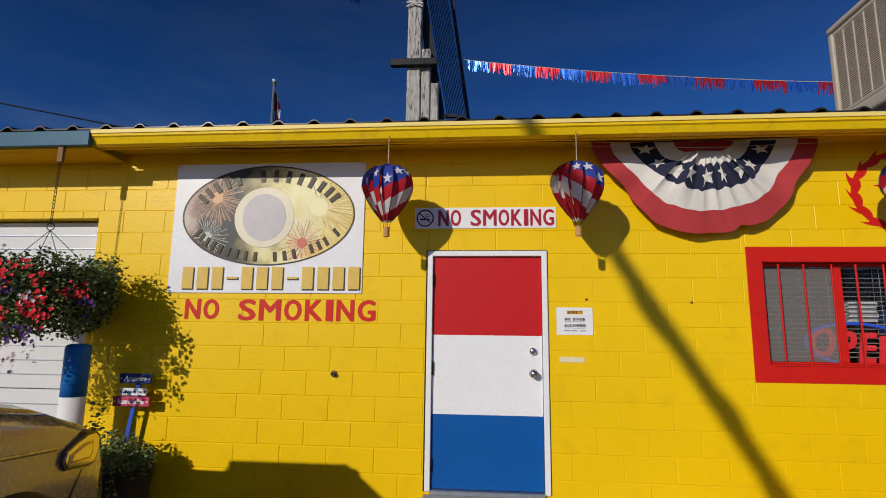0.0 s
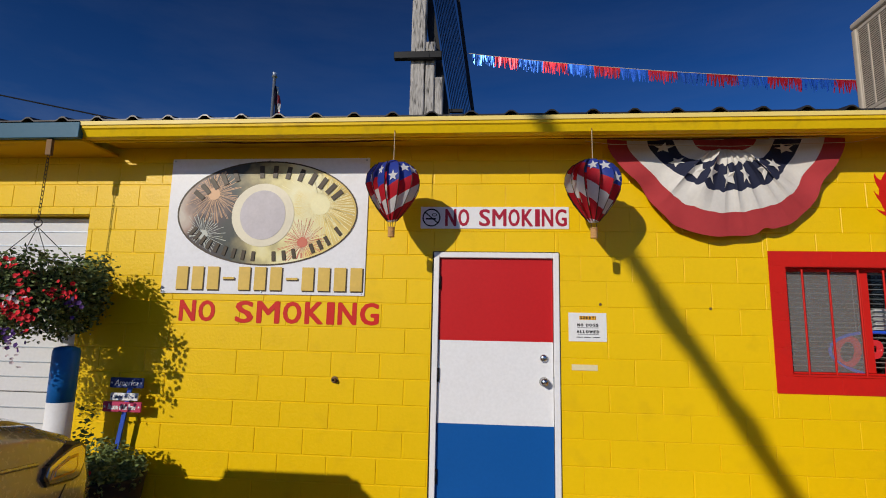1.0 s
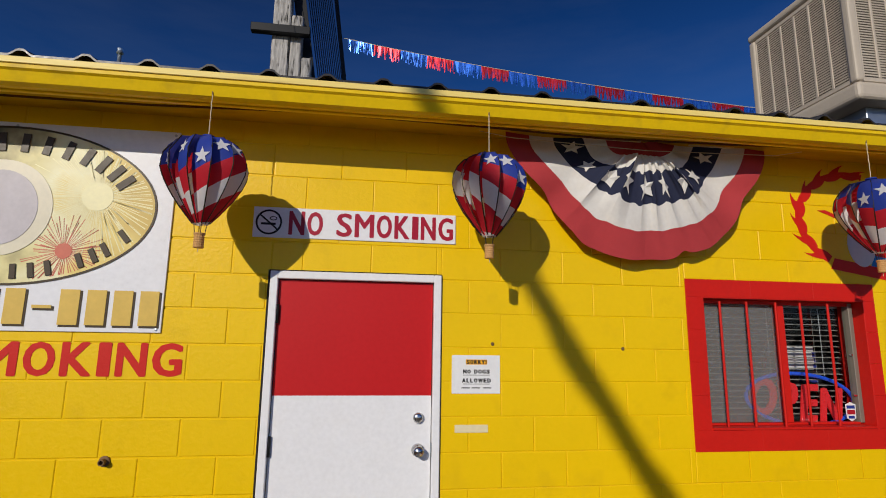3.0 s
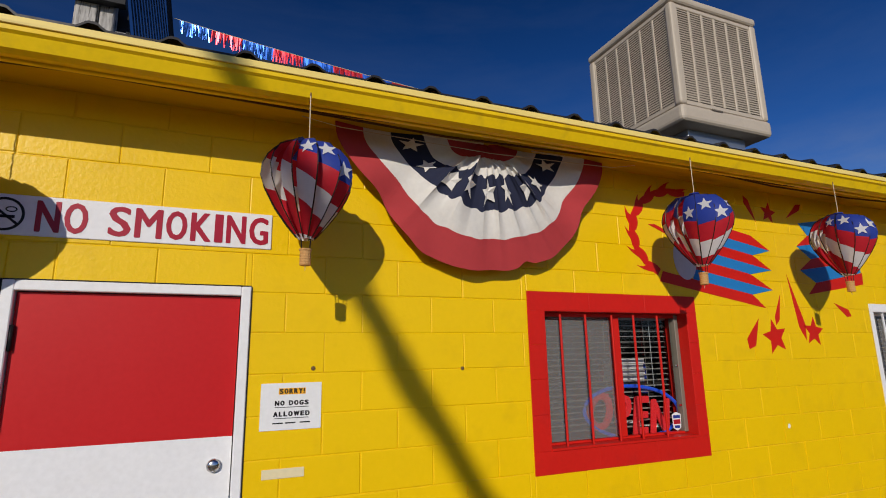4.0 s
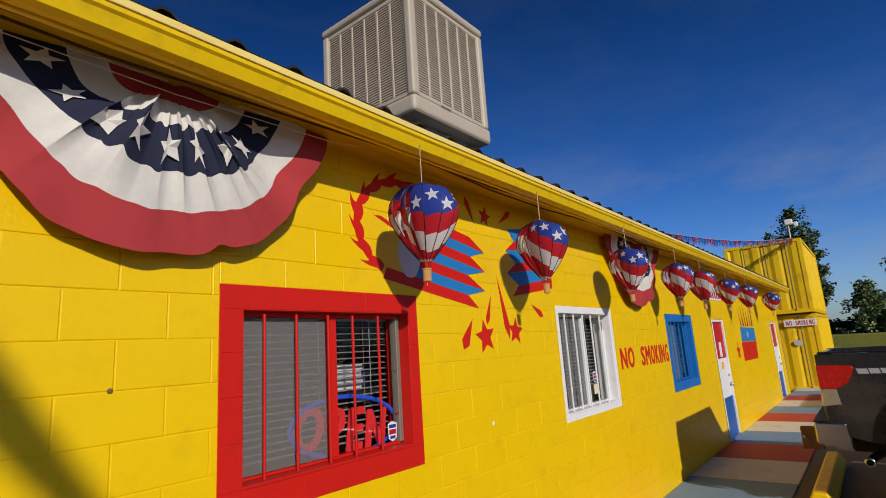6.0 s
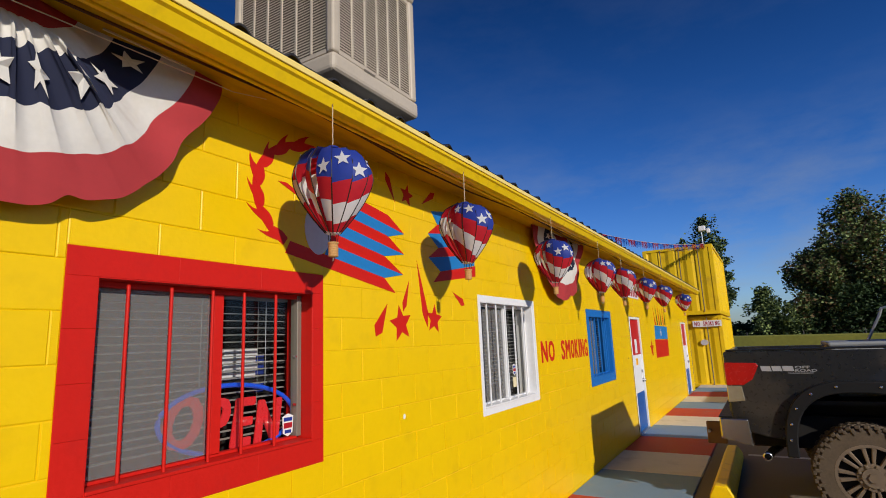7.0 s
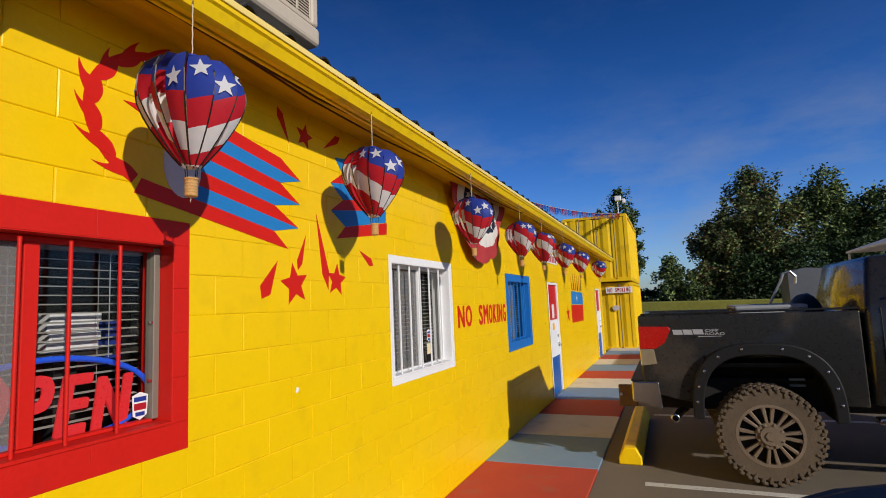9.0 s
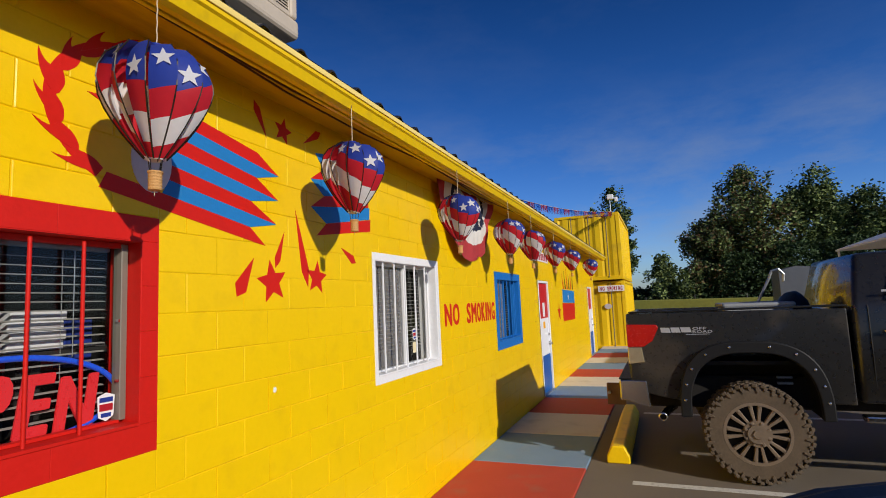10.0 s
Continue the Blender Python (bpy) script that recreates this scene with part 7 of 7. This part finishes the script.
def make_shrub(loc, wide, tall, seed):
    rnd = random.Random(seed)
    s = thing("shrub", loc, "dark green shrub growing under the trees", "shrub", "shrubs under the trees")
    pts = []
    for _ in range(5200):
        a, r, h = rnd.uniform(0, 6.28), math.sqrt(rnd.random()), rnd.random()
        pts.append(Vector(loc) + Vector((math.cos(a) * r * wide * (1 - 0.5 * h * h), math.sin(a) * r * wide * (1 - 0.5 * h * h), h * tall)))
    part("stem", tube([loc, Vector(loc) + Vector((0.05, 0, tall * 0.7))], 0.06, 6, r_end=0.02), BARK, s)
    tagged(mesh_part("foliage", leaf_mesh(pts, 0.19, rnd, 0.08), LEAF_DARK, s), kind="stuff")


for k, (x_, y_, w_, h_) in enumerate(((36.0, -0.9, 1.4, 2.3), (35.6, -2.4, 1.5, 2.6), (35.5, -4.2, 1.5, 2.9), (35, -6.4, 1.8, 4.0), (34.8, -8.8, 1.9, 4.4), (35, -11.2, 1.9, 4.4), (35, -13.8, 1.8, 3.4), (35.5, -16.5, 1.9, 3.3), (35.5, -19.5, 2.0, 3.2))):
    make_shrub((x_, y_, -0.1), w_, h_, 40 + k)
gt = thing("utility_trailer", (27.5, -7.6, -0.1), "grey metal trailer box standing on the lawn", "trailer")
part("box_body", prism([(-6.6, 0.9), (-6.6, 2.6), (-7.2, 2.75), (-8.9, 2.6), (-8.9, 0.9)], "x", 27.0, 28.6, bev=0.02), TRAILER_GREY, gt)
for y_ in (-7.1, -8.4):
    part("trailer_wheel", disc_y(0, 0, 0.35, 0.35, 0, 0.2, 24), FLARE, gt).matrix_basis = pose(26.98, y_, 0.25, 0, 0, -90)
part("frame_rail", box(27.0, 28.6, -9.2, -6.0, 0.6, 0.9), TRAILER_GREY, gt)

cp = thing("canopy_tent", (16.2, -7.88, -0.02), "white pop-up canopy tent standing beyond the truck", "canopy")
m = bmesh.new()
ap = m.verts.new((16.2, -7.88, 3.32))
cor = [m.verts.new(p) for p in ((14.6, -6.23, 2.74), (17.8, -6.23, 2.74), (17.8, -9.48, 2.74), (14.6, -9.48, 2.74))]
low = [m.verts.new((v.co.x, v.co.y, 2.7)) for v in cor]
for k in range(4):
    m.faces.new((cor[k], cor[(k + 1) % 4], ap))
    m.faces.new((low[k], low[(k + 1) % 4], cor[(k + 1) % 4], cor[k]))
bmesh.ops.recalc_face_normals(m, faces=m.faces)
bmesh.ops.solidify(m, geom=list(m.faces), thickness=0.01)
part("cover", m, WHITE_TARP, cp)
for x_, y_ in ((14.65, -6.28), (17.75, -6.28), (17.75, -9.43), (14.65, -9.43)):
    part("tent_leg", box(x_ - 0.02, x_ + 0.02, y_ - 0.02, y_ + 0.02, -0.02, 2.73), SIGN_WHITE, cp)


# ---- slabs of the walk, then the blocks of the wall ----
def share(name, me, parent, x, y, z):
    ob = bpy.data.objects.new(name, me)
    scene.collection.objects.link(ob)
    ob.parent = parent
    ob.location = (x, y, z)
    return ob


SLAB = 1.39
slab_tone = {}
for tone in (WALK_BLUE, WALK_WHITE, WALK_RED):
    b = box(0.004, SLAB - 0.004, -1.305, -0.003, -0.06, 0.0, 0.006)
    me = bpy.data.meshes.new("slab")
    b.to_mesh(me)
    b.free()
    me.materials.append(tone)
    slab_tone[tone] = me
for k in range(-12, 11):
    tone = (WALK_BLUE, WALK_WHITE, WALK_RED)[k % 3]
    share("slab", slab_tone[tone], walk_bed, 8.3 + SLAB * k, 0, 0)

BW, BH, B0 = 0.4005, 0.2015, 0.045


def block_verts(w, h, d=0.003):
    """A block's face with eased edges, more or less filled with paint: outer ring, inner ring."""
    e = 0.0045
    ring = lambda i, y: [(i, y, i), (w - i, y, i), (w - i, y, h - i), (i, y, h - i)]
    verts = ring(e, 0.0) + ring(0.0, d) + ring(0.0, 0.02)
    faces = [(0, 1, 2, 3)]
    for a, b in ((0, 4), (4, 8)):
        for k in range(4):
            faces.append((b + k, b + (k + 1) % 4, a + (k + 1) % 4, a + k))
    return verts, faces


def block_mesh(w, h, d=0.003):
    me = bpy.data.meshes.new("block")
    v, f = block_verts(w, h, d)
    me.from_pydata(v, [], f)
    me.update()
    me.materials.append(YELLOW)
    return me


cut_meshes = {}
rest_v, rest_f = [], []
PICK = (-2.3, 4.6)       # stretch of wall whose blocks are single objects
rng_ = random.Random(7)
holes = [(h[0], h[1], h[2], h[3]) for h in HOLES] + [(2.62, 4.022, 1.235, 2.318), (6.066, 7.475, 1.205, 2.312), (9.57, 11.03, 1.15, 2.29)]
made = 0
for course in range(-1, 17):
    z = B0 + course * BH
    shift = -0.62 + (0.5 * BW if course % 2 == 0 else 0.0)
    k0 = math.floor((XL - shift) / BW)
    for k in range(k0, int((XR - shift) / BW) + 1):
        x = shift + k * BW
        if -2.27 < x < -2.22 + BW and course >= 0:
            spans = [(x, -2.235), (-2.225, x + BW)]
        else:
            spans = [(x, x + BW)]
        for s0, s1 in spans:
            old = x < -0.05
            gap = rng_.choice((0.006, 0.0068, 0.0075)) if old else rng_.choice((0.0014, 0.003, 0.0045))
            lip = rng_.choice((0.003, 0.0036, 0.0042)) if old else rng_.choice((0.001, 0.0018, 0.0028))
            r = (max(s0, XL) + gap / 2, min(s1, XR) - gap / 2, max(z, -0.05) + gap / 2, min(z + BH, WALL_TOP) - gap / 2)
            if r[1] - r[0] < 0.02 or r[3] - r[2] < 0.02:
                continue
            for x0, x1, z0, z1 in rects_minus([r], holes):
                w, h = x1 - x0, z1 - z0
                if w < 0.012 or h < 0.012:
                    continue
                dy = rng_.uniform(-0.0008, 0.0006)
                if PICK[0] < x0 < PICK[1] and made < 300:
                    key = (round(w, 4), round(h, 4), lip)
                    if key not in cut_meshes:
                        cut_meshes[key] = block_mesh(w, h, lip)
                    me = cut_meshes[key]
                    share("block", me, wall_front, x0, dy, z0)
                    made += 1
                else:
                    v, f = block_verts(w, h, lip)
                    i = len(rest_v)
                    rest_v += [(x0 + a, b + dy, z0 + c) for a, b, c in v]
                    rest_f += [tuple(i + q for q in g) for g in f]
me = bpy.data.meshes.new("block_field")
me.from_pydata(rest_v, [], rest_f)
me.update()
me.materials.append(YELLOW)
field = new("block_field", me)
field.parent = wall_front
tagged(field, kind="stuff")
